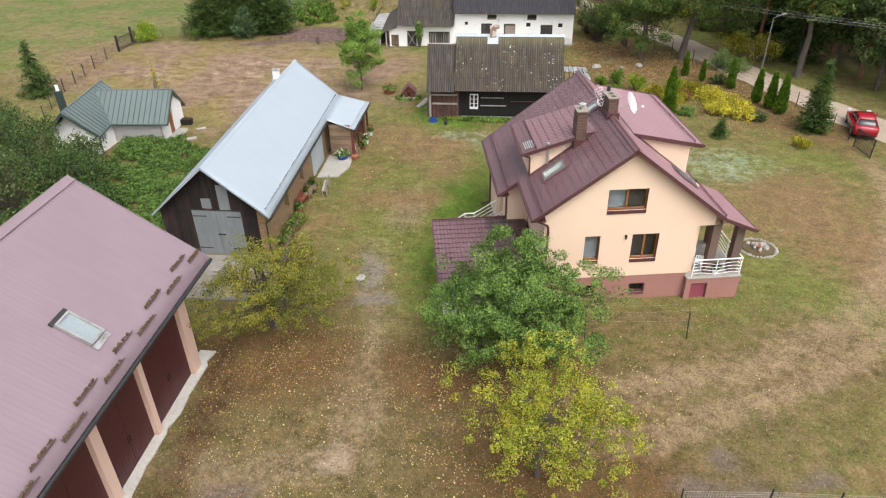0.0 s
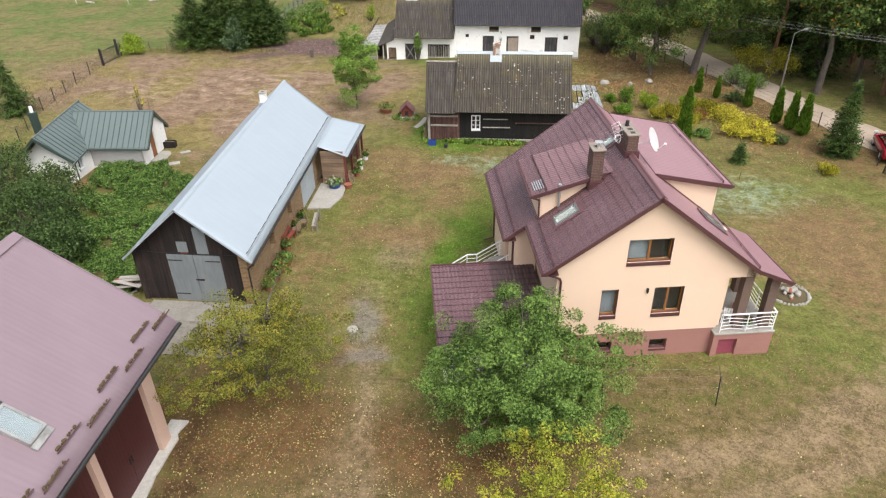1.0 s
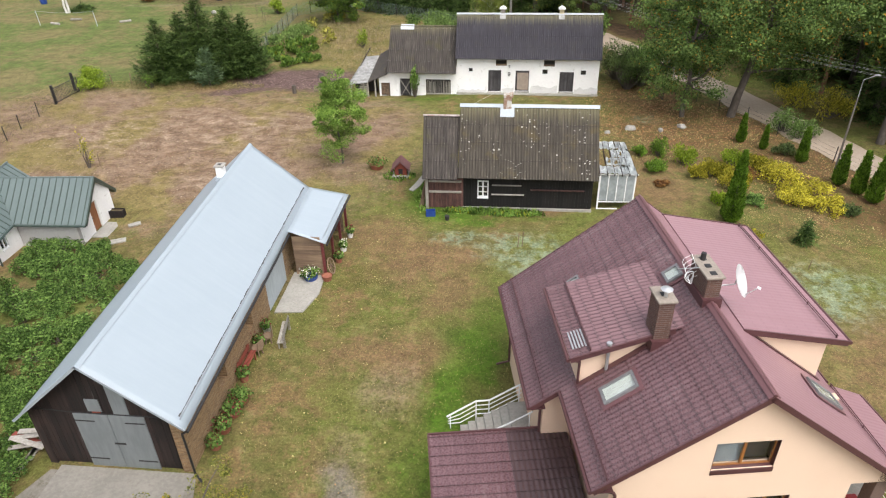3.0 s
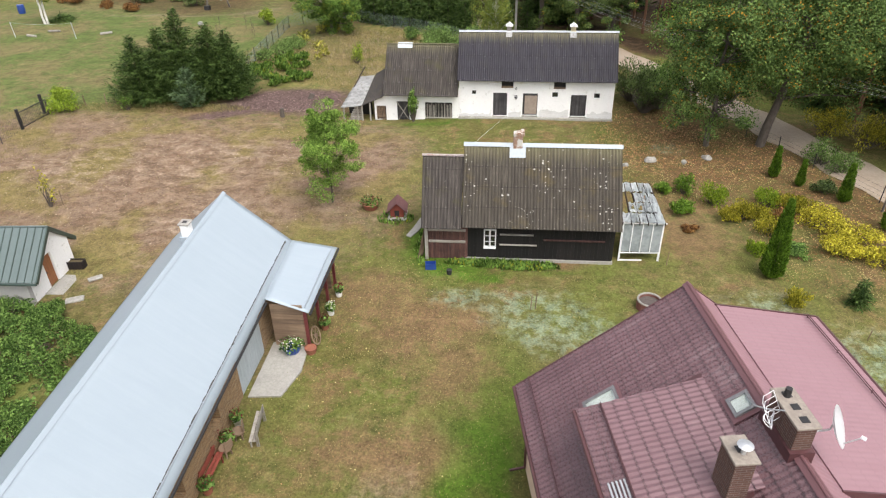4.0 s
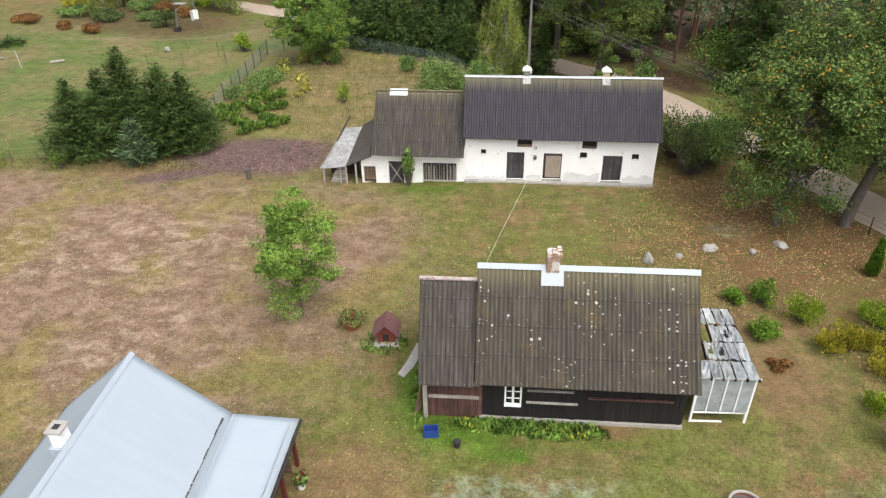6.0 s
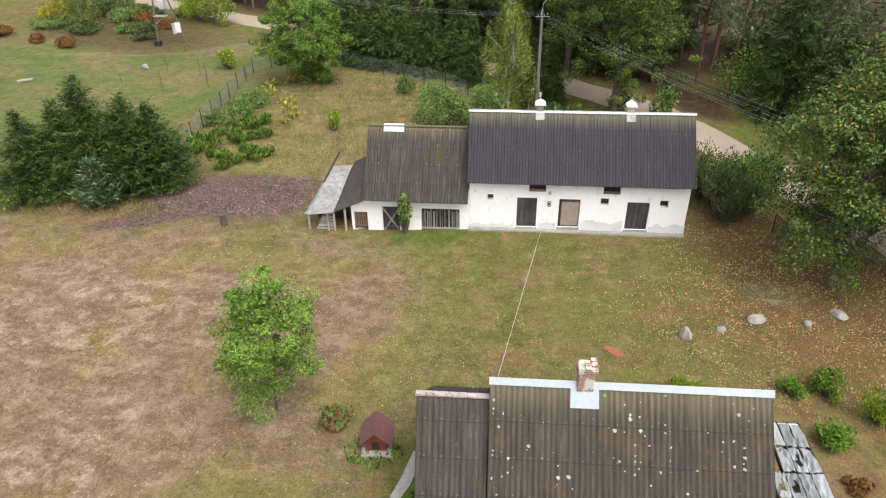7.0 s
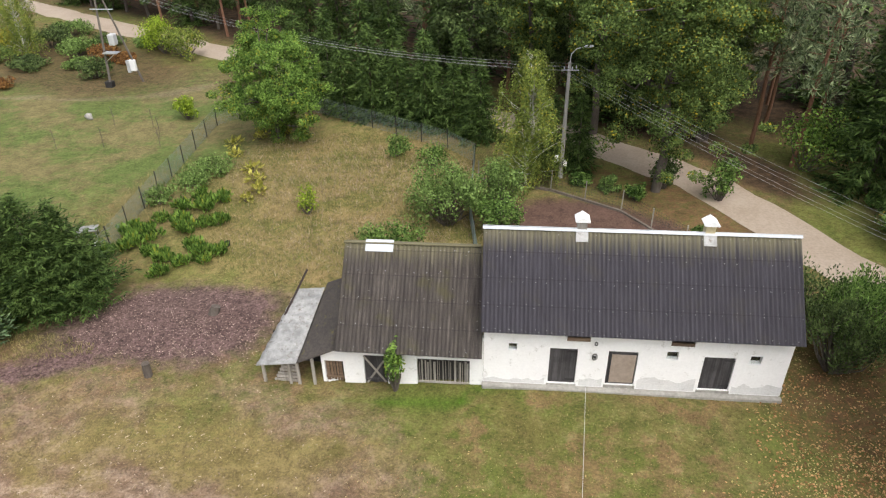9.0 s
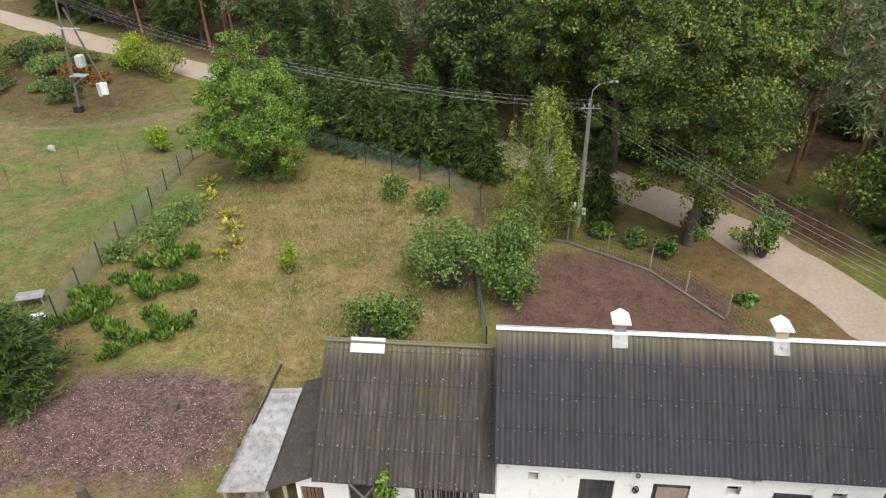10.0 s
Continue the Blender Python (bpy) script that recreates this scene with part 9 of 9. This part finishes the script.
for k, (x, y, r, h, m_, pl, lab) in enumerate([
        (-13.05, 39.6, 0.2, 0.35, STEEL, PETAL_RED, "grey bucket with red flowers by the shed"), (-13.1, 38.5, 0.24, 0.3, TERRACOTTA, PETAL_RED, "clay pot with red flowers by the shed"), (-13.0, 36.2, 0.22, 0.3, TERRACOTTA, PETAL_RED, "clay pot with red flowers by the shed"),
        (-12.7, 34.9, 0.40, 0.25, TERRACOTTA, LEAF_WEED, "low bowl of bushy green leaves"), (-12.75, 34.1, 0.36, 0.25, TERRACOTTA, PETAL_RED, "low bowl of bushy red flowers"), (-12.8, 33.2, 0.32, 0.25, TERRACOTTA, PETAL_RED, "low bowl of bushy red flowers"), (-12.8, 32.3, 0.26, 0.25, TERRACOTTA, PETAL_RED, "low bowl of bushy red flowers"),
        (-12.1, 44.35, 0.42, 0.3, BLUE_PLASTIC, PETAL_WHITE, "blue tub of white daisies on the slab"), (-11.2, 44.4, 0.3, 0.3, TERRACOTTA, None, "empty clay bowl by the porch"), (-10.95, 46.2, 0.2, 0.28, TERRACOTTA, PETAL_RED, "clay pot with red flowers by the porch"), (-10.95, 47.4, 0.2, 0.28, WHITE, PETAL_WHITE, "white pot with pale flowers by the porch"), (-10.9, 49.0, 0.2, 0.28, WHITE, PETAL_RED, "white pot with red flowers by the porch"),
        (-11.0, 58.7, 0.55, 0.35, TERRACOTTA, PETAL_RED, "rusty round tub with straggling plants"), (8.8, 47.8, 0.3, 0.32, RUBBER, None, "black bucket lying in the lawn"), (-5.2, 51.4, 0.16, 0.3, RUBBER, None, "small black bucket in the grass"), (10.4, 45.6, 0.28, 0.2, WOOD_BROWN, None, "low wooden tub in the lawn")]):
    pot(x, y, r, h, m_, pl, lab, 0.55, 500 + k, 25.0 if "lying" in lab else 0.0)
bin_ = thing("blue_crate", grounded(-6.3, 51.95, 8), "small blue plastic crate by the hut", "crate")
bm = bmesh.new()
for b in ((-0.3, 0.3, -0.2, -0.17), (-0.3, 0.3, 0.17, 0.2), (-0.3, -0.27, -0.17, 0.17), (0.27, 0.3, -0.17, 0.17)):
    box(bm, *b, 0, 0.35)
box(bm, -0.27, 0.27, -0.17, 0.17, 0.0, 0.03)
part("crate_body", bm, BLUE_PLASTIC, bin_)
# dog house
dog = thing("dog_house", grounded(-9.1, 57.9, 4), "small red wooden dog house on a slab", "dog house")
part("wall", prism([(-0.42, 0.12), (0.42, 0.12), (0.42, 0.6), (0, 1.05), (-0.42, 0.6)], -0.45, 0.5), RED_BOARD, dog)
for s in (-1, 1):
    part("roof_panel", beam(bmesh.new(), (s * 0.34, -0.62, 0.86), (s * 0.34, 0.66, 0.86), 0.92, 0.04, (s * 1.05, 0, 1)), plain("red brown felt", (0.12, 0.05, 0.05), (0.17, 0.08, 0.08), 9, 1, 0.8), dog)
part("base_slab", boxed(-0.6, 0.6, -0.75, 0.6, -0.1, 0.11, bevel=0.03), CONCRETE, dog)
# Thin dark plate on the front paints the entrance's shade.
part("doorway_shade", boxed(-0.15, 0.15, -0.455, -0.44, 0.2, 0.6), INNER_SHADE, dog)


def bench(m, l, material, label, name="bench"):
    b = thing(name, m, label, "bench")
    for y in (-0.13, 0.02):
        part("seat_plank", boxed(-l / 2, l / 2, y, y + 0.13, 0.42, 0.46, bevel=0.008), material, b)
    part("back_plank", boxed(-l / 2, l / 2, 0.17, 0.2, 0.55, 0.85, bevel=0.008), material, b)
    for x in (-l / 2 + 0.12, l / 2 - 0.18):
        for y in (-0.12, 0.12):
            part("leg", boxed(x, x + 0.06, y, y + 0.05, 0, 0.42), material, b)
        part("back_post", boxed(x, x + 0.05, 0.2, 0.24, 0.0, 0.88), material, b)
    return b


bench(grounded(-12.1, 39.2, -82), 1.7, WOOD_GREY, "grey weathered plank bench by the shed")
bench(grounded(-13.05, 37.0, 90), 1.5, RED_BOARD, "faded red plank bench against the shed")


def stool(m, label):
    s = thing("log_chair", m, label, "chair")
    part("seat", tube(bmesh.new(), (0, 0, 0.38), (0, 0, 0.46), 0.27, 0.27, 8), WOOD_BROWN, s)
    part("backrest", boxed(-0.22, 0.22, 0.2, 0.25, 0.45, 0.9, bevel=0.02), WOOD_BROWN, s)
    for a in (0.8, 2.4, 3.9, 5.5):
        part("leg", tubed([(0.2 * math.cos(a), 0.2 * math.sin(a), 0), (0.16 * math.cos(a), 0.16 * math.sin(a), 0.39)], 0.035), WOOD_BROWN, s)
    return s


stool(grounded(-12.75, 38.9, -70), "pale wooden chair with an eight sided seat")
stool(grounded(-12.95, 38.0, -110), "pale wooden chair with an eight sided seat")
wheel = thing("cart_wheel", grounded(-11.1, 45.1) @ pose(0, 0, 0.48, 0, 72, 0), "old wooden cart wheel leaning on the porch", "wheel")
part("rim", tubed([(0.45 * math.cos(a), 0.45 * math.sin(a), 0) for a in np.linspace(0, 6.2832, 25)], 0.035), WOOD_BROWN, wheel)
part("hub", tube(bmesh.new(), (0, 0, -0.08), (0, 0, 0.08), 0.08, 0.08, 10), WOOD_BROWN, wheel)
for a in np.linspace(0, 6.2832, 9)[:-1]:
    part("spoke", tubed([(0.07 * math.cos(a), 0.07 * math.sin(a), 0), (0.44 * math.cos(a), 0.44 * math.sin(a), 0)], 0.02), WOOD_BROWN, wheel)
# timber stack behind the shed corner
random.seed(9)
for k in range(9):
    ob = part("old_plank", boxed(-0.75, 0.75, -0.12, 0.12, 0, 0.05, bevel=0.01), RED_BOARD if k == 4 else WOOD_GREY)
    ob.matrix_basis = pose(-20.15 + random.uniform(-0.2, 0.2), 31.4 + 0.16 * (k % 3) * 2, 0.02 + 0.16 * (k // 3) + 0.3, random.uniform(-10, 10), random.uniform(-6, 6), random.uniform(-16, 16)) if k > 2 else pose(-20.15, 31.3 + 0.5 * k, 0.02, 0, 0, 90 + 8 * k, )
    tagged(ob, "loose weathered plank in a rough pile", "plank", "planks beside the shed")
# washing line
for k, (x, y) in enumerate([(8.64, 25.6), (3.9, 25.2)]):
    p = thing("washing_line_post", grounded(x, y, -4), "rusty T shaped washing line post", "post", "washing line posts")
    part("upright", tubed([(0, 0, -0.2), (-0.1, 0, 1.6)], 0.028, 8), IRON, p)
    part("crossbar", tubed([(-0.12, -0.55, 1.5), (-0.08, 0.55, 1.66)], 0.014, 6), IRON, p)
line_ = thing("washing_line", pose(0, 0, 0), "thin sagging washing lines between two posts", "line")
for o, z0 in ((-0.5, 1.5), (0.1, 1.58), (0.5, 1.64)):
    part("cord", tubed([(8.53 - 4.75 * t, 25.6 + o - 0.4 * t, z0 - 0.4 * t * (1 - t)) for t in np.linspace(0, 1, 9)], 0.003, 4), WIRE, line_)
# cable from the hut to the barn
cab = part("overhead_cable", tubed([(-4.4 + 2.45 * t, 55.9 + 19.3 * t, 5.7 - 2.9 * t - 2.0 * t * (1 - t) - 2.2 * t * t) for t in np.linspace(0, 1, 13)], 0.0075, 5), CERAMIC)
tagged(cab, "thin pale cable slung from hut to barn", "cable")
def piped(points, r, n=4):
    """One continuous thin pipe through the points."""
    vs, fs = [], []
    for i, p in enumerate(points):
        d = (Vector(points[min(i + 1, len(points) - 1)]) - Vector(points[max(i - 1, 0)])).normalized()
        s = d.cross(Vector((0, 0, 1))).normalized()
        t = s.cross(d)
        vs += [Vector(p) + s * r * math.cos(a * 2 * math.pi / n) + t * r * math.sin(a * 2 * math.pi / n) for a in range(n)]
    for i in range(len(points) - 1):
        fs += [(i * n + a, i * n + (a + 1) % n, (i + 1) * n + (a + 1) % n, (i + 1) * n + a) for a in range(n)]
    bm = bmesh.new()
    bv = [bm.verts.new(v) for v in vs]
    for f in fs:
        bm.faces.new([bv[i] for i in f])
    return bm


# by the garden fence
bx = thing("garden_table", grounded(-31.2, 86.2, 20), "low grey garden table behind the fence", "table")
part("tabletop", boxed(-0.7, 0.7, -0.4, 0.4, 0.55, 0.62, bevel=0.02), TIN, bx)
for x, y in ((-0.6, -0.3), (0.55, -0.3), (-0.6, 0.25), (0.55, 0.25)):
    part("leg", boxed(x, x + 0.06, y, y + 0.06, 0, 0.55), TIN, bx)
sack = part("plastic_sack", lumpy(lumpy(boxed(-0.4, 0.4, -0.25, 0.25, 0, 0.5, bevel=0.15), 0.12, 2.5, 3), 0.04, 7, 1), WHITE)
sack.matrix_basis = grounded(-30.0, 84.8, 35)
tagged(sack, "crumpled white plastic sack beside the fence", "sack")
bk = thing("black_bucket", grounded(-22.2, 85.9), "small black plastic bucket in rough grass", "bucket")
part("bucket_body", tube(bmesh.new(), (0, 0, 0), (0, 0, 0.28), 0.13, 0.17, 14, caps=False), RUBBER, bk)
part("bucket_bottom", tube(bmesh.new(), (0, 0, 0.01), (0, 0, 0.04), 0.128, 0.13, 14), RUBBER, bk)
# play ground in the far meadow
net = thing("ball_net", grounded(-58.7, 98.7), "sagging cord strung between two white leaning posts", "net")
for x in (-3.9, 3.9):
    part("net_post", tubed([(x, 0, -0.2), (x - 0.12, 0, 1.9)], 0.035, 8), TRIM_WHITE, net)
part("cord", piped([(-4.0 + 7.8 * t, 0, 1.85 - 0.9 * t * (1 - t)) for t in np.linspace(0, 1, 9)], 0.01), TRIM_WHITE, net)
bar = thing("water_barrel", grounded(-70.0, 111.2), "blue plastic water barrel in the meadow", "barrel")
part("barrel_body", tube(tube(bmesh.new(), (0, 0, 0), (0, 0, 0.55), 0.42, 0.5, 16), (0, 0, 0.55), (0, 0, 1.1), 0.5, 0.42, 16), BLUE_PLASTIC, bar)
part("lid", tube(bmesh.new(), (0, 0, 1.1), (0, 0, 1.15), 0.44, 0.42, 16), BLUE_PLASTIC, bar)
for k, (x, y) in enumerate([(-60.9, 99.3), (-59.4, 101.6), (-52.1, 100.8)]):
    s = part("sitting_log", lumpy(tube(bmesh.new(), (-0.7, 0, 0.12), (0.7, 0.1 * k, 0.12), 0.16, 0.14, 10), 0.03, 3, k), WOOD_GREY)
    s.matrix_basis = grounded(x, y, 20 * k - 15)
    tagged(s, "short grey log lying in the meadow", "log", "logs in the meadow")
# stump, log, stakes
st = part("tree_stump", lumpy(tube(bmesh.new(), (0, 0, -0.1), (0.03, 0, 0.75), 0.2, 0.17, 12), 0.03, 4), BARK)
st.matrix_basis = grounded(-21.8, 74.6)
tagged(st, "short upright stump beside the soil bed", "stump")
st = part("tree_stump", lumpy(tube(bmesh.new(), (0, 0, -0.1), (0.2, 0.1, 0.4), 0.28, 0.22, 12), 0.05, 4), BARK)
st.matrix_basis = grounded(-20.6, 79.4)
tagged(st, "low broken stump in the bare soil", "stump")
for x, y, h in ((-0.75, 48.5, 0.9), (-0.5, 48.6, 1.0), (6.9, 53.2, 0.9), (-31.9, 57.9, 1.1), (15.2, 47.2, 0.6)):
    s = part("wooden_stake", tubed([(0, 0, -0.1), (0.05, 0, h)], 0.025, 6), WOOD_BROWN)
    s.matrix_basis = grounded(x, y)
    tagged(s, "thin wooden stake for a young plant", "stake", "stakes in the lawn")
for k, (x, y) in enumerate([(-37.4, 99.6), (-35.4, 104.0), (-32.9, 99.9), (-34.0, 102.2), (-38.8, 104.0), (-41.0, 99.0)]):
    p = thing("orchard_sapling", grounded(x, y), "thin newly planted sapling in the meadow", "sapling", "orchard saplings")
    part("stem", tubed([(0, 0, -0.1), (0.05, 0.02, 0.9), (0.0, 0.05, 1.7)], 0.018, 5), BARK, p)
    for j in range(4):
        part("twig", tubed([(0.03, 0.02, 0.7 + 0.2 * j), (0.25 * math.cos(j * 2.1), 0.25 * math.sin(j * 2.1), 1.1 + 0.2 * j)], 0.008, 4), BARK, p)
cover = part("manhole_cover", tube(bmesh.new(), (0, 0, -0.02), (0, 0, 0.05), 0.28, 0.26, 20), CONCRETE)
cover.matrix_basis = grounded(-7.7, 29.4)
tagged(cover, "small round concrete cover in the path", "cover")
# vine on the wing wall
set_at(shrub("wall_vine", "green vine climbing the wing wall", 410, 3.2, 0.5, LEAF_MAPLE, 1100, 0.17, 26, "vine", puff=0.26), -10.35, 74.75)
# porch furniture
for k, (x, y, tn) in enumerate([(4.05, 1.2, 200), (4.3, 0.6, 160)]):
    c = thing("garden_chair", HM @ pose(x, y, 1.32, 0, 0, tn), "white plastic garden chair on the porch", "chair", "porch chairs")
    part("seat", boxed(-0.22, 0.22, -0.22, 0.22, 0.4, 0.44, bevel=0.015), WHITE, c)
    for i in range(4):
        part("back_slat", boxed(-0.2 + 0.1 * i, -0.13 + 0.1 * i, 0.19, 0.22, 0.44, 0.85), WHITE, c)
    for lx, ly in ((-0.2, -0.2), (0.16, -0.2), (-0.2, 0.17), (0.16, 0.17)):
        part("leg", boxed(lx, lx + 0.04, ly, ly + 0.04, 0, 0.4), WHITE, c)
tb = thing("toy_box", HM @ pose(5.2, 1.3, 1.32), "bright red box on the porch", "box")
part("box_body", boxed(-0.2, 0.2, -0.16, 0.16, 0, 0.36, bevel=0.03), plain("red plastic", (0.26, 0.015, 0.015), (0.32, 0.02, 0.02), 10, 1, 0.4), tb)
pp = pot(0, 0, 0.16, 0.25, WHITE, PETAL_RED, "white pot with a bushy green plant", 0.4, 620)
pp.matrix_basis = HM @ pose(5.0, 0.0, 1.32)


# ---- poles and wires ----
def pole(x, y, h, r, label, material=POLE, lean=(0, 0)):
    p = thing("utility_pole", grounded(x, y), label, "pole")
    part("shaft", tube(bmesh.new(), (0, 0, -0.4), (lean[0], lean[1], h), r, r * 0.62, 10), material, p)
    return p


p1 = pole(-1.86, 96.3, 8.2, 0.17, "grey concrete utility pole with a street light")
part("lamp_arm", tubed([(0, 0, 8.0), (0.05, 0, 8.7), (0.35, 0, 9.05), (0.95, 0, 9.2)], 0.03, 6), STEEL, p1)
part("lamp_head", lumpy(boxed(0.85, 1.4, -0.1, 0.1, 9.14, 9.28, bevel=0.04), 0, 1), CERAMIC, p1)
for k in range(4):
    part("insulator", tube(bmesh.new(), (0.05 + 0.25 * (k - 1.5), -0.12, 7.75 + 0.1 * (k % 2)), (0.05 + 0.25 * (k - 1.5), -0.12, 7.92 + 0.1 * (k % 2)), 0.05, 0.03, 8), CERAMIC, p1)
part("crossarm", boxed(-0.5, 0.6, -0.15, -0.09, 7.68, 7.74), STEEL, p1)
part("meter_box", boxed(-0.55, -0.25, -0.3, -0.1, 1.3, 1.75, bevel=0.02), WHITE, p1)
part("meter_box", boxed(0.12, 0.36, -0.3, -0.1, 1.0, 1.4, bevel=0.02), WHITE, p1)
pa = pole(-44.4, 113.9, 10.4, 0.13, "grey pole of a transformer stand", POLE_WOOD, (0.9, 0.2))
pb = pole(-41.8, 115.6, 8.9, 0.12, "leaning strut pole of a transformer stand", POLE_WOOD, (-1.5, -1.3))
part("crossarm", boxed(0.1, 2.3, -0.06, 0.02, 7.3, 7.38), TRIM_WHITE, pa)
part("crossarm", boxed(0.1, 1.7, -0.25, -0.17, 9.7, 9.78), STEEL, pa)
for k in range(5):
    part("insulator", tube(bmesh.new(), (0.2 + 0.33 * k, -0.21, 9.78), (0.2 + 0.33 * k, -0.21, 9.98), 0.05, 0.03, 8), CERAMIC, pa)
part("platform", boxed(0.3, 1.7, -0.4, 0.4, 3.3, 3.38), STEEL, pa)
part("transformer", boxed(1.2, 1.8, -0.35, 0.35, 4.1, 5.1, bevel=0.06), CERAMIC, pa)
part("brace", tubed([(0.2, 0, 2.4), (1.4, 0, 3.3)], 0.03), STEEL, pa)
part("pole_foot", boxed(-0.35, 0.35, -0.3, 0.3, -0.1, 0.55), IRON, pa)
part("cabinet", boxed(-0.75, -0.2, -0.6, -0.25, 1.2, 2.3, bevel=0.03), WHITE, pb)
part("cabinet", boxed(-1.15, -0.8, -0.5, -0.2, 1.0, 2.2, bevel=0.03), CERAMIC, pb)
lp = pole(21.5, 60.3, 5.2, 0.085, "slim wooden street light post beside the road", POLE_WOOD)
part("lamp_arm", tubed([(0, 0, 4.6), (0, 0, 6.5), (0.7, 0, 6.82)], 0.026, 6), TIN, lp)
part("lamp_head", boxed(0.6, 0.95, -0.07, 0.07, 6.78, 6.88, bevel=0.03), TIN, lp)


wr = thing("power_lines", pose(0, 0, 0), "five thin power lines strung between poles", "power line")
ENDS = [((-1.9, 96.2, 7.9), (-43.5, 113.9, 10.0), 1.6), ((-1.9, 96.2, 7.9), (30.0, 55.0, 7.0), 1.5), ((-43.5, 113.9, 10.0), (-75, 120, 9.5), 1.0)]
for a, b, sag in ENDS:
    d = Vector(b) - Vector(a)
    nx, ny = d.y / d.length, -d.x / d.length
    for k in range(5):
        o = 0.42 * (k - 2)
        pts = []
        for t in np.linspace(0, 1, 17):
            pts.append((a[0] + d.x * t + o * nx, a[1] + d.y * t + o * ny, a[2] + d.z * t - 4 * sag * t * (1 - t) * (0.96 + 0.03 * k) - 0.07 * (k % 2)))
        part("wire", piped(pts, 0.0055), WIRE, wr)


# ---- parked car ----
def car():
    c = thing("parked_car", pose(27.0, 52.2, 0.06, 0, 0, -104), "shiny red hatchback parked by the road", "car")
    bm = bmesh.new()

    def loft(stations, ring):
        rows = [[bm.verts.new((x, y, z)) for y, z in ring(*s)] for x, *s in stations]
        for a, b in zip(rows, rows[1:]):
            for k in range(len(a)):
                bm.faces.new((a[k], a[(k + 1) % len(a)], b[(k + 1) % len(a)], b[k]))
        bm.faces.new(rows[0][::-1])
        bm.faces.new(rows[-1])

    def hull(h, zb, zt):
        half = [(h * 0.9, zb), (h, zb + 0.2), (h * 1.01, (zb + zt) / 2 + 0.05), (h * 0.98, zt - 0.10), (h * 0.88, zt - 0.01), (h * 0.4, zt + 0.03)]
        return half + [(-y, z) for y, z in half[::-1]]

    def cabin(h, zt):
        half = [(h + 0.09, 0.86), (h + 0.04, 0.5 * (0.9 + zt)), (h, zt - 0.05), (h * 0.8, zt)]
        return half + [(-y, z) for y, z in half[::-1]]

    loft([(-2.16, 0.66, 0.36, 0.60), (-2.05, 0.79, 0.26, 0.70), (-1.7, 0.85, 0.2, 0.79), (-1.2, 0.87, 0.2, 0.87), (-0.75, 0.88, 0.2, 0.93), (0.5, 0.88, 0.2, 0.95), (1.4, 0.87, 0.2, 0.97), (1.9, 0.83, 0.25, 0.96), (2.1, 0.75, 0.36, 0.84)], hull)
    part("body", bm, RED_PAINT, c, smooth=True)
    bm = bmesh.new()
    loft([(-0.98, 0.68, 0.93), (-0.6, 0.66, 1.15), (-0.2, 0.63, 1.37), (0.3, 0.62, 1.42), (0.9, 0.62, 1.41), (1.35, 0.61, 1.30), (1.78, 0.66, 0.99)], cabin)
    part("windows", bm, TINTED, c, smooth=True)
    bm = bmesh.new()
    loft([(-0.22, 0.57, 0.0), (0.3, 0.585, 0.05), (0.9, 0.585, 0.04), (1.3, 0.56, -0.06)], lambda h, d: [(h, 1.385 + d), (h * 0.7, 1.40 + d), (-h * 0.7, 1.40 + d), (-h, 1.385 + d), (-h, 1.36 + d), (h, 1.36 + d)])
    part("roof", bm, RED_PAINT, c, smooth=True)
    for s in (-1, 1):
        for p, q in (((-1.0, 0.745, 0.93), (-0.2, 0.60, 1.38)), ((0.45, 0.70, 0.93), (0.42, 0.60, 1.40)), ((1.72, 0.72, 0.97), (1.28, 0.58, 1.33))):
            part("pillar", tubed([(p[0], s * p[1], p[2]), (q[0], s * q[1], q[2])], 0.04, 6), RED_PAINT, c)
    for x in (-1.3, 1.3):
        for s in (-1, 1):
            w = part("wheel", tube(bmesh.new(), (x, s * 0.72, 0.31), (x, s * 0.89, 0.31), 0.31, 0.31, 20), RUBBER, c)
            part("rim", tube(bmesh.new(), (x, s * 0.84, 0.31), (x, s * 0.9, 0.31), 0.2, 0.19, 14), STEEL, w)
    for s in (-1, 1):
        part("headlight", boxed(-2.13, -1.95, s * 0.7 - 0.16, s * 0.7 + 0.16, 0.72, 0.9, bevel=0.03), CERAMIC, c)
        part("door_mirror", boxed(-0.75, -0.6, s * 0.98 - 0.09, s * 0.98 + 0.09, 1.0, 1.14, bevel=0.03), RED_PAINT, c)


car()
